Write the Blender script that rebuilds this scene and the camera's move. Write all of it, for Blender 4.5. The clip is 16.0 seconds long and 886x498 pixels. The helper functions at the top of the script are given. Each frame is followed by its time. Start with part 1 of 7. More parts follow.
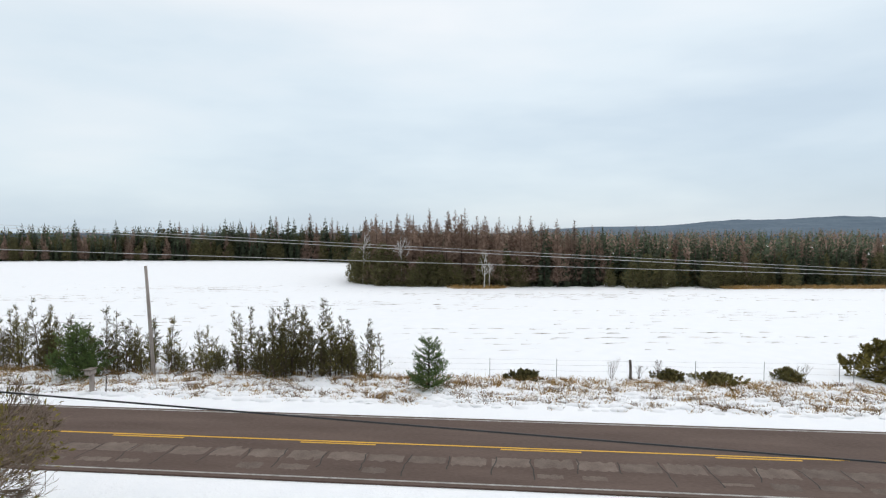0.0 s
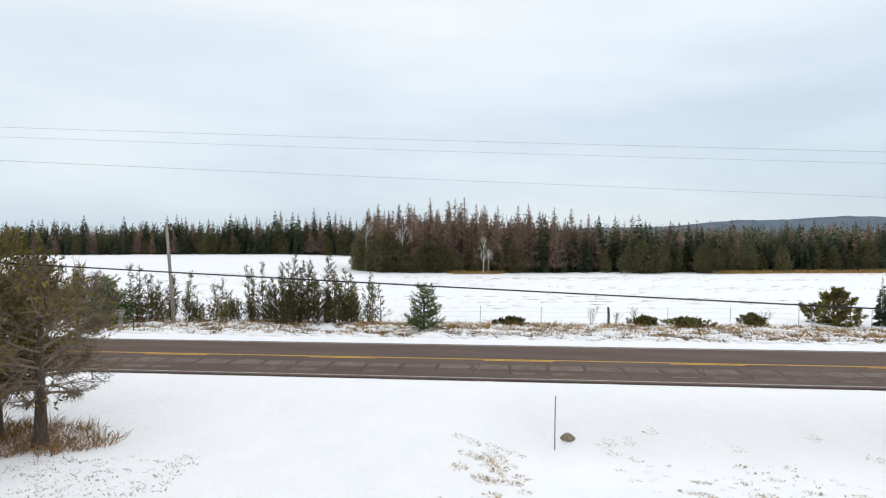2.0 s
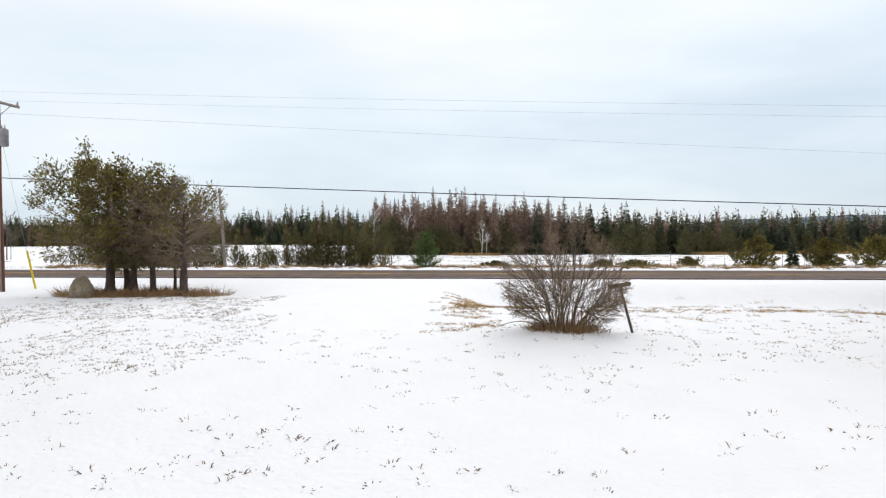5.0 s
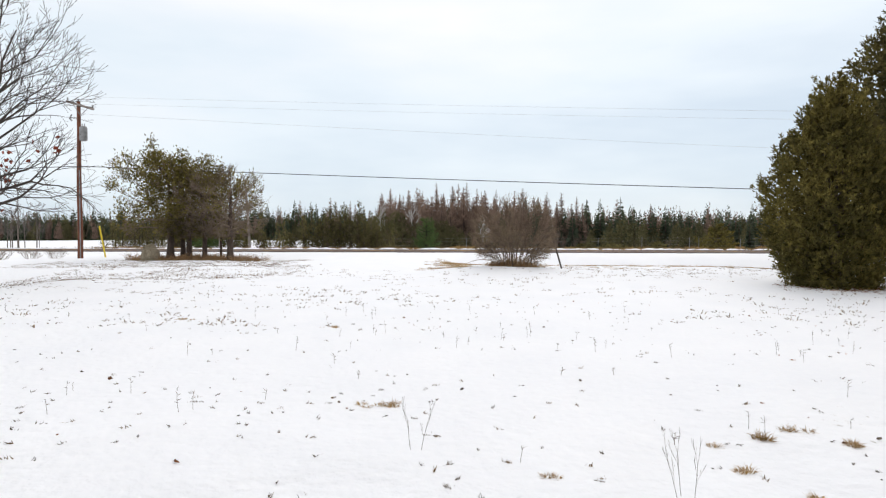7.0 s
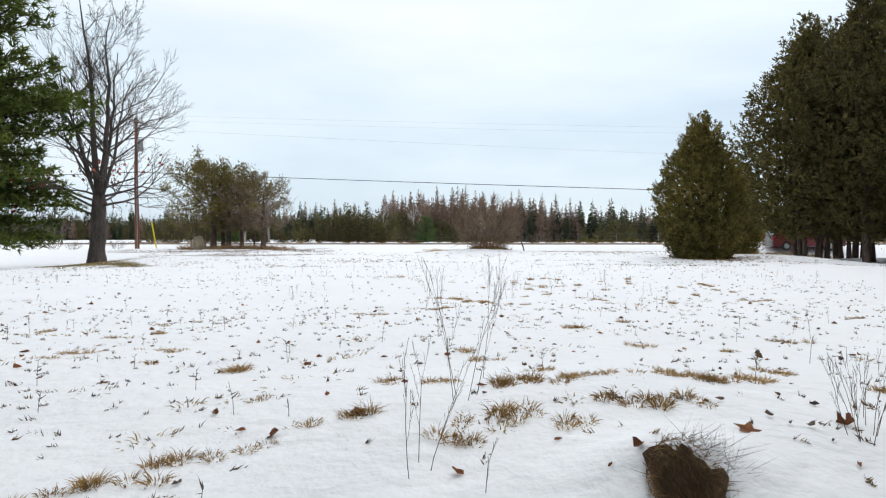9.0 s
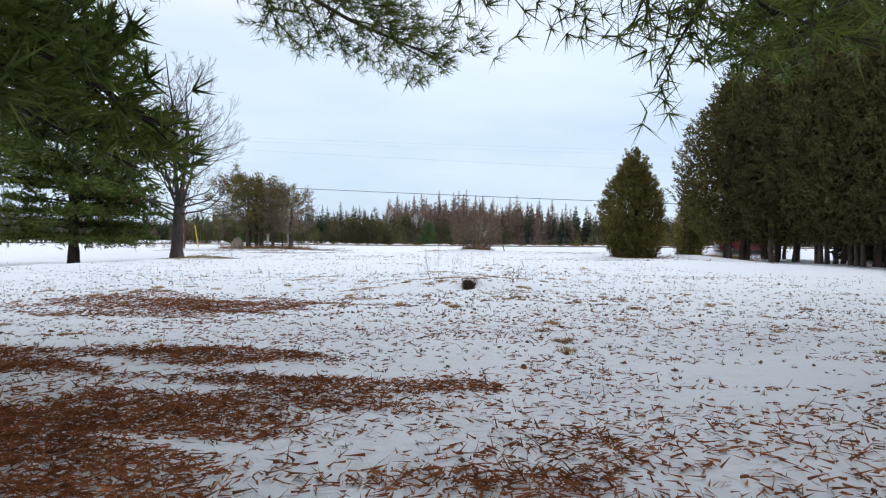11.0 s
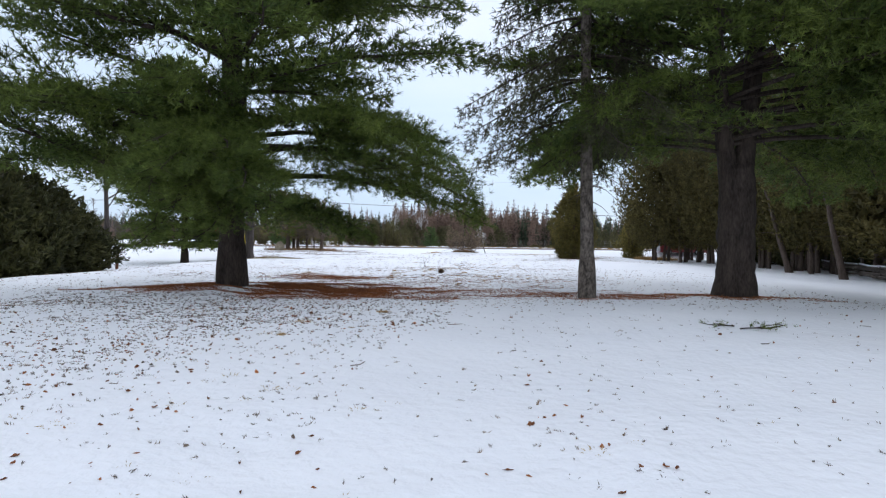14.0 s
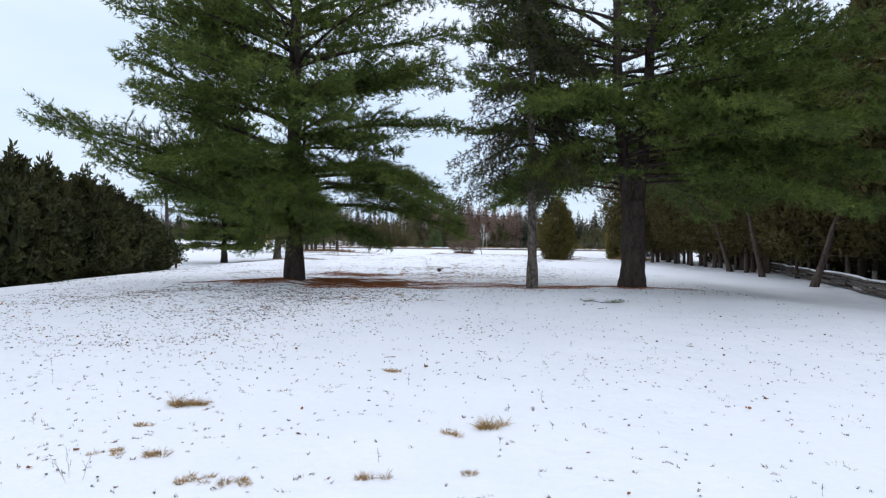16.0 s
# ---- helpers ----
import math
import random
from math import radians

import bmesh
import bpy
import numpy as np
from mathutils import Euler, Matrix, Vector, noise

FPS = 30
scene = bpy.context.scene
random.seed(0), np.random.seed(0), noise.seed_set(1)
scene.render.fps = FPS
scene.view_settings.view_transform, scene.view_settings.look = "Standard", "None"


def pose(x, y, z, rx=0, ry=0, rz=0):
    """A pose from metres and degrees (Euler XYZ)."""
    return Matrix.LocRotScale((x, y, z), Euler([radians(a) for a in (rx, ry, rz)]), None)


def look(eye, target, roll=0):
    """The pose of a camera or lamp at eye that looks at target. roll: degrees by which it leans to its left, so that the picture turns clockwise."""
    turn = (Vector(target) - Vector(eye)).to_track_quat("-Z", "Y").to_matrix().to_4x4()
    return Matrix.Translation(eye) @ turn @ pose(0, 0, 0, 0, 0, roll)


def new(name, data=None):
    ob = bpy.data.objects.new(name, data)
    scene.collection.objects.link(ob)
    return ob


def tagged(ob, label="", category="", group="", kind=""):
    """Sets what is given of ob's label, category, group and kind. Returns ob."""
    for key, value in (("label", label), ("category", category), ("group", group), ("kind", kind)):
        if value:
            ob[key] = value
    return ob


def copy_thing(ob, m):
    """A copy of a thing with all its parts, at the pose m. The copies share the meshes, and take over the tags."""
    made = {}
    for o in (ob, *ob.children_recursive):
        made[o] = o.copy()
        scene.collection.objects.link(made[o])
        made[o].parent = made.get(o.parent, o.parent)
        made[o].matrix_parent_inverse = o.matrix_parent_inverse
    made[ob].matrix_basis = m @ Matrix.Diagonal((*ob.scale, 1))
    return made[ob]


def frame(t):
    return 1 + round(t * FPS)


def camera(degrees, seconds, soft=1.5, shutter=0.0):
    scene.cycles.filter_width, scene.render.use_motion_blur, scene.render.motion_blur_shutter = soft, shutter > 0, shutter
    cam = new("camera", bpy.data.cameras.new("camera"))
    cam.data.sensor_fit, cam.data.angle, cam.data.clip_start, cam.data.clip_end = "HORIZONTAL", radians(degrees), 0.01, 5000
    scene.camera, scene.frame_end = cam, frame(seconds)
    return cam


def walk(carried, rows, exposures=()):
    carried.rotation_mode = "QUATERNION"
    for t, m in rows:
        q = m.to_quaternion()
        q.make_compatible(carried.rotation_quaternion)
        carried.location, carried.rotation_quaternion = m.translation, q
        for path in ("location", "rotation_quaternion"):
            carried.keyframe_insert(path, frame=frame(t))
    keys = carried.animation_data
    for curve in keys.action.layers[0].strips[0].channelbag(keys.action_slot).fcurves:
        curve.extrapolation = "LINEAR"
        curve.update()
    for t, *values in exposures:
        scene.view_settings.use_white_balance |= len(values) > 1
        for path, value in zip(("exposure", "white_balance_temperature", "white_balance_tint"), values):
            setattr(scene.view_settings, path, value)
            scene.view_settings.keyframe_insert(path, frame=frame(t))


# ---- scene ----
cam = camera(71.5, 16.0, 1.2)
# seconds, place (x, y, z), yaw, pitch, roll
ROWS = [
    (0.0, 0.003, 0.000, 8.700, 0.68, -1.44, -0.04),
    (0.5, 0.246, -0.623, 7.929, 0.75, -1.37, 0.01),
    (1.0, 0.403, -1.312, 7.251, 0.82, -1.35, 0.09),
    (1.5, 0.485, -2.204, 6.540, 0.82, -1.29, 0.16),
    (2.0, 0.639, -3.643, 5.855, 0.98, -1.25, 0.15),
    (2.5, 0.743, -5.459, 5.160, 1.03, -1.17, 0.14),
    (3.0, 0.861, -7.109, 4.566, 1.14, -1.14, 0.22),
    (3.5, 0.948, -8.740, 4.042, 1.20, -1.16, 0.34),
    (4.0, 1.086, -10.579, 3.492, 1.23, -1.20, 0.38),
    (6.5, 1.793, -18.702, 1.566, 1.75, -1.18, 0.07),
    (7.0, 2.086, -20.675, 1.318, 1.87, -1.22, 0.04),
    (7.5, 2.279, -22.472, 1.143, 1.95, -1.21, 0.01),
    (8.0, 2.440, -24.373, 1.005, 1.95, -1.18, 0.00),
    (8.5, 2.597, -26.175, 0.886, 1.97, -1.17, 0.01),
    (9.0, 2.787, -28.076, 0.814, 2.05, -1.13, 0.07),
    (9.5, 2.977, -29.892, 0.799, 2.13, -1.12, 0.13),
    (12.0, 3.692, -40.445, 0.947, 2.40, -0.78, -0.57),
    (12.5, 3.891, -42.701, 1.054, 2.43, -0.85, -0.44),
    (13.0, 4.124, -45.016, 1.149, 2.55, -0.91, -0.48),
    (13.5, 4.356, -47.073, 1.256, 2.69, -0.98, -0.53),
    (14.0, 4.575, -49.195, 1.342, 2.77, -0.98, -0.53),
    (14.5, 4.777, -51.124, 1.462, 2.89, -1.04, -0.54),
    (15.0, 4.990, -53.043, 1.564, 3.05, -1.04, -0.60),
    (15.5, 5.169, -54.751, 1.676, 3.20, -1.09, -0.59),
    (16.0, 5.356, -56.380, 1.742, 3.39, -1.11, -0.54),
]
LIGHT = [(0, -0.16, 6350, 10), (2.5, -0.1, 6400, 10), (4, -0.02, 6450, 11), (6.5, -0.02, 6600, 13), (7.5, -0.02, 6450, 12), (9.0, -0.02, 6300, 10), (12.0, -0.12, 5750, 13), (13.2, -0.07, 5750, 13), (16, -0.06, 5750, 13)]
walk(cam, [(t, pose(x, y, z, 90 + pitch, roll, yaw)) for t, x, y, z, yaw, pitch, roll in ROWS], LIGHT)

# ---- world and light ----
world = bpy.data.worlds.new("overcast_sky")
scene.world = world
world.use_nodes = True
wn, wl = world.node_tree.nodes, world.node_tree.links
wn.clear()
w_out = wn.new("ShaderNodeOutputWorld")
w_add = wn.new("ShaderNodeAddShader")
sky = wn.new("ShaderNodeTexSky")
sky.sky_type = "NISHITA"
sky.sun_disc = False
sky.sun_elevation, sky.sun_rotation = radians(40), radians(20)
sky_bg = wn.new("ShaderNodeBackground")
sky_bg.inputs["Strength"].default_value = 0.012
cloud_bg = wn.new("ShaderNodeBackground")
cloud_bg.inputs["Strength"].default_value = 1.0
w_co = wn.new("ShaderNodeTexCoord")
w_sep = wn.new("ShaderNodeSeparateXYZ")
w_map = wn.new("ShaderNodeMapping")
w_map.inputs["Scale"].default_value = (1.0, 1.0, 4.0)
w_map.inputs["Location"].default_value = (0.35, 0.1, 0.2)
w_noise = wn.new("ShaderNodeTexNoise")
w_noise.inputs["Scale"].default_value = 1.7
w_noise.inputs["Detail"].default_value = 5.0
w_noise.inputs["Roughness"].default_value = 0.5
w_sum = wn.new("ShaderNodeMath")
w_sum.operation = "MULTIPLY_ADD"
w_sum.inputs[1].default_value = 0.75
w_ramp = wn.new("ShaderNodeValToRGB")
e = w_ramp.color_ramp.elements
e[0].position, e[0].color = 0.24, (0.50, 0.61, 0.71, 1)
e[1].position, e[1].color = 0.88, (1.0, 1.0, 0.99, 1)
for at, colour in ((0.40, (0.60, 0.71, 0.80, 1)), (0.58, (0.77, 0.86, 0.91, 1))):
    e.new(at).color = colour
wl.new(w_co.outputs["Generated"], w_sep.inputs[0])
wl.new(w_co.outputs["Generated"], w_map.inputs[0])
wl.new(w_map.outputs[0], w_noise.inputs["Vector"])
wl.new(w_noise.outputs["Fac"], w_sum.inputs[0])
wl.new(w_sep.outputs["Z"], w_sum.inputs[2])
wl.new(w_sum.outputs[0], w_ramp.inputs[0])
wl.new(w_ramp.outputs[0], cloud_bg.inputs["Color"])
wl.new(sky.outputs[0], sky_bg.inputs["Color"])
wl.new(sky_bg.outputs[0], w_add.inputs[0])
wl.new(cloud_bg.outputs[0], w_add.inputs[1])
wl.new(w_add.outputs[0], w_out.inputs[0])

sun = new("sun", bpy.data.lights.new("sun", "SUN"))
sun.data.energy, sun.data.angle, sun.data.color = 0.9, radians(35), (1.0, 0.97, 0.93)
sun.matrix_world = look((25, 60, 60), (0, 0, 0))


# ---- materials ----
def surface(name, low, high, scale=3.0, fine=30.0, rough=0.85, bump=0.3, island=0.0, each=0.0, stretch=(1, 1, 1), metal=0.0, coords="Object", spec=0.3, thin=0.0):
    """Two colours mixed by noise at two scales, with fine relief; island, each: how much pieces and objects differ in brightness."""
    m = bpy.data.materials.new(name)
    m.use_nodes = True
    n, l = m.node_tree.nodes, m.node_tree.links
    p = n["Principled BSDF"]
    p.inputs["Roughness"].default_value = rough
    p.inputs["Metallic"].default_value = metal
    p.inputs["Specular IOR Level"].default_value = spec
    co, mp = n.new("ShaderNodeTexCoord"), n.new("ShaderNodeMapping")
    mp.inputs["Scale"].default_value = stretch
    l.new(co.outputs[coords], mp.inputs[0])
    a, b = n.new("ShaderNodeTexNoise"), n.new("ShaderNodeTexNoise")
    a.inputs["Scale"].default_value, b.inputs["Scale"].default_value = scale, fine
    a.inputs["Detail"].default_value, b.inputs["Detail"].default_value = 4, 6
    l.new(mp.outputs[0], a.inputs["Vector"])
    l.new(mp.outputs[0], b.inputs["Vector"])
    s = n.new("ShaderNodeMath")
    s.operation = "ADD"
    l.new(a.outputs["Fac"], s.inputs[0])
    l.new(b.outputs["Fac"], s.inputs[1])
    r = n.new("ShaderNodeMapRange")
    r.inputs["From Min"].default_value, r.inputs["From Max"].default_value = 0.72, 1.28
    l.new(s.outputs[0], r.inputs["Value"])
    mix = n.new("ShaderNodeMix")
    mix.data_type = "RGBA"
    mix.inputs["A"].default_value, mix.inputs["B"].default_value = (*low, 1), (*high, 1)
    l.new(r.outputs[0], mix.inputs["Factor"])
    colour = mix.outputs["Result"]
    for amount, kind, socket in ((island, "ShaderNodeNewGeometry", "Random Per Island"), (each, "ShaderNodeObjectInfo", "Random")):
        if amount:
            g, v, h = n.new(kind), n.new("ShaderNodeMapRange"), n.new("ShaderNodeHueSaturation")
            v.inputs["To Min"].default_value, v.inputs["To Max"].default_value = 1 - amount, 1 + amount
            l.new(g.outputs[socket], v.inputs["Value"])
            l.new(v.outputs[0], h.inputs["Value"])
            l.new(colour, h.inputs["Color"])
            colour = h.outputs[0]
    l.new(colour, p.inputs["Base Color"])
    if thin:
        tr, ms = n.new("ShaderNodeBsdfTranslucent"), n.new("ShaderNodeMixShader")
        ms.inputs[0].default_value = thin
        l.new(colour, tr.inputs["Color"])
        l.new(p.outputs[0], ms.inputs[1])
        l.new(tr.outputs[0], ms.inputs[2])
        l.new(ms.outputs[0], n["Material Output"].inputs["Surface"])
    if bump:
        bp = n.new("ShaderNodeBump")
        bp.inputs["Strength"].default_value, bp.inputs["Distance"].default_value = bump, 0.02
        l.new(b.outputs["Fac"], bp.inputs["Height"])
        l.new(bp.outputs[0], p.inputs["Normal"])
    return m


def snow_ground():
    """Thin snow on rough grass: white, with small bare flecks and larger worn patches."""
    m = bpy.data.materials.new("snow_ground")
    m.use_nodes = True
    n, l = m.node_tree.nodes, m.node_tree.links
    p = n["Principled BSDF"]
    p.inputs["Roughness"].default_value = 0.75
    p.inputs["Specular IOR Level"].default_value = 0.2
    geo = n.new("ShaderNodeNewGeometry")

    def noise_at(scale, detail, stretch=None):
        t = n.new("ShaderNodeTexNoise")
        t.inputs["Scale"].default_value, t.inputs["Detail"].default_value = scale, detail
        if stretch:
            mp = n.new("ShaderNodeMapping")
            mp.inputs["Scale"].default_value = stretch
            l.new(geo.outputs["Position"], mp.inputs[0])
            l.new(mp.outputs[0], t.inputs["Vector"])
        else:
            l.new(geo.outputs["Position"], t.inputs["Vector"])
        return t.outputs["Fac"]

    def math_node(op, a, b):
        t = n.new("ShaderNodeMath")
        t.operation = op
        for i, v in enumerate((a, b)):
            if isinstance(v, (int, float)):
                t.inputs[i].default_value = v
            else:
                l.new(v, t.inputs[i])
        return t.outputs[0]

    def band(v, lo, hi):
        t = n.new("ShaderNodeMapRange")
        t.interpolation_type = "SMOOTHSTEP"
        t.inputs["From Min"].default_value, t.inputs["From Max"].default_value = lo, hi
        l.new(v, t.inputs["Value"])
        return t.outputs[0]

    broad = noise_at(0.16, 3)
    patch = noise_at(0.9, 4, (1, 0.7, 1))
    fleck = noise_at(13.0, 7, (1, 1.4, 1))
    worn = math_node("ADD", math_node("MULTIPLY", broad, 0.5), math_node("MULTIPLY", patch, 0.4))
    worn = math_node("ADD", worn, math_node("MULTIPLY", fleck, 0.55))
    bare = band(worn, 0.91, 0.99)
    grain = noise_at(45.0, 4)
    grass = n.new("ShaderNodeMix")
    grass.data_type = "RGBA"
    grass.inputs["A"].default_value, grass.inputs["B"].default_value = (0.10, 0.08, 0.05, 1), (0.32, 0.25, 0.16, 1)
    l.new(grain, grass.inputs["Factor"])
    # bluish mottle: thin snow, plus soft shading of undulations put into the colour
    white = n.new("ShaderNodeMix")
    white.data_type = "RGBA"
    white.inputs["A"].default_value, white.inputs["B"].default_value = (0.80, 0.83, 0.875, 1), (0.95, 0.96, 0.97, 1)
    l.new(math_node("ADD", math_node("MULTIPLY", patch, 0.6), math_node("MULTIPLY", fleck, 0.4)), white.inputs["Factor"])
    mix = n.new("ShaderNodeMix")
    mix.data_type = "RGBA"
    l.new(bare, mix.inputs["Factor"])
    l.new(white.outputs["Result"], mix.inputs["A"])
    l.new(grass.outputs["Result"], mix.inputs["B"])
    l.new(mix.outputs["Result"], p.inputs["Base Color"])
    bp = n.new("ShaderNodeBump")
    bp.inputs["Strength"].default_value, bp.inputs["Distance"].default_value = 0.7, 0.10
    l.new(math_node("ADD", math_node("ADD", math_node("MULTIPLY", noise_at(2.6, 4), 0.45), math_node("MULTIPLY", noise_at(9.0, 4), 0.36)), math_node("MULTIPLY", grain, 0.04)), bp.inputs["Height"])
    l.new(bp.outputs[0], p.inputs["Normal"])
    return m


SNOW = snow_ground()
ASPHALT = surface("asphalt", (0.074, 0.049, 0.039), (0.130, 0.091, 0.074), 0.5, 14, 0.9, 0.4, stretch=(0.35, 1.6, 1))
ASPHALT_WORN = surface("worn_asphalt", (0.104, 0.077, 0.063), (0.180, 0.141, 0.118), 1.6, 18, 0.9, 0.4, each=0.15)
CRACK = surface("tarred_crack", (0.03, 0.026, 0.024), (0.05, 0.045, 0.04), 3, 30)
YELLOW = surface("yellow_road_paint", (0.55, 0.30, 0.02), (0.72, 0.42, 0.04), 2, 25, 0.7)
EDGE_WHITE = surface("white_road_paint", (0.16, 0.15, 0.14), (0.50, 0.49, 0.47), 2, 25, 0.7)
PINE_BARK = surface("pine_bark", (0.018, 0.013, 0.0105), (0.072, 0.054, 0.043), 5, 26, 0.95, 1.0, stretch=(1, 1, 0.3))
GREY_BARK = surface("grey_bark", (0.030, 0.024, 0.019), (0.21, 0.175, 0.145), 9, 26, 0.95, 0.8, stretch=(1, 1, 0.6))
MAPLE_BARK = surface("maple_bark", (0.045, 0.038, 0.034), (0.12, 0.10, 0.09), 5, 26, 0.95, 0.9, stretch=(1, 1, 0.25))
CEDAR_BARK = surface("cedar_bark", (0.05, 0.036, 0.028), (0.14, 0.105, 0.085), 6, 30, 0.95, 0.8, stretch=(1, 1, 0.2))
TWIG = surface("bare_twig", (0.085, 0.064, 0.050), (0.20, 0.155, 0.125), 3, 12, 0.9, 0)
SHRUB_WOOD = surface("shrub_wood", (0.085, 0.063, 0.047), (0.195, 0.148, 0.108), 3, 12, 0.9, 0)
LILAC = surface("brown_twig", (0.18, 0.128, 0.084), (0.36, 0.265, 0.175), 3, 12, 0.9, 0)
CLUMP_TWIG = surface("cedar_twig", (0.12, 0.090, 0.066), (0.28, 0.215, 0.160), 3, 12, 0.9, 0)
BIRCH_BARK = surface("birch_bark", (0.35, 0.33, 0.31), (0.75, 0.73, 0.70), 3, 10, 0.8, 0.2, stretch=(1, 1, 2))
NEEDLE = surface("pine_needles", (0.042, 0.071, 0.014), (0.170, 0.212, 0.040), 0.8, 6, 0.6, 0, island=0.4, thin=0.28)
FRESH_NEEDLE = surface("young_pine_needles", (0.060, 0.105, 0.035), (0.165, 0.235, 0.070), 0.8, 6, 0.6, 0, island=0.35, thin=0.3)
SPRUCE = surface("spruce_needles", (0.040, 0.044, 0.020), (0.098, 0.098, 0.040), 0.8, 6, 0.7, 0, island=0.35, thin=0.25)
# far spruce: darks lifted and blued, a little distance haze in the colour
FAR_SPRUCE = surface("hazed_spruce_needles", (0.044, 0.060, 0.038), (0.105, 0.124, 0.070), 0.3, 3, 0.8, 0, island=0.3, each=0.2, thin=0.2)
CEDAR = surface("cedar_sprays", (0.080, 0.074, 0.019), (0.275, 0.222, 0.060), 0.7, 5, 0.7, 0, island=0.4, each=0.15, thin=0.3)
CEDAR_DARK = surface("dark_cedar_sprays", (0.056, 0.053, 0.018), (0.160, 0.130, 0.042), 0.7, 5, 0.7, 0, island=0.4, each=0.15, thin=0.3)
HEDGE_GREEN = surface("hedge_sprays", (0.030, 0.036, 0.014), (0.090, 0.088, 0.030), 0.7, 5, 0.7, 0, island=0.4, each=0.1, thin=0.3)
# far cedar: dark tone raised for distance haze, within the base colour
FAR_CEDAR = surface("hazed_cedar_sprays", (0.086, 0.084, 0.038), (0.185, 0.165, 0.072), 0.3, 3, 0.8, 0, island=0.3, each=0.18, thin=0.25)
LARCH = surface("larch_twigs", (0.170, 0.116, 0.088), (0.310, 0.216, 0.164), 0.3, 3, 0.9, 0, island=0.3, each=0.2, thin=0.2)
GREY_TWIG = surface("grey_twigs", (0.09, 0.075, 0.068), (0.18, 0.15, 0.14), 0.3, 3, 0.9, 0, island=0.3, each=0.2)
STRAW = surface("dead_grass", (0.24, 0.145, 0.05), (0.52, 0.345, 0.14), 2, 12, 0.9, 0, island=0.35, thin=0.2)
BROWN_GRASS = surface("brown_dead_grass", (0.10, 0.062, 0.032), (0.27, 0.175, 0.085), 2, 12, 0.9, 0, island=0.4)
TURF = surface("thin_turf", (0.13, 0.10, 0.035), (0.34, 0.26, 0.11), 2, 12, 0.9, 0, island=0.35)
SHRUB_GRASS = surface("russet_dead_grass", (0.17, 0.10, 0.045), (0.42, 0.27, 0.14), 2, 12, 0.9, 0, island=0.4)
PALE_STRAW = surface("pale_straw", (0.28, 0.21, 0.10), (0.58, 0.45, 0.25), 2, 12, 0.9, 0, island=0.35, thin=0.2)
WEED = surface("dead_weed", (0.07, 0.052, 0.040), (0.21, 0.160, 0.118), 2, 12, 0.9, 0, island=0.4)
LEAF = surface("fallen_leaf", (0.13, 0.045, 0.018), (0.36, 0.14, 0.05), 4, 20, 0.8, 0, island=0.5)
OLIVE_BROWN = surface("ragged_cedar_sprays", (0.064, 0.064, 0.022), (0.205, 0.175, 0.065), 0.7, 5, 0.75, 0, island=0.45, each=0.25, thin=0.25)
RED_LEAF = surface("dead_hanging_leaf", (0.15, 0.030, 0.016), (0.30, 0.07, 0.035), 4, 20, 0.8, 0, island=0.4)
LITTER = surface("needle_litter", (0.16, 0.052, 0.020), (0.36, 0.140, 0.052), 2, 12, 0.95, 0, island=0.4)
POLE_RED = surface("treated_pole_wood", (0.10, 0.036, 0.022), (0.21, 0.085, 0.05), 4, 18, 0.9, 0.4, stretch=(1, 1, 0.15))
POLE_GREY = surface("weathered_pole_wood", (0.22, 0.19, 0.17), (0.38, 0.34, 0.31), 4, 18, 0.9, 0.4, stretch=(1, 1, 0.15))
OLD_WOOD = surface("old_rail_wood", (0.07, 0.055, 0.045), (0.20, 0.17, 0.145), 4, 22, 0.95, 0.6, each=0.3)
CABLE = surface("black_cable", (0.015, 0.015, 0.016), (0.03, 0.03, 0.032), 3, 20, 0.5, 0)
WIRE = surface("aluminium_wire", (0.50, 0.50, 0.50), (0.66, 0.66, 0.65), 3, 20, 0.5, 0)
STEEL = surface("galvanised_steel", (0.20, 0.20, 0.20), (0.36, 0.36, 0.36), 5, 30, 0.55, 0.1, metal=0.5)
EARTH = surface("bare_earth", (0.075, 0.050, 0.032), (0.16, 0.112, 0.070), 6, 30, 0.95, 0.6)
GUARD = surface("yellow_plastic", (0.62, 0.47, 0.02), (0.75, 0.58, 0.04), 3, 20, 0.5, 0)
ROCK = surface("boulder_stone", (0.15, 0.125, 0.085), (0.33, 0.28, 0.20), 2.5, 14, 0.95, 0.7)
RED_PAINT = surface("red_car_paint", (0.10, 0.010, 0.012), (0.14, 0.014, 0.016), 1, 8, 0.3, 0, spec=0.5)
CAR_GLASS = surface("car_glass", (0.10, 0.11, 0.12), (0.14, 0.15, 0.16), 1, 5, 0.08, 0, spec=0.6)
RUBBER = surface("tyre_rubber", (0.015, 0.015, 0.015), (0.03, 0.03, 0.03), 5, 30)
RED_LAMP = surface("tail_lamp_plastic", (0.45, 0.01, 0.01), (0.55, 0.02, 0.02), 3, 10, 0.25, 0)
# blue-grey base colour carries the haze that lies before the hills
HAZED_HILL = surface("hazed_forest_hill", (0.058, 0.096, 0.138), (0.105, 0.148, 0.192), 0.012, 0.06, 1.0, 0)
BROWN_WALL = surface("brown_siding", (0.13, 0.075, 0.06), (0.2, 0.12, 0.09), 0.6, 6, 0.9, 0.2)
ROOF_SNOW = surface("roof_snow", (0.8, 0.82, 0.85), (0.9, 0.91, 0.93), 1, 6, 0.8, 0.2)


# ---- mesh building ----
def unit(v):
    return v / np.maximum(np.linalg.norm(v, axis=-1, keepdims=True), 1e-9)


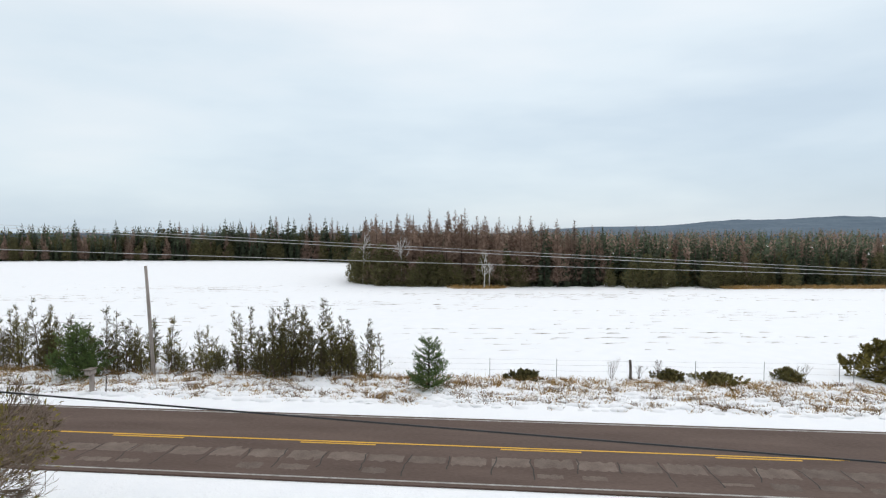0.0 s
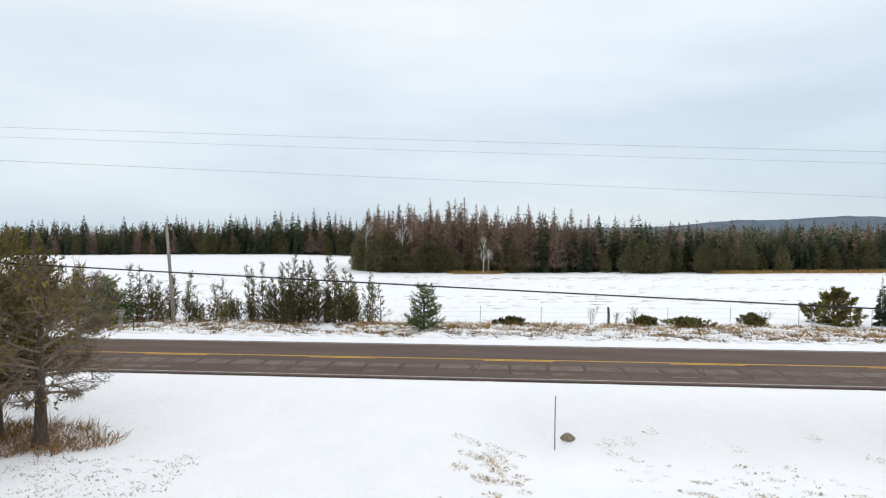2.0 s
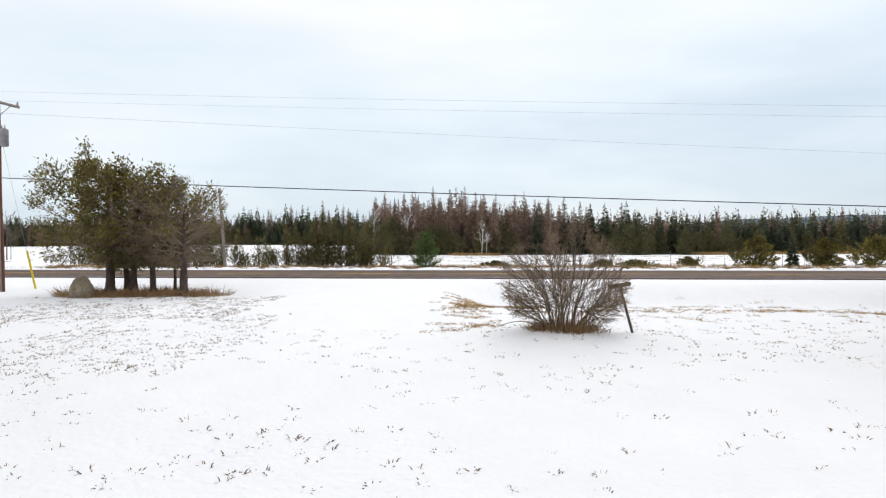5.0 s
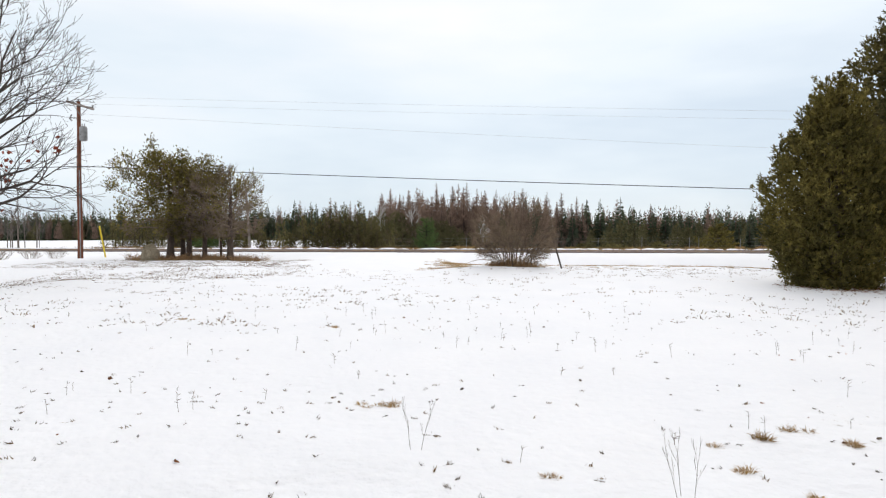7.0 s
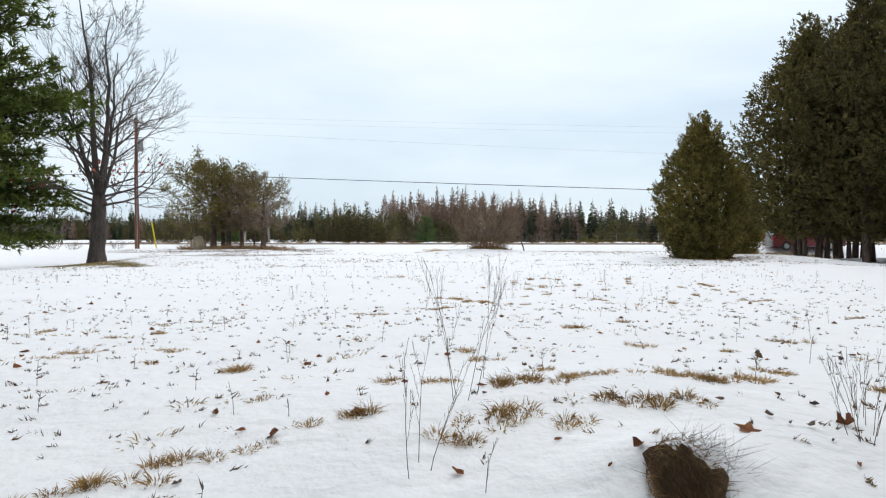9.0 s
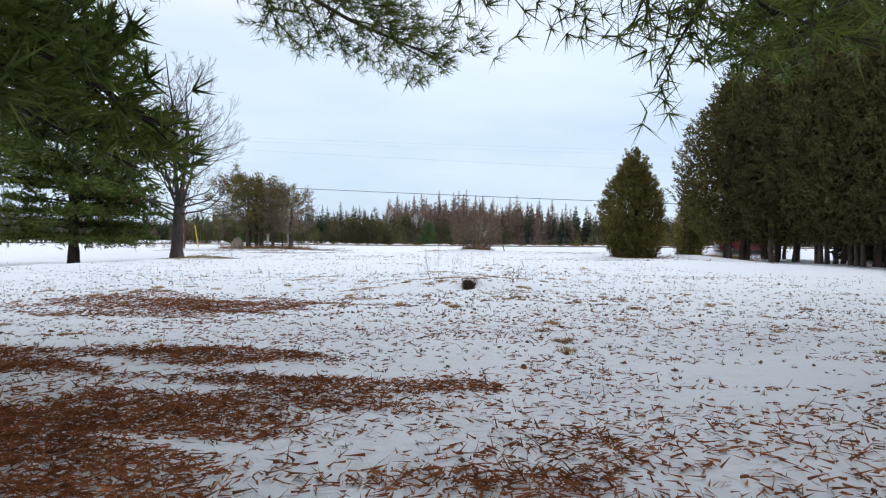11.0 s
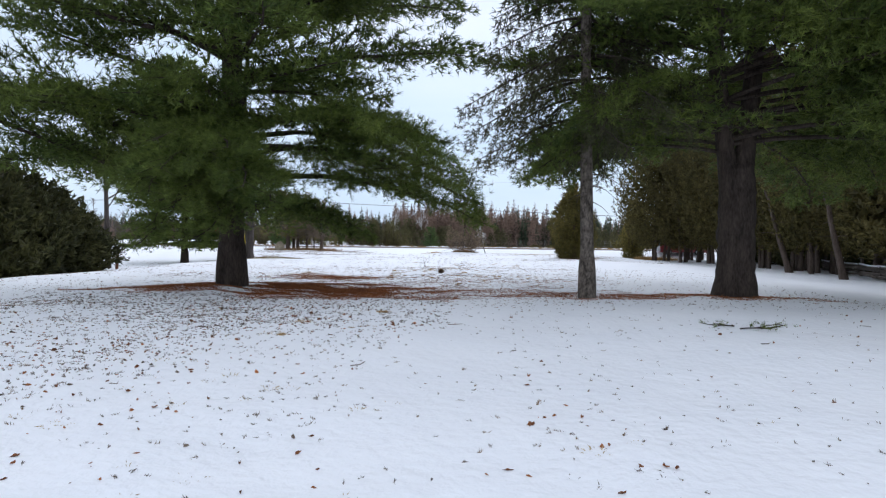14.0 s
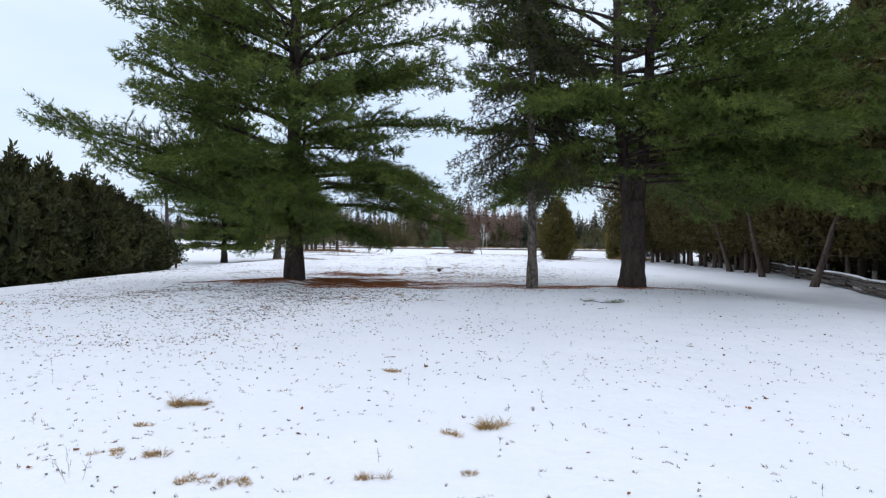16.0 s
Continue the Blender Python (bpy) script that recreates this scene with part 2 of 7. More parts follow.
class Soup:
    """Triangles gathered for one mesh."""

    def __init__(self):
        self.v, self.t, self.count = [], [], 0

    def add(self, v, t):
        v, t = np.asarray(v, float).reshape(-1, 3), np.asarray(t, int).reshape(-1, 3)
        self.v.append(v)
        self.t.append(t + self.count)
        self.count += len(v)
        return self

    def tubes(self, a, b, ra, rb, sides=5):
        a, b = np.asarray(a, float).reshape(-1, 3), np.asarray(b, float).reshape(-1, 3)
        k = len(a)
        if not k:
            return self
        ra, rb = np.broadcast_to(ra, k), np.broadcast_to(rb, k)
        d = unit(b - a)
        ref = np.where(np.abs(d[:, 2:3]) > 0.9, [[1.0, 0, 0]], [[0, 0, 1.0]])
        u = unit(np.cross(d, ref))
        w = np.cross(d, u)
        ang = np.arange(sides) * 2 * math.pi / sides
        ring = np.cos(ang)[None, :, None] * u[:, None] + np.sin(ang)[None, :, None] * w[:, None]
        v = np.stack([a[:, None] + ring * ra[:, None, None], b[:, None] + ring * rb[:, None, None]], 1)
        i = np.arange(sides)
        j = (i + 1) % sides
        t = np.concatenate([np.stack([i, j, i + sides], 1), np.stack([j, j + sides, i + sides], 1)])
        t = t[None] + (np.arange(k) * 2 * sides)[:, None, None]
        return self.add(v, t)

    def path(self, pts, radii, sides=6):
        """One skin along a line of points."""
        pts, radii = np.asarray(pts, float), np.broadcast_to(radii, len(pts))
        d = unit(np.gradient(pts, axis=0))
        ref = np.array([1.0, 0, 0]) if abs(d[:, 2]).mean() > 0.7 else np.array([0, 0, 1.0])
        u = unit(np.cross(d, ref))
        w = np.cross(d, u)
        ang = np.arange(sides) * 2 * math.pi / sides
        ring = np.cos(ang)[None, :, None] * u[:, None] + np.sin(ang)[None, :, None] * w[:, None]
        v = pts[:, None] + ring * np.asarray(radii)[:, None, None]
        i = np.arange(sides)
        j = (i + 1) % sides
        t = np.concatenate([np.stack([i, j, i + sides], 1), np.stack([j, j + sides, i + sides], 1)])
        t = t[None] + (np.arange(len(pts) - 1) * sides)[:, None, None]
        self.add(v, t)
        n = len(pts) * sides
        cap = np.stack([np.full(sides - 2, 0), np.arange(1, sides - 1), np.arange(2, sides)], 1)
        self.t[-1] = np.concatenate([self.t[-1], cap[:, ::-1] + self.count - n, cap + self.count - sides])
        return self

    def spikes(self, p, d, length, width, rng):
        """Thin pointed triangles from p along d."""
        k = len(p)
        side = unit(np.cross(d, rng.normal(size=(k, 3))))
        length, width = np.broadcast_to(length, k)[:, None], np.broadcast_to(width, k)[:, None]
        v = np.stack([p - side * width * 0.5, p + side * width * 0.5, p + d * length], 1)
        return self.add(v, np.arange(3 * k).reshape(-1, 3))

    def sprays(self, p, d, length, width, rng):
        """Small leaf-shaped pieces: two triangles, folded along the middle."""
        k = len(p)
        side = unit(np.cross(d, rng.normal(size=(k, 3))))
        up = np.cross(side, d)
        length, width = np.broadcast_to(length, k)[:, None], np.broadcast_to(width, k)[:, None]
        bend = up * length * rng.uniform(-0.25, 0.25, (k, 1))
        m = p + d * length * 0.5 + bend
        v = np.stack([p, m - side * width * 0.5, p + d * length, m + side * width * 0.5], 1)
        t = np.array([[0, 1, 2], [0, 2, 3]])[None] + (np.arange(k) * 4)[:, None, None]
        return self.add(v, t)

    def mesh(self, name, material, smooth=False):
        v, t = np.concatenate(self.v), np.concatenate(self.t)
        me = bpy.data.meshes.new(name)
        me.vertices.add(len(v))
        me.vertices.foreach_set("co", v.astype(np.float32).ravel())
        me.loops.add(3 * len(t))
        me.loops.foreach_set("vertex_index", t.astype(np.int32).ravel())
        me.polygons.add(len(t))
        me.polygons.foreach_set("loop_start", np.arange(0, 3 * len(t), 3, dtype=np.int32))
        me.polygons.foreach_set("use_smooth", np.full(len(t), smooth))
        me.update(calc_edges=True)
        me.materials.append(material)
        return me


def part(name, shape, material, parent, label="", smooth=False):
    """Links a Soup or a bmesh as one mesh object under a thing or a part."""
    if isinstance(shape, Soup):
        me = shape.mesh(name, material, smooth)
    else:
        me = bpy.data.meshes.new(name)
        shape.to_mesh(me)
        shape.free()
        me.materials.append(material)
        for f in me.polygons:
            f.use_smooth = smooth
    ob = new(name, me)
    ob.parent = parent
    return tagged(ob, label)


def thing(name, label, category, at=(0, 0, 0), turn=0.0, group="", scale=1.0):
    ob = new(name)
    ob.empty_display_size = 0.2
    ob.matrix_basis = pose(*at, 0, 0, turn) @ Matrix.Diagonal((scale, scale, scale, 1))
    return tagged(ob, label, category, group)


def block(sx, sy, sz, at=(0, 0, 0), turn=None, bevel=0.01):
    """A box with softened edges, as a bmesh."""
    bm = bmesh.new()
    bmesh.ops.create_cube(bm, size=1.0)
    bmesh.ops.scale(bm, vec=(sx, sy, sz), verts=bm.verts)
    if bevel:
        bmesh.ops.bevel(bm, geom=bm.edges[:], offset=bevel, segments=2, affect="EDGES")
    if turn is not None:
        bmesh.ops.transform(bm, matrix=turn, verts=bm.verts)
    bmesh.ops.translate(bm, vec=at, verts=bm.verts)
    return bm


# ---- the lie of the land ----
ROAD_SLOPE = -0.094
ROAD_Y, ROAD_HALF, ROAD_Z = 24.2, 3.62, 0.25


def smooth(a, lo, hi):
    t = np.clip((np.asarray(a, float) - lo) / (hi - lo), 0, 1)
    return t * t * (3 - 2 * t)


def waves(x, y, scale, seed):
    """Soft uneven relief, between about -1 and 1."""
    r = np.random.default_rng(seed)
    s = 0
    for i in range(7):
        a = r.uniform(0, math.pi)
        f = scale * r.uniform(0.6, 2.2)
        s = s + np.sin((x * math.cos(a) + y * math.sin(a)) * f + r.uniform(0, 6.3)) / 2.6
    return s


def soft_lumps(x, y, size, seed):
    """Irregular soft lumps about size across, between -1 and 1."""
    table = np.random.default_rng(seed).uniform(-1, 1, (64, 64))
    a, b = x / size + 0.37 * y / size, y / size - 0.37 * x / size
    i, j = np.floor(a).astype(int), np.floor(b).astype(int)
    f, g = a - i, b - j
    f, g = f * f * (3 - 2 * f), g * g * (3 - 2 * g)
    i, j, k, l = i % 64, j % 64, (i + 1) % 64, (j + 1) % 64
    return (table[i, j] * (1 - f) + table[k, j] * f) * (1 - g) + (table[i, l] * (1 - f) + table[k, l] * f) * g


def land(x, y):
    """Height of the snow-covered ground."""
    x, y = np.asarray(x, float), np.asarray(y, float)
    c = y - (ROAD_Y + ROAD_SLOPE * x)
    z = 0.028 * waves(x, y, 1.1, 3) + 0.03 * waves(x, y, 0.25, 4)
    rough = smooth(x, -13, -8) * smooth(-x, -18, -11) * smooth(-y, 5, 18)
    z = z + rough * (0.024 * soft_lumps(x, y, 0.8, 15) + 0.014 * soft_lumps(x, y, 0.38, 16))
    z = z - 0.50 * smooth(-x, 8.5, 15) * smooth(y, -60, -36) * smooth(-y, -8, 6)
    z = z - 0.36 * smooth(x, 13, 21) * smooth(-y, -14, -6)
    z = z - 0.75 * smooth(x, 0.5, 3.2) * np.exp(-((c + 9.0) / 4.0) ** 2)
    road = smooth(c, -9.5, -4.6) * smooth(-c, -9.5, -5.2)
    z = z * (1 - road) + (ROAD_Z - 0.03) * road
    field = smooth(c, 10, 95)
    back = smooth(-x, 10, 60) * smooth(y, 110, 200)
    z = z + field * (-1.5 + 1.35 * back) + 0.15 * smooth(c, 30, 60) * waves(x, y, 0.03, 8)
    flat = (np.abs(c) < 4.2)
    z = np.where(flat, ROAD_Z - 0.06, z)
    z = z + 0.16 * np.exp(-(((x + 1.6) / 1.9) ** 2 + ((y + 34.2) / 1.7) ** 2))
    z = z + 0.10 * np.exp(-(((x - 10) / 1.9) ** 2 + ((y + 34.8) / 1.9) ** 2))
    z = z + 0.14 * np.exp(-(((x - 15.0) / 1.6) ** 2 + ((y + 3.8) / 2.0) ** 2)) - 0.08 * np.exp(-(((x - 12) / 2.5) ** 2 + ((y + 4.3) / 2.5) ** 2))
    z = z + 0.26 * np.exp(-(((x - 3.9) / 3.0) ** 2 + ((y - 0.9) / 2.6) ** 2))
    z = z + 0.10 * np.exp(-(((x - 3.3) / 1.2) ** 2 + ((y + 25.5) / 0.8) ** 2))
    z = z + 0.11 * np.exp(-(((x - 3.41) / 0.26) ** 2 + ((y + 26.17) / 0.17) ** 2))
    z = z - 0.11 * np.exp(-(((x - 3.41) / 0.08) ** 4 + ((y + 26.34) / 0.08) ** 4))
    return z


def ground_at(x, y):
    return float(land(x, y))


def spread(lo, hi, step, far, grow=1.2):
    a, s, out = hi, step, []
    while a < far:
        s *= grow
        a += s
        out.append(a)
    b, s, low = lo, step, []
    while b > -far:
        s *= grow
        b -= s
        low.append(b)
    return np.concatenate([low[::-1], np.arange(lo, hi + step / 2, step), out])


def refine(a, lo, hi, step):
    return np.concatenate([a[a < lo - step / 2], np.arange(lo, hi, step), a[a > hi - step / 2]])


gx, gy = refine(spread(-24, 28, 0.42, 4500), -5, 9, 0.16), refine(spread(-60, 40, 0.42, 4500), -57, -16, 0.16)
gx, gy = refine(gx, 3.2, 3.62, 0.025), refine(gy, -26.52, -26.0, 0.025)
GX, GY = np.meshgrid(gx, gy)
nx, ny = len(gx), len(gy)
idx = np.arange(nx * ny).reshape(ny, nx)
quad = np.stack([idx[:-1, :-1], idx[:-1, 1:], idx[1:, 1:], idx[1:, :-1]], -1).reshape(-1, 4)
sheet = Soup().add(np.stack([GX, GY, land(GX, GY)], -1), np.concatenate([quad[:, [0, 1, 2]], quad[:, [0, 2, 3]]]))
ground = new("ground", sheet.mesh("ground", SNOW, True))
tagged(ground, "snow-covered lawn, verge and field with bare grass flecks", "ground", kind="structure")


# ---- the road ----
road_turn = math.degrees(math.atan(ROAD_SLOPE))
road_frame = pose(0, ROAD_Y, ROAD_Z, 0, 0, road_turn)


def strip(name, x0, x1, y0, y1, z0, z1, material, parent, rows=1, label=""):
    """A flat slab in the road's own axes."""
    xs = np.linspace(x0, x1, max(2, rows + 1))
    s = Soup()
    k = len(xs)
    v = np.concatenate([np.stack([xs, np.full(k, y), np.full(k, z)], 1) for y, z in ((y0, z0), (y0, z1), (y1, z1), (y1, z0))])
    t = []
    for a in range(3):
        i = np.arange(k - 1) + a * k
        t += [np.stack([i, i + 1, i + 1 + k], 1), np.stack([i, i + 1 + k, i + k], 1)]
    s.add(v, np.concatenate(t))
    s.add([v[0], v[k], v[2 * k], v[3 * k], v[k - 1], v[2 * k - 1], v[3 * k - 1], v[4 * k - 1]], [[0, 1, 2], [0, 2, 3], [4, 6, 5], [4, 7, 6]])
    return part(name, s, material, parent, label)


road = thing("road", "two-lane brown-grey asphalt road, wet and worn", "road")
road["kind"] = "structure"
road.matrix_basis = road_frame
strip("asphalt", -700, 700, -ROAD_HALF - 0.22, ROAD_HALF + 0.18, -0.2, 0.0, ASPHALT, road, 60)
strip("centre_line", -700, 700, 0.06, 0.18, -0.05, 0.004, YELLOW, road, 60, "solid yellow painted line")
strip("edge_line", -700, 700, -ROAD_HALF + 0.02, -ROAD_HALF + 0.13, -0.05, 0.004, EDGE_WHITE, road, 60, "worn white painted line")
strip("edge_line", -700, 700, ROAD_HALF - 0.13, ROAD_HALF - 0.02, -0.05, 0.004, EDGE_WHITE, road, 60, "worn white painted line")
for i in range(-8, 9):
    x = 2.0 + 8.08 * i
    strip("centre_dash", x, x + 3.1, -0.16, -0.05, -0.05, 0.005, YELLOW, road, 1, "short yellow painted dash")

# ---- big forms ----
def place(x, y, dz=0.0):
    return (x, y, ground_at(x, y) - 0.04 + dz)


# ---- trees ----
def tufts(s, pos, way, rng, each=8, length=0.16, width=0.02, loose=0.6, lift=0.2):
    """Bundles of needles at pos, along way."""
    if not len(pos):
        return
    pos, way = np.repeat(np.asarray(pos), each, 0), np.repeat(np.asarray(way), each, 0)
    d = unit(way + rng.normal(size=pos.shape) * loose + [0, 0, lift])
    s.spikes(pos, d, length * rng.uniform(0.7, 1.2, len(pos)), width * rng.uniform(0.7, 1.3, len(pos)), rng)


def bend(start, heading, length, rise, droop, tip, n, rng, wander=0.04):
    """A limb's line: it leaves at a slope, sags and turns up at the tip."""
    t = np.linspace(0, 1, n)
    out = np.array([math.cos(heading), math.sin(heading), 0])
    side = np.array([-out[1], out[0], 0])
    w = np.cumsum(rng.normal(size=n) * wander) * t
    z = rise * t - droop * t ** 2 + tip * t ** 3
    return np.asarray(start) + (out[None] * t[:, None] + side[None] * w[:, None] + np.array([0, 0, 1])[None] * z[:, None]) * length


def limb_with_needles(limb, crown, start, heading, length, radius, rng, rise=0.25, droop=0.35, tip=0.25, gap=0.2, bare=0.22, fan=0.42,
                      each=8, needle=0.16, width=0.022, hang=0.0, wood=True, pad=75, coarse=1.0):
    """One limb: its wood into limb, its needles into crown."""
    line = bend(start, heading, length, rise, droop, tip, 9, rng)
    limb.path(line, np.linspace(radius, 0.008, 9), 6)
    n = max(3, int(length * (1 - bare) / gap))
    pos, way, a, b = [], [], [], []
    for k in range(n):
        s = bare + (1 - bare) * (k + rng.uniform(0, 0.8)) / n
        i = min(int(s * 8), 7)
        p = line[i] + (line[i + 1] - line[i]) * (s * 8 - i)
        along = unit(line[i + 1] - line[i])
        turn = math.radians(rng.uniform(35, 70)) * (1 if k % 2 else -1)
        c, q = math.cos(turn), math.sin(turn)
        d = np.array([along[0] * c - along[1] * q, along[0] * q + along[1] * c, along[2] + rng.uniform(-0.15, 0.25) - hang])
        d = unit(d)
        size = max(0.3, length * fan * (1 - 0.75 * s) * rng.uniform(0.6, 1.1))
        end = p + d * size + np.array([0, 0, 0.08 * size - hang * 0.3 * size])
        a.append(p), b.append(end)
        m = max(3, int(size / (0.085 * coarse)))
        f = np.linspace(0.15, 1.0, m)[:, None] + rng.uniform(-0.03, 0.03, (m, 1))
        pos.append(p + (end - p) * f + rng.normal(size=(m, 3)) * 0.03)
        way.append(np.repeat(d[None], m, 0))
        for q in range(max(1, int(size / 0.22))):
            f = rng.uniform(0.3, 0.95)
            o = p + (end - p) * f
            d2 = unit(d + rng.normal(size=3) * 0.75 * np.array([1, 1, 0.45]) - np.array([0, 0, hang]))
            l2 = size * rng.uniform(0.22, 0.45)
            if rng.uniform() < 0.4:
                a.append(o), b.append(o + d2 * l2)
            m = max(2, int(l2 / (0.085 * coarse)))
            f = np.linspace(0.2, 1.0, m)[:, None]
            pos.append(o + d2 * l2 * f)
            way.append(np.repeat(d2[None], m, 0))
    if pad:
        s = rng.uniform(bare, 1.0, int(pad / coarse ** 2 * length * length * fan * 0.8))
        i = np.minimum((s * 8).astype(int), 7)
        o = line[i] + (line[i + 1] - line[i]) * (s * 8 - i)[:, None]
        half = length * fan * (1 - 0.75 * s) * (0.75 + 0.25 * np.sin(s * 23 + heading * 5)) + 0.12
        off = rng.uniform(-1, 1, len(s))
        out = np.array([math.cos(heading), math.sin(heading), 0.0])
        side = np.array([-out[1], out[0], 0.0])
        p = o + side * (off * half)[:, None] + out * (np.abs(off) * half * 0.55)[:, None]
        p[:, 2] += rng.normal(size=len(s)) * 0.09 - 0.12 * np.abs(off) * half + 0.10 * np.sin(s * 17 + off * 3) - hang * np.abs(rng.normal(size=len(s))) * 0.35
        pos.append(p)
        way.append(unit(out + side * np.sign(off)[:, None] * 0.8 - np.array([0, 0, hang])))
    if wood:
        limb.tubes(a, b, 0.010, 0.004, 3)
    near = coarse < 1.05 and not hang
    tufts(crown, np.concatenate(pos), np.concatenate(way), rng, 13 if near else max(5, int(each * 1.1 / coarse ** 0.5)), needle * (0.6 + 0.4 * coarse), (0.40 if near else 0.62 if hang else 0.8) * width * coarse ** 1.15)


def trunk_line(height, lean, rng, n=14, wander=0.03):
    t = np.linspace(0, 1, n)
    p = np.zeros((n, 3))
    p[:, 2] = t * height
    p[:, 0] = lean[0] * t * height + np.cumsum(rng.normal(size=n)) * wander * t
    p[:, 1] = lean[1] * t * height + np.cumsum(rng.normal(size=n)) * wander * t
    return p


def along(line, z):
    i = int(np.clip(np.searchsorted(line[:, 2], z) - 1, 0, len(line) - 2))
    f = (z - line[i, 2]) / (line[i + 1, 2] - line[i, 2])
    return line[i] + (line[i + 1] - line[i]) * f


def flare(n, base, top, skirt):
    t = np.linspace(0, 1, n)
    r = base * (1 - t) ** 0.8 + top * t
    r[0] *= skirt
    return r


def bark_trunk(tree, line, radii, material, sides=14, rng=None, name="trunk"):
    """A trunk with uneven, ridged sides and a flared foot."""
    s = Soup()
    fine = np.linspace(0, 1, len(line) * 3)
    src = np.linspace(0, 1, len(line))
    p = np.stack([np.interp(fine, src, line[:, i]) for i in range(3)], 1)
    foot = np.concatenate([[p[0] - [0, 0, 0.25]], p])
    r = np.interp(fine, src, radii)
    r[1:3] = np.interp(fine[1:3], [0, fine[4]], [radii[0], r[4]])
    s.path(foot, np.concatenate([[r[0] * 1.1], r]), sides)
    v = s.v[0].reshape(-1, sides, 3)
    c = v.mean(1, keepdims=True)
    wob = 1 + 0.06 * np.sin(np.arange(sides) * 2.4 + rng.uniform(0, 6))[None, :, None] + rng.normal(size=v.shape[:2])[..., None] * 0.035
    s.v[0] = (c + (v - c) * wob).reshape(-1, 3)
    return part(name, s, material, tree, smooth=True)


def white_pine(label, at, height, girth, first, reach, seed, dense=1.0, stems=1, grain=1.0, low=(), skip=None, clear=None, side=None, crowd=1.0):
    rng = np.random.default_rng(seed)
    tree = thing("pine_tree", label, "tree", at)
    crown = Soup()
    lines = []
    if stems == 1:
        lines.append(trunk_line(height, (0.0, 0.0), rng))
        bark_trunk(tree, lines[0], flare(14, girth, 0.05, 1.35), PINE_BARK, rng=rng)
    else:
        low_line = trunk_line(3.1, (0.0, 0.0), rng, 7, 0.01)
        bark_trunk(tree, low_line, flare(7, girth * 1.22, girth * 1.02, 1.25), PINE_BARK, rng=rng)
        for dx, k in ((-0.034, 0.66), (0.026, 0.72)):
            l = trunk_line(height, (dx * 0.6, 0.01), rng)
            l[:, 0] += dx * 13 * np.clip((l[:, 2] - 1.4) / 5.0, 0.22, 1)
            l = l[l[:, 2] > 1.2]
            bark_trunk(tree, l, np.linspace(girth * k, 0.05, len(l)), PINE_BARK, rng=rng, name="stem")
            lines.append(l)
    if side:
        dx, dy, z0, z1 = side
        line = np.array([[dx * min(k / 2.0, 1) + 0.05 * math.sin(k), dy * min(k / 2.0, 1), z0 + (z1 - z0) * k / 9] for k in range(10)])
        part("side_stem", Soup().path(line, np.linspace(0.085, 0.04, 10), 8), PINE_BARK, tree, smooth=True)
    z = first
    while z < height - 0.6:
        f = (z - first) / (height - first)
        for k in range(int((rng.integers(4, 6) if z < 10 else 3) * crowd)):
            line = lines[rng.integers(len(lines))]
            az = rng.uniform(0, 2 * math.pi)
            length = reach * (0.72 + 0.5 * f if f < 0.3 else 1.1 * (1 - f) ** 0.8 + 0.12) * rng.uniform(0.6, 1.1)
            if skip and skip(az, z):
                continue
            limb = Soup()
            limb_with_needles(limb, crown, along(line, z + rng.uniform(-0.25, 0.25)), az, length, 0.02 + 0.011 * length, rng,
                              rise=0.18 + 0.5 * f, droop=0.42 * (1 - f), tip=0.22, gap=0.2 * grain / dense, pad=80 * dense, coarse=grain * (1.45 if z < 6 else 1.9 if z < 9.5 else 3.2))
            part("limb", limb, PINE_BARK, tree)
        z += rng.uniform(0.42, 0.7)
    for z, az, length, thick, rise, droop, tip, fine in low:
        limb = Soup()
        limb_with_needles(limb, crown, along(lines[0], z), math.radians(az), length, thick, rng, rise, droop, tip, 0.16 / dense, 0.25, 0.42, pad=85 * dense, coarse=grain * fine)
        part("limb", limb, PINE_BARK, tree)
    if clear:
        for i, v in enumerate(crown.v):
            k = len(v) // 3
            tri = v.reshape(k, 3, 3)
            ok = clear(tri[:, 0] + np.array(at))
            crown.v[i] = tri[ok].reshape(-1, 3)
        crown.t = [np.arange(len(v)).reshape(-1, 3) for v in crown.v]
        n = 0
        for i, v in enumerate(crown.v):
            crown.t[i] = crown.t[i] + n
            n += len(v)
    part("crown", crown, NEEDLE, tree, "dark green long needles in flat layers")
    return tree


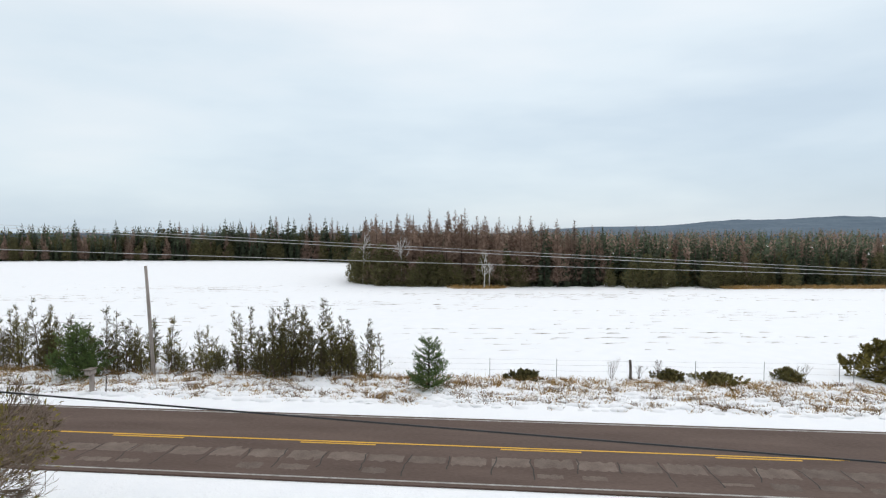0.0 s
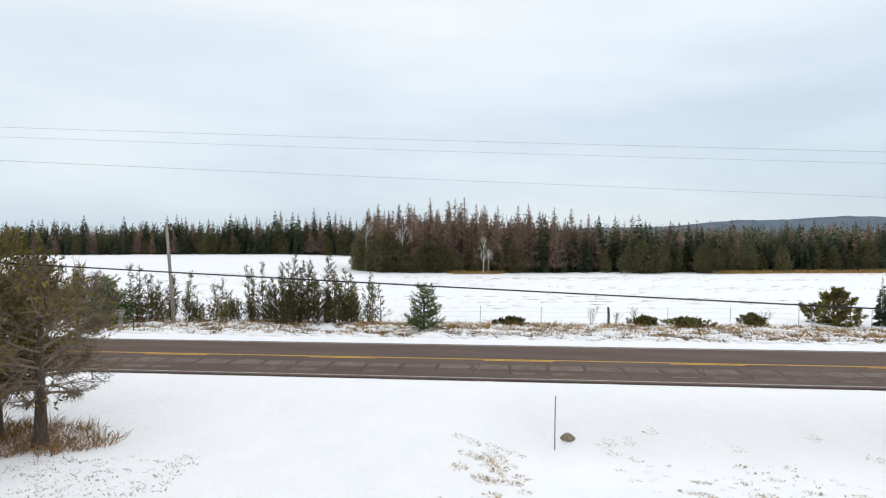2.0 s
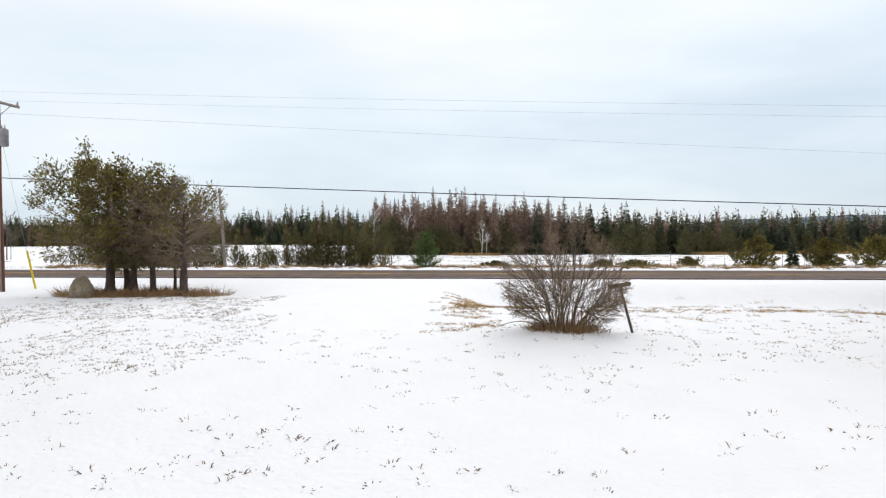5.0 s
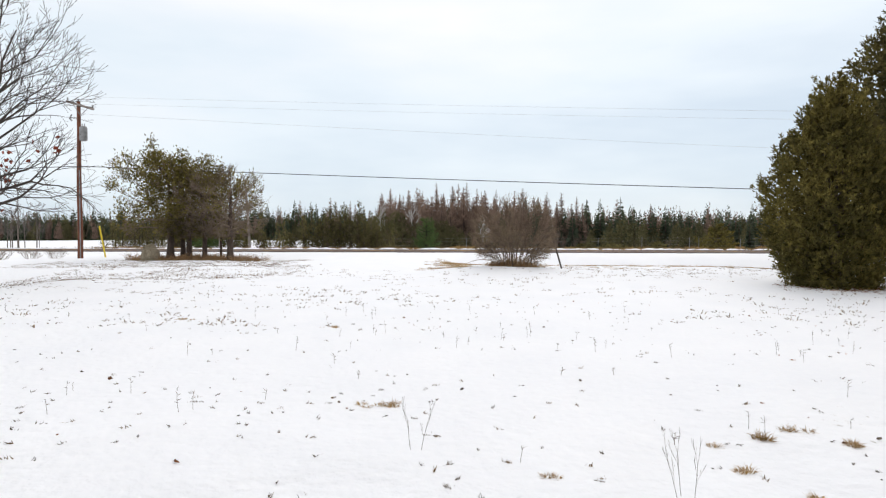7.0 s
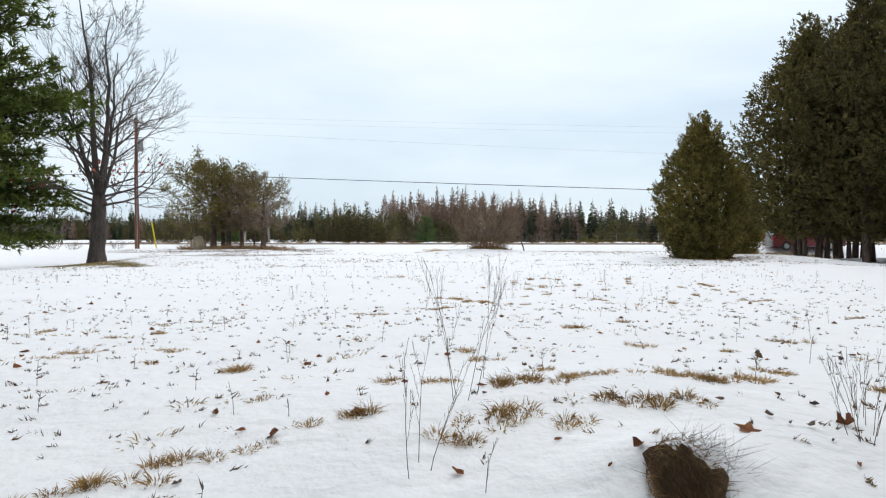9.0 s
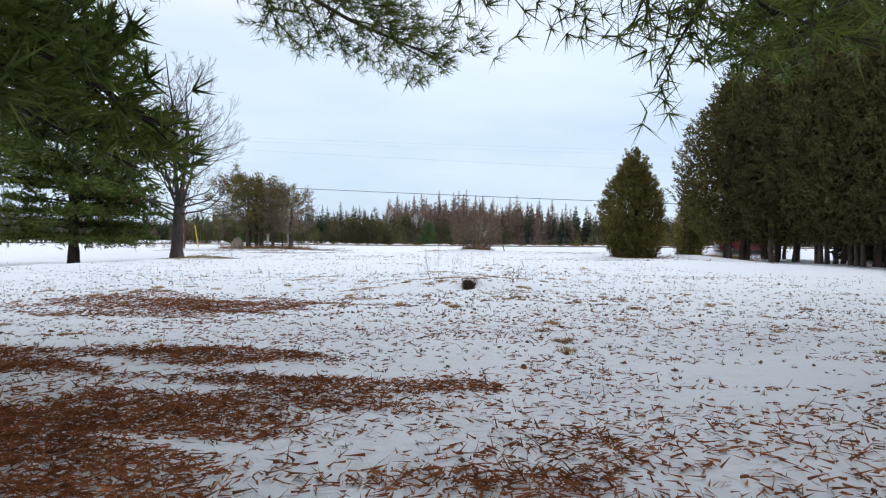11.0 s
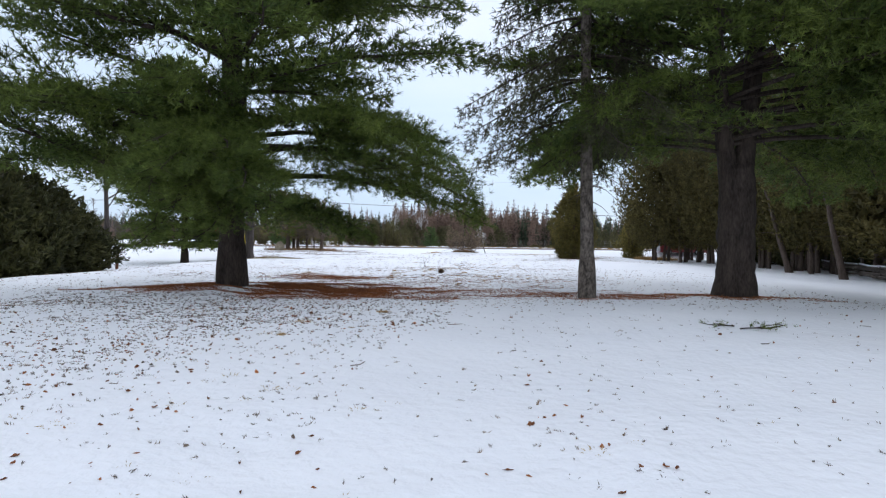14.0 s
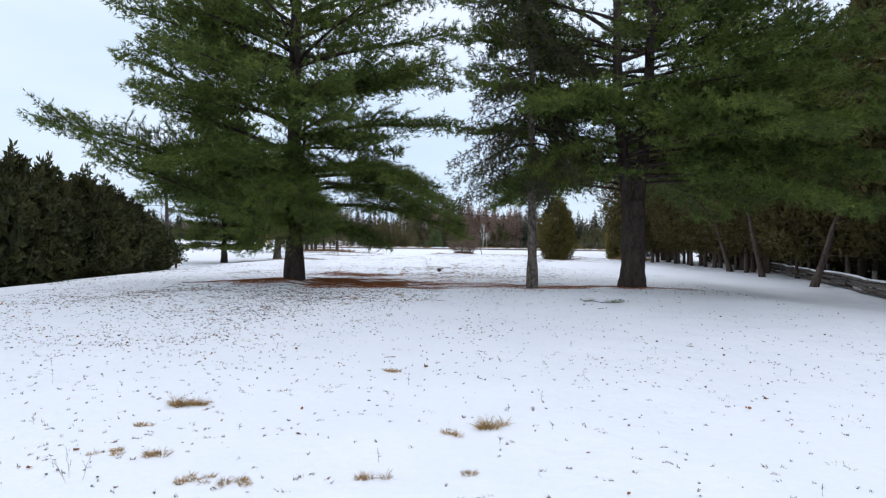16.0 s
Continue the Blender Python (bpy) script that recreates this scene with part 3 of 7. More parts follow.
def hanging_spruce(at, height, girth, first, reach, seed):
    """A slender trunk, bare below, with drooping branches above."""
    rng = np.random.default_rng(seed)
    tree = thing("spruce_tree", "slender spruce with grey scaly trunk and drooping needled branches", "tree", at)
    line = trunk_line(height, (-0.018, 0.0), rng, 14, 0.02)
    bark_trunk(tree, line, flare(14, girth, 0.03, 1.45), GREY_BARK, rng=rng)
    crown = Soup()
    z = first
    while z < height - 0.4:
        f = (z - first) / (height - first)
        for k in range(rng.integers(4, 6) if z < 5 else rng.integers(5, 7)):
            limb = Soup()
            length = reach * (1 - 0.62 * f) * rng.uniform(0.6, 1.1)
            limb_with_needles(limb, crown, along(line, z), rng.uniform(0, 6.3), length, 0.012 + 0.009 * length, rng, rise=0.05, droop=0.75, tip=0.3,
                              gap=0.14, bare=0.2, fan=0.36, each=8, needle=0.12, width=0.022, hang=0.85, pad=130, coarse=1.25 if z < 7 else 1.8)
            part("limb", limb, PINE_BARK, tree)
        z += rng.uniform(0.35, 0.6)
    stubs = Soup()
    for k in range(16):
        z = rng.uniform(1.8, first)
        az = rng.uniform(0, 6.3)
        l = bend(along(line, z), az, rng.uniform(0.3, 1.1), 0.1, 0.5, 0, 4, rng)
        stubs.path(l, np.linspace(0.014, 0.004, 4), 4)
    part("dead_stub", stubs, GREY_BARK, tree, "bare dead twigs")
    part("crown", crown, SPRUCE, tree, "dark hanging needled twigs")
    return tree


def cedar_shape(u, kind):
    """Crown radius (share of the widest) at the share u of the crown's height."""
    if kind == "egg":
        return np.clip(np.sin(np.clip(0.085 + 0.905 * u ** 0.82, 0, 1) * math.pi) ** 0.6 * (1 - 0.25 * u), 0.04, 1)
    if kind == "cone":
        return np.clip(np.minimum(0.62 + 1.9 * u, 1.02) * (1 - smooth(u, 0.25, 1.02)) ** 0.75 + 0.02, 0.02, 1)
    if kind == "lone":
        return np.interp(u, [0, 0.1, 0.22, 0.42, 0.58, 0.75, 0.9, 1.0], [0.62, 0.76, 0.92, 1.0, 0.93, 0.72, 0.42, 0.08])
    if kind == "dome":
        return np.interp(u, [0, 0.08, 0.3, 0.52, 0.72, 0.88, 1.0], [0.5, 0.82, 1.0, 0.95, 0.70, 0.38, 0.05])
    return np.clip(np.sin(np.clip(0.18 + 0.82 * u, 0, 1) * math.pi) ** 0.6, 0.05, 1)


def cedar_crown(rng, height, radius, foot, count, kind, size, lumps=9, ragged=0.2, leaders=5, slim=False, core=0):
    """Leaf sprays through the outer half of a lumpy crown that has several leaders."""
    s = Soup()
    share = np.concatenate([[0.42], np.full(leaders, 0.58 / max(leaders, 1))]) if leaders else np.array([1.0])
    for j, q in enumerate(share):
        n = int(count * q)
        if j == 0:
            off, tall, wide = np.zeros(2), 1.0, 1.0
        else:
            a = 2 * math.pi * (j + rng.uniform(-0.3, 0.3)) / leaders
            off = np.array([math.cos(a), math.sin(a)]) * radius * rng.uniform(0.3, 0.46)
            tall, wide = rng.uniform(0.55, 0.9), rng.uniform(0.5, 0.64)
        u = rng.beta(1.1, 1.2, n)
        az = rng.uniform(0, 2 * math.pi, n)
        lump = 1 + ragged * np.sin(az * 3 + u * lumps + 1.3 + j) * np.sin(u * lumps * 2.3 + az * 2) + ragged * 0.6 * np.sin(az * 7 + u * 31 + j)
        depth = 1.02 - np.abs(rng.normal(size=n)) * 0.16
        r = radius * wide * cedar_shape(u, kind) * lump * np.clip(depth, 0.2, 1.05)
        z = foot + u * (height * tall - foot)
        p = np.stack([off[0] * (1 - 0.35 * u) + np.cos(az) * r, off[1] * (1 - 0.35 * u) + np.sin(az) * r, z], 1)
        d = unit(np.stack([np.cos(az), np.sin(az), rng.uniform(-0.1, 1.6, n)], 1) + rng.normal(size=(n, 3)) * 0.65)
        if core:
            m = int(core * q)
            u, az = rng.beta(1.2, 1.2, m), rng.uniform(0, 6.3, m)
            r = radius * wide * cedar_shape(u, kind) * rng.uniform(0.25, 0.82, m)
            c = np.stack([off[0] * (1 - 0.35 * u) + np.cos(az) * r, off[1] * (1 - 0.35 * u) + np.sin(az) * r, foot + u * (height * tall * 0.96 - foot)], 1)
            s.sprays(c, unit(rng.normal(size=(m, 3)) + [0, 0, 0.4]), size * (1.35 if slim else 1.7) * rng.uniform(0.7, 1.3, m), size * 0.85 * rng.uniform(0.6, 1.3, m), rng)
        if slim:
            s.spikes(p, d, size * rng.uniform(0.6, 1.5, n), size * 0.34 * rng.uniform(0.5, 1.3, n), rng)
        else:
            s.sprays(p, d, size * rng.uniform(0.5, 1.5, n), size * 0.36 * rng.uniform(0.5, 1.3, n), rng)
    return s


def tuft_crown(rng, height, radius, foot, tufts_n, per, kind, size, reach, ragged=0.16, core=0):
    """A crown of many branchlets, each a small plume of sprays that points out and up."""
    s = Soup()
    u = rng.beta(1.05, 1.15, tufts_n)
    az = rng.uniform(0, 2 * math.pi, tufts_n)
    lump = 1 + ragged * np.sin(az * 3 + u * 9 + 1.3) * np.sin(u * 17 + az * 2) + ragged * rng.normal(size=tufts_n) * 0.5
    r = radius * cedar_shape(u, kind) * lump * (1 - np.abs(rng.normal(size=tufts_n)) * 0.10)
    z = foot + u * (height - foot) * (1 + 0.05 * rng.normal(size=tufts_n) * (u > 0.8))
    tip = np.stack([np.cos(az) * r, np.sin(az) * r, z], 1)
    way = unit(np.stack([np.cos(az), np.sin(az), 0.35 + 1.5 * u + rng.normal(size=tufts_n) * 0.35], 1) + rng.normal(size=(tufts_n, 3)) * 0.25)
    long = reach * rng.uniform(0.6, 1.3, tufts_n) * (1.05 - 0.45 * u)
    f = np.repeat(long, per) * rng.uniform(-0.85, 0.3, tufts_n * per)
    slim = np.clip(0.3 - f / np.repeat(long, per), 0.1, 1.1)
    p = np.repeat(tip, per, 0) + np.repeat(way, per, 0) * f[:, None] + rng.normal(size=(tufts_n * per, 3)) * (0.22 * np.repeat(long, per) * slim)[:, None]
    d = unit(np.repeat(way, per, 0) + rng.normal(size=p.shape) * 0.6)
    s.sprays(p, d, size * rng.uniform(0.6, 1.5, len(p)), size * 0.42 * rng.uniform(0.5, 1.3, len(p)), rng)
    if core:
        u, az = rng.beta(1.1, 1.1, core), rng.uniform(0, 6.3, core)
        r = radius * cedar_shape(u, kind) * rng.uniform(0.3, 0.86, core)
        c = np.stack([np.cos(az) * r, np.sin(az) * r, foot + u * (height * 0.96 - foot)], 1)
        s.sprays(c, unit(rng.normal(size=(core, 3)) + [0, 0, 0.4]), size * 2.2 * rng.uniform(0.7, 1.3, core), size * 1.2 * rng.uniform(0.6, 1.3, core), rng)
    return s


def cedar_tree(name, label, at, height, radius, foot, count, kind, size, seed, leaf=CEDAR, stems=3, group="", ragged=0.2, girth=0.09, leaders=5, lean=0.05, slim=False, core=0, plumes=0, reach=0.5):
    rng = np.random.default_rng(seed)
    tree = thing(name, label, "tree", at, group=group)
    for k in range(stems):
        a = rng.uniform(0, 6.3)
        o = 0.0 if stems == 1 else radius * rng.uniform(0.08, 0.3)
        line = trunk_line(height * rng.uniform(0.7, 0.86), (math.cos(a) * lean, math.sin(a) * lean), rng, 8, 0.03)
        line[:, 0] += math.cos(a) * o
        line[:, 1] += math.sin(a) * o
        bark_trunk(tree, line, flare(8, girth, 0.015, 1.4), CEDAR_BARK, 8, rng)
    twig = Soup()
    n = int(14 * height)
    z = rng.uniform(max(foot, 0.35), height * 0.92, n)
    az = rng.uniform(0, 6.3, n)
    r = radius * cedar_shape((z - foot) / (height - foot), kind) * rng.uniform(0.6, 0.95, n)
    a = np.stack([np.zeros(n), np.zeros(n), z - 0.15], 1)
    b = np.stack([np.cos(az) * r, np.sin(az) * r, z + r * rng.uniform(0.1, 0.5, n)], 1)
    twig.tubes(a, b, 0.02, 0.005, 4)
    part("branch", twig, CEDAR_BARK, tree)
    if plumes:
        crown = tuft_crown(rng, height, radius, foot, plumes, count // plumes, kind, size, reach, ragged, core)
    else:
        crown = cedar_crown(rng, height, radius, foot, count, kind, size, ragged=ragged, leaders=leaders, slim=slim, core=core)
    part("crown", crown, leaf, tree)
    return tree


def fork(a, b, ra, rb, start, way, length, radius, depth, rng, spread_deg, ratio=0.74, up=0.12, kids=(2, 3), tips=None, segs=3, wiggle=0.14, thin=0.62):
    """Branching wood, as pieces gathered in a, b, ra, rb."""
    p, d, r = np.asarray(start, float), np.asarray(way, float), radius
    for k in range(segs):
        d = unit(d + rng.normal(size=3) * wiggle + np.array([0, 0, up]))
        q = p + d * length / segs
        r2 = r * (thin if depth == 0 else 0.88)
        a.append(p), b.append(q), ra.append(r), rb.append(r2)
        if depth > 0 and k > 0:
            side = unit(np.cross(d, rng.normal(size=3)))
            ang = math.radians(rng.uniform(0.8, 1.3) * spread_deg)
            fork(a, b, ra, rb, q, d * math.cos(ang) + side * math.sin(ang), length * ratio * rng.uniform(0.6, 0.95), r2 * 0.6, depth - 1, rng, spread_deg, ratio, up, kids, tips, segs, wiggle, thin)
        p, r = q, r2
    if depth > 0:
        for k in range(rng.integers(kids[0], kids[1] + 1)):
            side = unit(np.cross(d, rng.normal(size=3)))
            ang = math.radians(rng.uniform(0.4, 1.1) * spread_deg)
            fork(a, b, ra, rb, p, d * math.cos(ang) + side * math.sin(ang), length * ratio * rng.uniform(0.8, 1.1), r * 0.72, depth - 1, rng, spread_deg, ratio, up, kids, tips, segs, wiggle, thin)
    elif tips is not None:
        tips.append((p, d))


def wood(a, b, ra, rb, least=0.004):
    """Branching wood as a mesh: thick pieces rounder than thin ones."""
    a, b, ra, rb = (np.asarray(q, float) for q in (a, b, ra, rb))
    s, thick = Soup(), ra > 0.025
    s.tubes(a[thick], b[thick], ra[thick], rb[thick], 7)
    s.tubes(a[~thick], b[~thick], np.maximum(ra[~thick], least), np.maximum(rb[~thick], least * 0.8), 3)
    return s


def reach_shell(p, d, middle, half):
    """Distance from p along d to the ellipsoid's surface."""
    q, e = (p - middle) / half, d / half
    a, b, c = float(e @ e), float(q @ e), float(q @ q) - 1
    root = b * b - a * c
    return max((-b + math.sqrt(root)) / a, 0.0) if root > 0 else 0.0


def arching(start, first, end, n):
    """A curve from start that sets out along first and comes to end."""
    t = np.linspace(0, 1, n)[:, None]
    hinge = start + first * np.linalg.norm(end - start) * 0.5
    return start * (1 - t) ** 2 + hinge * 2 * t * (1 - t) + end * t ** 2


def filling_limb(rng, line, radius, middle, half, a, b, ra, rb, tips, twigs=7, twiglets=5, longest=1.1, up=0.35):
    """A limb along line whose twigs end close under the surface of a rounded crown."""
    n = len(line)
    a.extend(line[:-1]), b.extend(line[1:])
    thick = np.linspace(radius, max(radius * 0.25, 0.006), n)
    ra.extend(thick[:-1]), rb.extend(thick[1:])
    for k in range(twigs):
        f = rng.uniform(0.25, 1.0) * (n - 1)
        i = min(int(f), n - 2)
        p = line[i] + (line[i + 1] - line[i]) * (f - i)
        d = unit(unit(line[i + 1] - line[i]) + unit(p - middle) * 0.7 + rng.normal(size=3) * 0.65 + [0, 0, up])
        far = min(reach_shell(p, d, middle, half) * rng.uniform(0.75, 1.04), longest * rng.uniform(0.6, 1.1))
        if far < 0.08:
            continue
        side = arching(p, unit(d + rng.normal(size=3) * 0.35), p + d * far, 4)
        a.extend(side[:-1]), b.extend(side[1:])
        r = thick[i] * 0.55
        ra.extend([r, r * 0.8, r * 0.6]), rb.extend([r * 0.8, r * 0.6, r * 0.4])
        for q in range(twiglets):
            o = side[1 + rng.integers(0, 3)]
            e = unit(d + unit(o - middle) * 0.5 + rng.normal(size=3) * 0.6 + [0, 0, up])
            l = min(reach_shell(o, e, middle, half) + rng.uniform(0.0, 0.15), longest * 0.45 * rng.uniform(0.5, 1.2))
            a.append(o), b.append(o + e * l), ra.append(r * 0.4), rb.append(r * 0.25)
            tips.append((o + e * l, e, l))


def bare_maple(at, seed):
    rng = np.random.default_rng(seed)
    tree = thing("maple_tree", "tall bare maple with a few withered red leaves still hanging", "tree", at)
    line = trunk_line(2.9, (0.01, 0.0), rng, 6, 0.02)
    bark_trunk(tree, line, flare(6, 0.30, 0.23, 1.35), MAPLE_BARK, rng=rng)
    tips = []
    for lean, side, thick, tall in ((-0.10, 0.05, 0.15, 11.0), (0.16, -0.06, 0.13, 10.0), (0.02, 0.22, 0.10, 9.0), (-0.26, -0.15, 0.09, 8.0), (0.30, 0.10, 0.085, 7.5)):
        stem = trunk_line(tall - 2.4, (lean, side), rng, 12, 0.10) + line[-1] - np.array([0, 0, 0.4])
        s = Soup().path(stem, np.linspace(thick, 0.015, 12), 8)
        part("stem", s, MAPLE_BARK, tree)
        a, b, ra, rb = [], [], [], []
        for k in range(15):
            f = rng.uniform(0.12, 0.95)
            i = int(f * 11)
            az = rng.uniform(0, 6.3)
            rise = 0.45 + 0.7 * f
            fork(a, b, ra, rb, stem[i], unit(np.array([math.cos(az), math.sin(az), rise])), (2.3 - 1.4 * f) * rng.uniform(0.7, 1.15), 0.045 * (1.15 - f), 3, rng, 30, 0.66, 0.07, (1, 2), tips, 3, 0.10)
        part("limb", wood(a, b, ra, rb, 0.006), MAPLE_BARK, tree)
    for az, z, length in ((175, 2.0, 1.9), (200, 2.3, 1.8), (-10, 2.4, 1.9), (20, 2.8, 1.7), (100, 2.5, 1.6), (250, 2.6, 1.7), (150, 3.0, 1.6), (-40, 3.1, 1.6)):
        a, b, ra, rb = [], [], [], []
        q = radians(az)
        fork(a, b, ra, rb, along(line, min(z, 2.8)), unit(np.array([math.cos(q), math.sin(q), 0.3])), length, 0.055, 3, rng, 34, 0.68, 0.0, (2, 2), tips, 3, 0.10)
        part("limb", wood(a, b, ra, rb, 0.006), MAPLE_BARK, tree)
    low = np.array([p for p, d in tips if (2.2 < p[2] < 4.4 and p[0] < -0.7) or (3.6 < p[2] < 4.4 and 1.6 < p[0] < 2.6)])
    n = 330
    pick = low[rng.integers(0, len(low), n)] + rng.normal(size=(n, 3)) * 0.12
    tagged(part("dead_leaf_cluster", Soup().sprays(pick, unit(rng.normal(size=(n, 3)) - [0, 0, 0.8]), 0.16, 0.13, rng), RED_LEAF, tree), "small withered red-brown leaves", kind="stuff")
    return tree


def bare_shrub(name, label, at, height, radius, stems, seed, material, thick=0.014, depth=3, group="", upright=0.13, kids=(1, 2), least=0.0036):
    rng = np.random.default_rng(seed)
    tree = thing(name, label, "shrub", at, group=group)
    for k in range(stems):
        a, b, ra, rb = [], [], [], []
        az, o = rng.uniform(0, 6.3), radius * 0.22 * math.sqrt(rng.uniform())
        lean = radius / height * rng.uniform(0.1, 1.25)
        fork(a, b, ra, rb, (math.cos(az) * o, math.sin(az) * o, -0.05), unit(np.array([math.cos(az) * lean, math.sin(az) * lean, 1.0])),
             height * rng.uniform(0.36, 0.5), thick * rng.uniform(0.7, 1.2), depth, rng, 28, 0.60, upright, kids, None, 3, 0.12)
        s = wood(a, b, ra, rb, least)
        part("stem", s, material, tree)
    return tree


# far trees: one of each kind, copied
def far_spruce(seed, height=11.0, leaf=None):
    rng = np.random.default_rng(seed)
    s = Soup()
    n = 340
    u = np.sort(rng.beta(1.0, 1.5, n))
    az = rng.uniform(0, 6.3, n)
    r = height * 0.17 * (1 - u) ** 0.85 * rng.uniform(0.65, 1.15, n) + 0.12
    z = height * (0.05 + 0.95 * u)
    a = np.stack([np.zeros(n), np.zeros(n), z], 1)
    d = np.stack([np.cos(az), np.sin(az), rng.uniform(-0.55, -0.05, n) + 0.5 * u], 1)
    s.sprays(a + d * (r * 0.15)[:, None], unit(d), r, r * 0.42 + 0.08, rng)
    s.spikes(np.array([[0, 0, height * 0.93]] * 3), unit(np.array([[0.05, 0, 1], [0, 0.05, 1], [-0.05, 0, 1.0]])), height * 0.1, 0.12, rng)
    trunk = Soup().path(np.array([[0, 0, -0.3], [0, 0, height * 0.5], [0, 0, height * 0.97]]), [0.16, 0.1, 0.02], 6)
    return trunk, s


def far_larch(seed, height=13.0):
    rng = np.random.default_rng(seed)
    s = Soup()
    n = 300
    u = rng.beta(1.0, 1.35, n)
    az = rng.uniform(0, 6.3, n)
    r = height * 0.25 * (1 - u) ** 1.0 * rng.uniform(0.6, 1.1, n) + 0.10
    a = np.stack([np.zeros(n), np.zeros(n), height * (0.06 + 0.93 * u)], 1)
    d = unit(np.stack([np.cos(az), np.sin(az), rng.uniform(-0.05, 0.6, n)], 1))
    s.spikes(a, d, r, 0.07, rng)
    m = 1500
    k = rng.integers(0, n, m)
    f = rng.uniform(0.2, 1.0, m)
    s.spikes(a[k] + d[k] * (r[k] * f)[:, None], unit(rng.normal(size=(m, 3)) + [0, 0, 0.7]), rng.uniform(0.5, 1.2, m) * (1.1 - 0.7 * u[k]), 0.19 * (1.12 - 0.9 * u[k]), rng)
    trunk = Soup().path(np.array([[0, 0, -0.3], [0.1, 0, height * 0.5], [0, 0, height]]), [0.14, 0.09, 0.015], 6)
    return trunk, s


def far_cedar(seed, height=6.0):
    rng = np.random.default_rng(seed)
    s = cedar_crown(rng, height, height * 0.27, 0.02, 1000, "egg" if seed % 2 else "cone", 0.5, ragged=0.25, leaders=4, slim=True, core=60)
    trunk = Soup().path(np.array([[0, 0, -0.3], [0, 0, height * 0.5], [0, 0, height * 0.9]]), [0.12, 0.08, 0.02], 6)
    return trunk, s


def far_bare(seed, height=9.0, depth=3, spread_deg=34, up=0.12, girth=0.11):
    """A leafless tree with a straight stem and side limbs."""
    rng = np.random.default_rng(seed)
    line = trunk_line(height * 0.95, (rng.uniform(-0.05, 0.05), 0), rng, 8, 0.08)
    a, b, ra, rb = [], [], [], []
    for k in range(9):
        z = height * rng.uniform(0.3, 0.85)
        az = rng.uniform(0, 6.3)
        fork(a, b, ra, rb, along(line, z), unit(np.array([math.cos(az), math.sin(az), 0.75])), height * 0.16 * (1.5 - z / height), 0.045, depth - 1, rng, spread_deg, 0.66, up, (1, 2), None, 3, 0.14)
    return Soup().path(line, np.linspace(girth, 0.02, 8), 7), Soup().tubes(np.array(a), np.array(b), np.maximum(ra, 0.02), np.maximum(rb, 0.012), 3)


def master(name, label, built, bark, leaf, group, crown_name="crown"):
    tree = thing(name, label, "tree", group=group)
    part("trunk", built[0], bark, tree)
    part(crown_name, built[1], leaf, tree)
    return tree


WOOD = "trees at the edge of the wood"
kinds = {
    "spruce": [master("spruce_tree", "dark green pointed spruce at the field's edge", far_spruce(s, 11), CEDAR_BARK, FAR_SPRUCE, WOOD) for s in (11, 12, 13)],
    "larch": [master("larch_tree", "leafless brown larch with fine twigs", far_larch(s, 13), CEDAR_BARK, LARCH, WOOD) for s in (21, 22, 23)],
    "cedar": [master("cedar_tree", "olive-green cedar, dense down to the ground", far_cedar(s, 6), CEDAR_BARK, FAR_CEDAR, WOOD) for s in (31, 32, 33)],
    "bare": [master("bare_tree", "leafless grey-brown tree at the end of the hedge", far_bare(s, 9, 4, girth=0.17), MAPLE_BARK, MAPLE_BARK, "bare trees") for s in (41,)],
    "grey": [master("bare_tree", "leafless grey tree in the wood across the road", far_bare(s, 9, 3), GREY_BARK, GREY_TWIG, "bare trees") for s in (43, 44, 45)],
    "birch": [master("birch_tree", "white-barked leafless birch in front of the wood", far_bare(s, 8), BIRCH_BARK, BIRCH_BARK, WOOD) for s in (51, 52)],
}
TALL = {"spruce": 11.0, "larch": 13.0, "cedar": 6.0, "bare": 9.0, "grey": 9.0, "birch": 8.0}
used = {k: 0 for k in kinds}
wood_rng = np.random.default_rng(77)


def wood_tree(kind, x, y, height):
    """Set the next of a kind: first the built ones, then copies."""
    i = used[kind]
    used[kind] += 1
    k = height / TALL[kind]
    wide = k * wood_rng.uniform(0.9, 1.15)
    at = pose(x, y, ground_at(x, y) - 0.1, 0, 0, wood_rng.uniform(0, 360)) @ Matrix.Diagonal((wide, wide, k, 1))
    src = kinds[kind][i % len(kinds[kind])]
    if i < len(kinds[kind]):
        src.matrix_basis = at
    else:
        c = copy_thing(src, Matrix.Identity(4))
        c.matrix_basis = at


# the wood across the field: cedars in front, larches and spruces behind
def edge_y(x):
    return 117.0 + 0.035 * x + 14.0 * math.exp(-((x + 24) / 9.0) ** 2)


x = -20.0
while x < 100:
    y = edge_y(x)
    pick = wood_rng.uniform()
    if x < -12:
        wood_tree("cedar", x, y + wood_rng.uniform(0, 2), wood_rng.uniform(6.5, 8.8))
        x += wood_rng.uniform(1.1, 1.7)
    elif x < 14:
        wood_tree("cedar", x, y + wood_rng.uniform(0, 3), wood_rng.uniform(3.4, 6.4))
        x += wood_rng.uniform(1.0, 1.9)
    elif pick < 0.55:
        wood_tree("cedar", x, y + wood_rng.uniform(0, 5), wood_rng.uniform(3.6, 7.0))
        x += wood_rng.uniform(1.2, 2.4)
    else:
        wood_tree("spruce", x, y + wood_rng.uniform(1, 6), wood_rng.uniform(6.0, 10.5))
        x += wood_rng.uniform(1.1, 2.2)
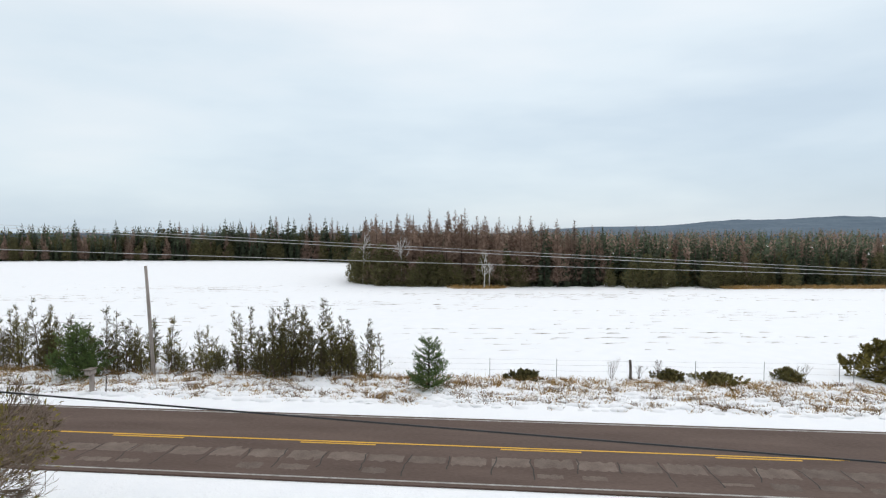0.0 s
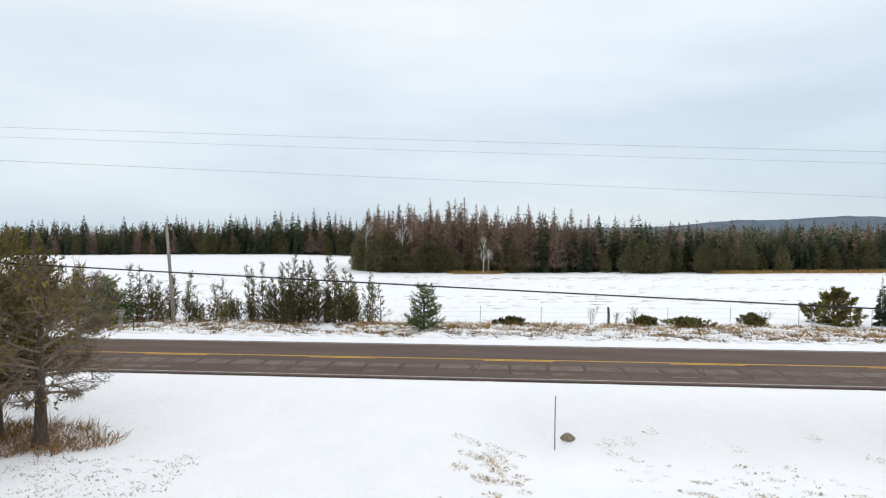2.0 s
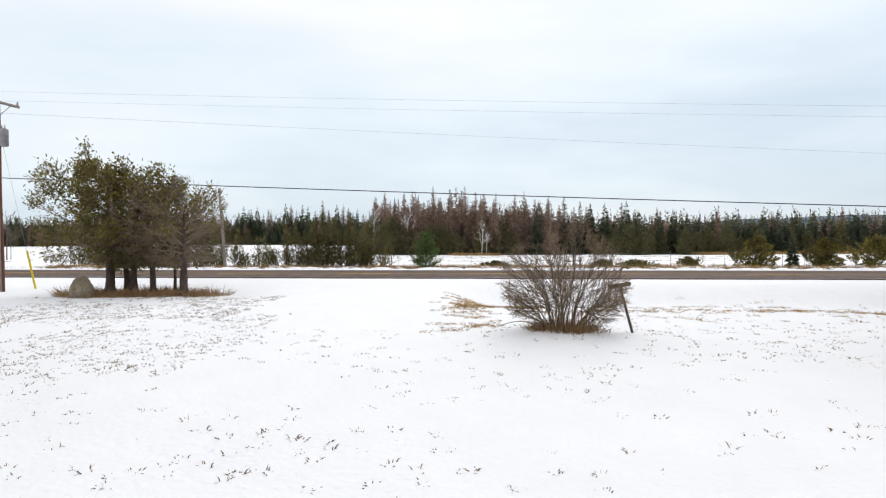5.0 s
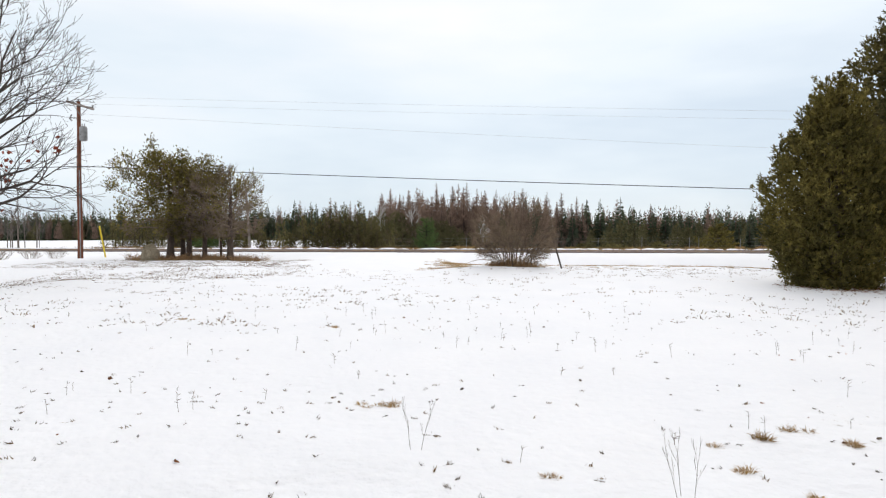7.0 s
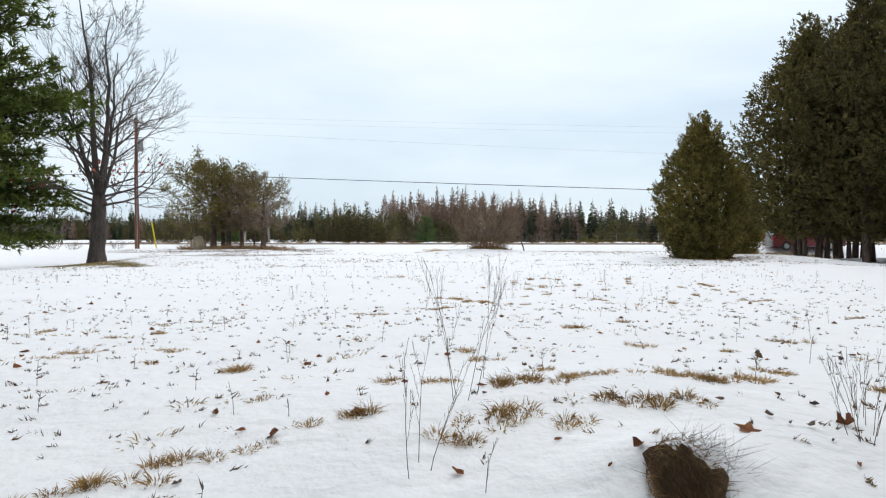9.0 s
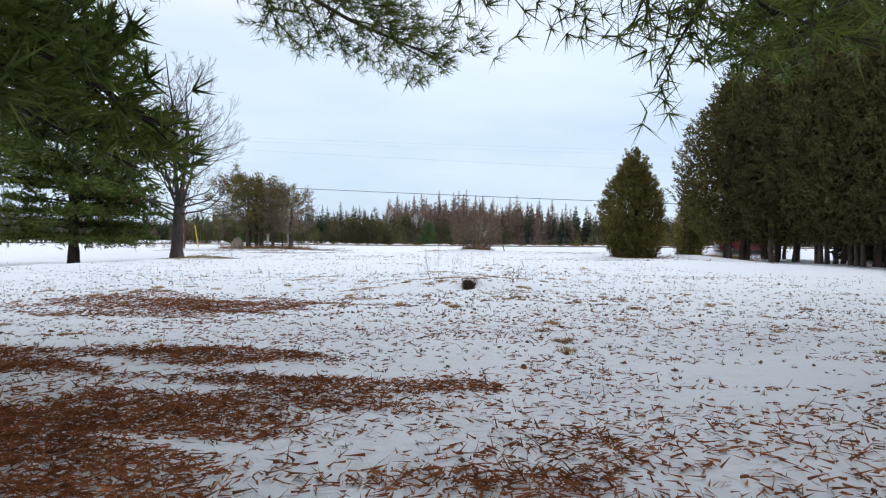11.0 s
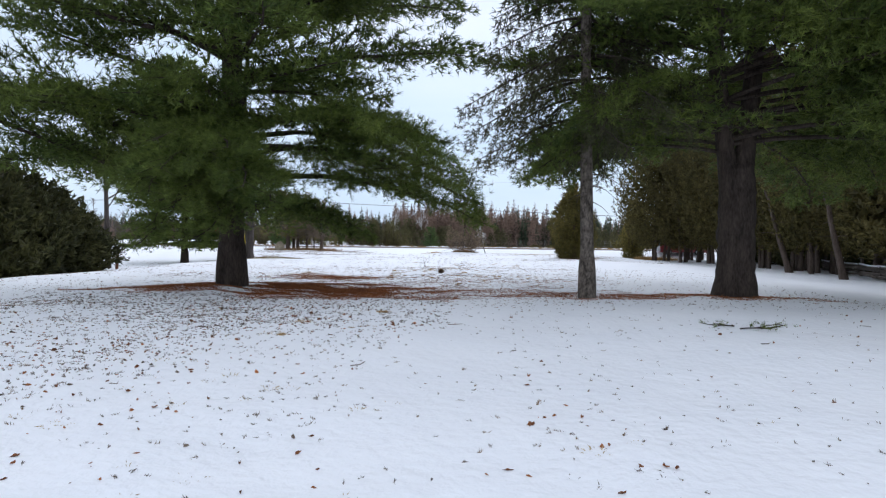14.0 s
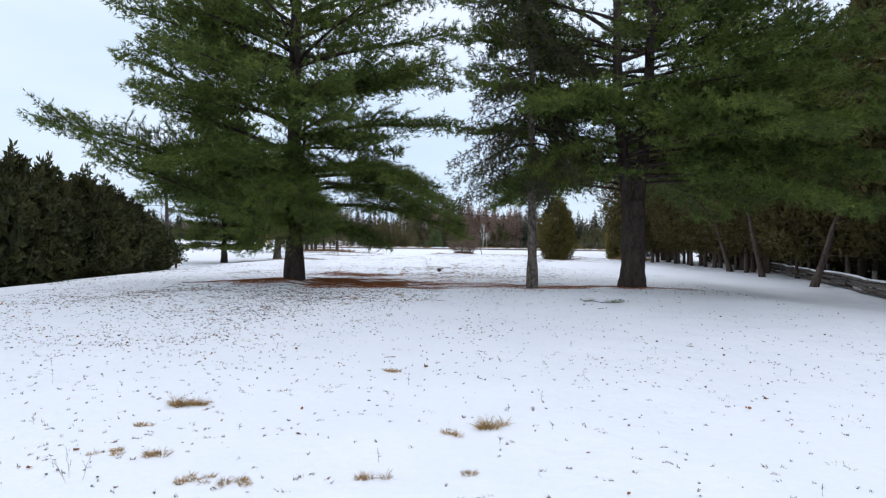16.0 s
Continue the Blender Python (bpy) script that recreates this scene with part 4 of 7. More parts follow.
for row in range(5):
    x = -17.0 - row
    while x < 104:
        y = edge_y(x) + 3.5 + 4.5 * row + wood_rng.uniform(-2, 2)
        tall = 13.0 + 2.2 * math.exp(-((x + 3) / 10.0) ** 2) - 2.8 * min(max(x - 18, 0) / 45, 1)
        brown = 0.92 if x < 16 else 0.55 if x < 30 else 0.22
        if wood_rng.uniform() < brown:
            wood_tree("larch", x, y, tall * wood_rng.uniform(0.75, 1.08))
        else:
            wood_tree("spruce", x, y, tall * wood_rng.uniform(0.55, 1.0))
        x += wood_rng.uniform(1.9, 3.0) * (1 if x < 25 else 1.5)
for x, h in ((34.5, 5.6), (37.2, 6.6), (40.0, 5.8), (49.5, 5.6), (52.0, 4.8), (65.0, 5.4)):
    wood_tree("cedar", x, edge_y(x) - 1.5, h)
wood_tree("birch", 6.3, 114.6, 7.6)
wood_tree("birch", 7.3, 115.0, 5.2)
wood_tree("birch", -17.7, 124, 11.0)
wood_tree("birch", -9.4, 119.5, 10.5)
# the wood on the far side of the field, to the west
for back in (0, 3.5, 7.0):
    x = -215.0 + back
    while x < -20:
        y = 203 + 0.06 * x + wood_rng.uniform(-1.5, 1.5) + back
        kind = wood_rng.choice(["spruce", "cedar", "spruce", "spruce", "cedar", "larch", "spruce", "cedar"])
        tall = 8.6 + 3.6 * math.exp(-((x + 34) / 36) ** 2) + 0.5 * back
        wood_tree(kind, x, y, tall * (wood_rng.uniform(0.75, 1.1) if kind != "cedar" else wood_rng.uniform(0.5, 0.85)))
        x += wood_rng.uniform(1.7, 3.0)
for x, h in ((-92, 13.4), (-90.4, 12), (-73.8, 13.6), (-72, 12.2), (-75.5, 12.0)):
    wood_tree("spruce", x, 201, h)
# grey bare wood across the road, to the west
for k in range(34):
    y = wood_rng.uniform(48, 112)
    x = 2.8 - (y + 28) * wood_rng.uniform(0.665, 0.9)
    wood_tree("grey", x, y, wood_rng.uniform(6.0, 9.5))


def forest(name, label, spots, seed):
    """Far woods: many small trees in one mesh."""
    rng = np.random.default_rng(seed)
    s = Soup()
    for x, y, h in spots:
        n = 26
        u = np.linspace(0, 0.95, n)
        az = rng.uniform(0, 6.3, n)
        r = h * 0.17 * (1 - u) ** 0.85 * rng.uniform(0.6, 1.2, n) + 0.15
        base = np.array([x, y, ground_at(x, y)])
        a = base + np.stack([np.zeros(n), np.zeros(n), h * (0.08 + 0.92 * u)], 1)
        d = np.stack([np.cos(az), np.sin(az), rng.uniform(-0.5, 0.2, n)], 1)
        s.sprays(a, unit(d), r, r * 0.9 + 0.2, rng)
    return s


far_rng = np.random.default_rng(5)
dark_spots, brown_spots = [], []
for k in range(2000):
    y = 128 + 520 * far_rng.uniform() ** 1.6
    x = far_rng.uniform(-16, 130) * (1 + (y - 128) / 260) + (y - 128) * 0.05
    h = far_rng.uniform(5.0, 11.5) + 0.012 * (y - 128)
    (brown_spots if far_rng.uniform() < 0.45 else dark_spots).append((x, y, h))
for k in range(1100):
    x = far_rng.uniform(-330, -18)
    y = 208 + 90 * far_rng.uniform() + 0.06 * x
    h = far_rng.uniform(8, 12.5)
    (brown_spots if far_rng.uniform() < 0.2 else dark_spots).append((x, y, h))
for k in range(160):
    x = far_rng.uniform(-150, -42)
    y = 60 + far_rng.uniform(0, 60) - 0.3 * (x + 42)
    brown_spots.append((x - 60, y, far_rng.uniform(5, 8)))
for k in range(420):
    x = far_rng.uniform(-16, 22)
    brown_spots.append((x, edge_y(x) + far_rng.uniform(5, 24), far_rng.uniform(8.0, 12.5)))
for k in range(420):
    x = far_rng.uniform(18, 110)
    (dark_spots if far_rng.uniform() < 0.7 else brown_spots).append((x, edge_y(x) + far_rng.uniform(6, 26), far_rng.uniform(6.0, 9.5)))
for k in range(330):
    x = far_rng.uniform(-215, -20)
    (dark_spots if far_rng.uniform() < 0.75 else brown_spots).append((x, 205 + 0.06 * x + far_rng.uniform(0, 8), far_rng.uniform(6.0, 9.0)))
tagged(new("forest", forest("forest", "", dark_spots, 61).mesh("forest", FAR_SPRUCE)), "far dark evergreen woods behind the field", "woods", kind="stuff")
tagged(new("brown_forest", forest("brown_forest", "", brown_spots, 62).mesh("brown_forest", LARCH)), "far leafless brown woods behind the field", "woods", kind="stuff")

# low hills on the skyline, with distance haze put into their blue colour
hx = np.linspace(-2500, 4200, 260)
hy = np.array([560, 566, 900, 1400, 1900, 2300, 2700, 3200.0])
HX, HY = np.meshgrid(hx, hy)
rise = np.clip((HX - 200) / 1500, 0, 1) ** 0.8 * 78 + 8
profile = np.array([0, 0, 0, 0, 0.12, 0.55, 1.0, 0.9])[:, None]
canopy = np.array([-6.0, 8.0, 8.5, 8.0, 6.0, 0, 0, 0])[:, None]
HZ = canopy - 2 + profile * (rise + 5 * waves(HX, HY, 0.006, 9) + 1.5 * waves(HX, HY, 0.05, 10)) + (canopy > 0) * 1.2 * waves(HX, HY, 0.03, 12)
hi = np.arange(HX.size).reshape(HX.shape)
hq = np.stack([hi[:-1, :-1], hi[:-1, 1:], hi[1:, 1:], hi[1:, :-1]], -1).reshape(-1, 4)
hills = new("hills", Soup().add(np.stack([HX, HY, HZ], -1), np.concatenate([hq[:, [0, 1, 2]], hq[:, [0, 2, 3]]])).mesh("hills", HAZED_HILL, True))
tagged(hills, "low wooded hills on the skyline, blue distance haze in their colour", "hills", kind="structure")

# ---- the yard's trees ----


def off_path(p):
    """Keeps needles out of the way along which the yard is crossed."""
    d = np.abs(p[:, 0] - (0.3 + 0.088 * -p[:, 1]))
    return (p[:, 2] > 1.75) | (d > 1.2)


white_pine("large white pine with a thick dark trunk and low spreading limbs", place(-1.47, -34.0), 17, 0.30, 4.0, 6.6, 101, 1.0,
           low=((2.1, 18, 3.6, 0.05, 0.25, 0.6, 0.1, 1.2), (1.9, -6, 3.1, 0.045, 0.25, 0.55, 0.1, 1.2), (2.0, 52, 3.6, 0.05, 0.25, 0.55, 0.1, 1.3), (2.0, 88, 3.8, 0.05, 0.25, 0.5, 0.1, 1.3), (2.5, 12, 6.2, 0.10, 0.32, 0.55, 0.1, 1.0), (3.1, -4, 6.0, 0.08, 0.36, 0.62, 0.1, 1.0), (3.7, -24, 6.0, 0.08, 0.36, 0.6, 0.1, 1.0), (3.6, 24, 6.2, 0.08, 0.36, 0.62, 0.1, 1.0), (1.75, 203, 6.2, 0.12, 0.5, 0.2, 0.1, 1.3),
                (3.0, 286, 4.2, 0.05, 0.3, 0.6, 0.1, 1.0), (2.7, 296, 3.9, 0.05, 0.3, 0.6, 0.1, 1.0), (3.3, 274, 4.3, 0.05, 0.3, 0.6, 0.1, 1.0), (2.5, 281, 3.7, 0.05, 0.3, 0.6, 0.1, 1.0), (2.9, 266, 3.9, 0.05, 0.3, 0.62, 0.1, 1.0), (3.4, 42, 6.4, 0.09, 0.3, 0.52, 0.1, 1.0), (2.2, 165, 6.6, 0.11, 0.35, 0.25, 0.15, 1.3), (3.0, 198, 8.2, 0.10, 0.42, 0.3, 0.2, 1.3), (2.6, 262, 3.6, 0.07, 0.3, 0.5, 0.1, 1.0), (2.9, 282, 3.4, 0.06, 0.35, 0.5, 0.1, 1.0), (2.2, 262, 3.2, 0.05, 0.3, 0.75, 0.1, 1.0), (2.0, 278, 2.8, 0.05, 0.3, 0.7, 0.1, 1.0), (3.2, 258, 3.4, 0.05, 0.3, 0.6, 0.1, 1.1), (3.4, 288, 3.6, 0.05, 0.3, 0.6, 0.1, 1.1), (4.0, 264, 3.6, 0.05, 0.3, 0.4, 0.1, 1.2), (3.6, 225, 5.0, 0.07, 0.35, 0.4, 0.1, 1.3), (2.6, 215, 5.0, 0.07, 0.35, 0.4, 0.1, 1.3), (2.5, 268, 2.9, 0.05, 0.25, 0.7, 0.1, 1.0), (2.3, 284, 2.5, 0.05, 0.2, 0.65, 0.1, 1.0), (2.8, 250, 2.9, 0.05, 0.25, 0.6, 0.1, 1.0), (3.6, 270, 4.0, 0.06, 0.35, 0.6, 0.1, 1.0), (2.2, 300, 3.0, 0.05, 0.3, 0.55, 0.1, 1.0), (4.4, 276, 3.8, 0.06, 0.3, 0.45, 0.1, 1.0),
                (3.3, 292, 4.2, 0.08, 0.3, 0.5, 0.1, 1.0), (3.9, -15, 5.6, 0.09, 0.3, 0.5, 0.1, 1.0), (3.0, 108, 6.0, 0.09, 0.25, 0.45, 0.1, 1.3), (4.6, 178, 6.4, 0.10, 0.5, 0.3, 0.2, 1.4), (5.6, 205, 5.8, 0.09, 0.5, 0.3, 0.2, 1.5),
                (6.6, 165, 5.4, 0.09, 0.5, 0.25, 0.2, 1.5), (5.2, 5, 6.0, 0.09, 0.3, 0.35, 0.1, 1.4), (6.4, -20, 6.0, 0.09, 0.35, 0.3, 0.1, 1.5), (3.8, 240, 5.0, 0.08, 0.35, 0.45, 0.1, 1.2), (7.6, 190, 5.0, 0.08, 0.5, 0.2, 0.2, 1.6), (7.8, 10, 5.6, 0.08, 0.4, 0.25, 0.1, 1.6), (8.8, -5, 6.2, 0.08, 0.4, 0.2, 0.1, 1.7), (6.9, 25, 6.4, 0.08, 0.35, 0.3, 0.1, 1.6), (9.6, 8, 5.8, 0.08, 0.4, 0.2, 0.1, 1.8)), clear=off_path, side=(0.36, -0.06, 1.7, 6.5))
white_pine("large twin-stemmed white pine with dark layered limbs", place(10.75, -34.4), 18, 0.34, 4.0, 6.0, 102, 1.0, stems=2,
           low=((3.9, 114, 7.5, 0.06, 0.25, 0.43, 0.1, 1.6), (4.2, 104, 7.0, 0.06, 0.25, 0.42, 0.1, 1.5), (5.0, 315, 7.0, 0.06, 0.25, 0.36, 0.1, 1.2), (4.1, 326, 7.0, 0.06, 0.25, 0.36, 0.1, 1.2), (6.2, 306, 6.4, 0.06, 0.3, 0.36, 0.1, 1.3), (6.0, 235, 5.4, 0.05, 0.25, 0.45, 0.1, 1.2), (3.9, 20, 7.0, 0.065, 0.2, 0.42, 0.1, 1.3), (4.3, 190, 4.5, 0.045, 0.2, 0.62, 0.1, 1.0), (4.7, 206, 4.7, 0.045, 0.2, 0.62, 0.1, 1.0), (4.0, 177, 4.6, 0.04, 0.2, 0.56, 0.1, 1.0), (5.0, 220, 4.4, 0.04, 0.2, 0.6, 0.1, 1.0), (5.2, 302, 6.2, 0.07, 0.3, 0.4, 0.1, 1.3), (3.7, -40, 7.0, 0.065, 0.2, 0.47, 0.1, 1.3), (3.4, 168, 4.6, 0.055, 0.25, 0.3, 0.1, 1.2), (3.6, 125, 5.5, 0.055, 0.3, 0.4, 0.1, 1.3), (3.6, 0, 8.5, 0.065, 0.15, 0.34, 0.1, 1.3),
                (4.6, -20, 8.8, 0.065, 0.2, 0.42, 0.1, 1.3), (4.3, 5, 9.0, 0.065, 0.2, 0.3, 0.1, 1.4), (3.9, 45, 7.5, 0.06, 0.2, 0.47, 0.1, 1.4), (4.6, -62, 7.0, 0.06, 0.2, 0.3, 0.1, 1.3), (5.2, -30, 8.6, 0.06, 0.2, 0.3, 0.1, 1.4),
                (6.2, 0, 8.6, 0.06, 0.25, 0.25, 0.1, 1.5), (7.0, -25, 8.4, 0.06, 0.25, 0.25, 0.1, 1.5), (8.0, 12, 8.0, 0.06, 0.3, 0.25, 0.1, 1.6), (5.4, 30, 8.0, 0.06, 0.25, 0.3, 0.1, 1.5), (8.8, -12, 7.6, 0.055, 0.3, 0.2, 0.1, 1.7), (5.0, 175, 5.2, 0.055, 0.3, 0.3, 0.1, 1.4), (6.2, 195, 5.4, 0.055, 0.3, 0.3, 0.1, 1.5), (7.4, 160, 5.4, 0.055, 0.3, 0.3, 0.1, 1.6), (8.4, 200, 5.0, 0.055, 0.3, 0.3, 0.1, 1.6), (9.4, 180, 5.6, 0.055, 0.3, 0.25, 0.1, 1.8), (7.9, 185, 5.8, 0.055, 0.3, 0.25, 0.1, 1.7)), clear=off_path, skip=lambda az, z: 4.5 < az < 5.1 and z < 8.5)
white_pine("spreading white pine with foliage low to the snow", place(-15.4, -7.4), 14, 0.22, 1.3, 5.0, 103, 1.5, grain=1.7, crowd=2.0)
hanging_spruce(place(7.2, -35.0), 15, 0.155, 4.1, 2.9, 104)
bare_maple(place(-12.4, -3.2), 105)
wood_tree("bare", -15.5, -16.2, 10.0)

cedar_tree("cedar_tree", "dense cone-shaped cedar standing alone on the lawn", place(11.85, -4.0, -0.05), 5.3, 1.62, 0.0, 34000, "lone", 0.10, 106, CEDAR, 5, core=5000, ragged=0.12, plumes=1100, reach=0.5)
HEDGE = "tall cedar row"
row = [(20.6, 4.6, 12.1), (22.0, 0.9, 14.0), (23.0, -2.2, 14.5), (23.0, -4.8, 13.5), (23.6, -8.2, 14.5), (23.9, -11.8, 13.5), (23.6, -15.2, 14.5), (24.2, -18.6, 13.5), (23.5, -21.8, 14.0), (24.4, -25.2, 13.5), (24.2, -28.8, 14.5), (24.4, -32.6, 13.0),
       (23.9, -36.6, 13.0), (24.2, -41.0, 13.0), (24.6, 7.6, 13.0)]
tall = [cedar_tree("cedar_tree", "tall dark cedar with bare lower stems in a row", place(x, y), h, 3.5, 1.3, 19500, "dome", 0.19, 200 + i, CEDAR_DARK, 7, HEDGE, girth=0.10, lean=0.06, core=5000, ragged=0.14, plumes=1300, reach=0.8) for i, (x, y, h) in enumerate(row[:3])]
far_tall = cedar_tree("cedar_tree", "tall dark cedar with bare lower stems in a row", place(25.6, -45.0), 14.0, 3.4, 1.3, 10000, "dome", 0.26, 207, CEDAR_DARK, 6, HEDGE, girth=0.10, lean=0.06, core=2600, ragged=0.14, plumes=800, reach=0.8)
for i, (x, y, h) in enumerate(row[3:]):
    copy_thing(tall[i % 3] if y > -20 else far_tall, pose(*place(x, y), 0, 0, 57 * i) @ Matrix.Diagonal((1, 1, h / row[i % 3][2], 1)))
for i, (x, y, h, r) in enumerate(((20.0, 10.8, 6.0, 1.15),)):
    cedar_tree("cedar_tree", "olive cedar, dense to the ground, ending the row", place(x, y), h, r, 0.1, 9000, "egg", 0.22, 215 + i, CEDAR, 3, HEDGE, leaders=5, slim=True, core=350)
back = cedar_tree("cedar_hedge", "low dark cedar shrub behind the tall row", place(27.6, 2.5), 3.6, 2.1, 0.02, 3200, "egg", 0.32, 228, HEDGE_GREEN, 2, "shrubs behind the tall row", leaders=6, slim=True, core=320)
for i in range(16):
    copy_thing(back, pose(*place(27.6 + 0.5 * math.sin(i * 1.9), -0.5 - 2.9 * i), 0, 0, 67 * i)).scale.z = 0.85 + 0.15 * math.sin(i * 2.7)
hedge_row = ((-15.7, -19.2, 3.2), (-15.4, -20.8, 3.9), (-14.9, -22.6, 4.4), (-14.7, -24.6, 4.7), (-14.6, -26.8, 5.0), (-14.5, -29.0, 5.2), (-14.5, -31.2, 5.4), (-14.6, -33.4, 5.6), (-14.8, -35.8, 5.6), (-15.0, -38.2, 5.6))
for i, (x, y, h) in enumerate(hedge_row):
    if i == 0:
        low_hedge = cedar_tree("cedar_hedge", "dark dense cedar shrub in the side hedge", place(x, y), 4.4, 2.1, 0.02, 7200, "dome", 0.235, 230, HEDGE_GREEN, 3, "side hedge", core=1100, plumes=430, reach=0.6)
        low_hedge.scale.z = h / 4.4
    else:
        copy_thing(low_hedge, pose(*place(x + 0.25 * math.sin(i * 2.1), y), 0, 0, 71 * i)).scale.z = h / 4.4


# cedar clump by the road: bare stems, rounded twiggy heads, some with leaf sprays
def road_cedar(label, at, height, radius, leafy, girth, seed, foot=1.3, leader=0.0, shift=0.0):
    rng = np.random.default_rng(seed)
    tree = thing("cedar_tree", label, "tree", at, group="cedars beside the road")
    line = trunk_line(height * 0.72, (rng.uniform(-0.03, 0.03), rng.uniform(-0.03, 0.03)), rng, 10, 0.04)
    bark_trunk(tree, line, flare(10, girth, 0.03, 1.35), CEDAR_BARK, 10, rng)
    middle, half = np.array([shift, 0, (height + foot) / 2]), np.array([radius, radius, (height - foot) / 2])
    tips = []
    for k in range(24):
        z = foot * 0.95 + (height * 0.68 - foot * 0.95) * ((k + rng.uniform()) / 24) ** 1.1
        az = k * 2.4 + rng.uniform(-0.5, 0.5)
        u = (z - foot) / (height - foot)
        p = along(line, z)
        d = unit(np.array([math.cos(az), math.sin(az), -0.15 + 1.9 * max(u, 0)]))
        end = p + d * reach_shell(p, d, middle, half) * rng.uniform(0.8, 0.97)
        a, b, ra, rb = [], [], [], []
        filling_limb(rng, arching(p, unit(np.array([math.cos(az), math.sin(az), 0.3])), end, 7), 0.042 * (1.15 - 0.6 * u), middle, half, a, b, ra, rb, tips, 10, 5 if leafy < 0.5 else 4, 1.2, 0.4)
        part("limb", wood(a, b, ra, rb, 0.0055), CLUMP_TWIG, tree)
    p, d = np.array([q[0] for q in tips]), np.array([q[1] for q in tips])
    m = 5 if leafy < 0.5 else 3
    q = np.repeat(p, m, 0) - np.repeat(d, m, 0) * rng.uniform(0, 0.35, (len(p) * m, 1))
    fine = Soup().spikes(q, unit(np.repeat(d, m, 0) + rng.normal(size=q.shape) * 0.6), rng.uniform(0.10, 0.3, len(q)), 0.013, rng)
    tagged(part("twig_fuzz", fine, CLUMP_TWIG, tree), kind="stuff")
    if leader:
        z = rng.uniform(height - 0.9, height + leader, 46)
        az, w = rng.uniform(0, 6.3, 46), 0.95 * (1 - (z - height + 0.9) / (leader + 1.0)) * rng.uniform(0.2, 1, 46)
        p = np.concatenate([p, np.stack([shift + np.cos(az) * w, np.sin(az) * w, z], 1)])
        d = np.concatenate([d, unit(np.stack([np.cos(az), np.sin(az), np.full(46, 1.2)], 1))])
        part("leader", Soup().path(np.array([line[-1], line[-1] * [0.5, 0.5, 1] + [shift * 0.6, 0, 0.8], [shift, 0, height + leader * 0.9]]), [0.035, 0.025, 0.008], 6), CEDAR_BARK, tree)
    keep = rng.uniform(size=len(p)) < leafy * np.clip((p[:, 2] - foot) / (height - foot) * 1.6 + 0.25, 0.1, 1)
    if keep.any():
        p, d = np.repeat(p[keep], 13, 0), np.repeat(d[keep], 13, 0)
        p = p - d * rng.uniform(0, 0.6, (len(p), 1)) + rng.normal(size=p.shape) * 0.14
        part("crown", Soup().sprays(p, unit(d + rng.normal(size=p.shape) * 0.7), 0.16 * rng.uniform(0.5, 1.4, len(p)), 0.07 * rng.uniform(0.6, 1.4, len(p)), rng), CEDAR, tree, "olive leaf sprays, thin towards the foot")
    return tree


for i, (x, y, h, r, leafy, g, tip, shift) in enumerate(((-14.65, 14.0, 6.6, 2.6, 0.6, 0.21, 0.7, -1.1), (-14.25, 14.8, 6.7, 2.5, 0.6, 0.16, 0.0, -0.2), (-13.65, 14.2, 6.5, 2.3, 0.55, 0.17, 0.0, 0.2), (-12.6, 13.9, 5.8, 1.9, 0.13, 0.15, 0.0, 0.0), (-12.2, 15.2, 5.6, 1.8, 0.1, 0.08, 0.0, 0.0), (-10.9, 13.2, 5.45, 2.3, 0.05, 0.18, 0.0, 0.1))):
    road_cedar("twiggy cedar with a bare stem and few leaves" if leafy < 0.5 else "olive-green cedar with a bare stem beside the road", place(x, y), h, r, leafy, g, 300 + i, leader=tip, shift=shift)


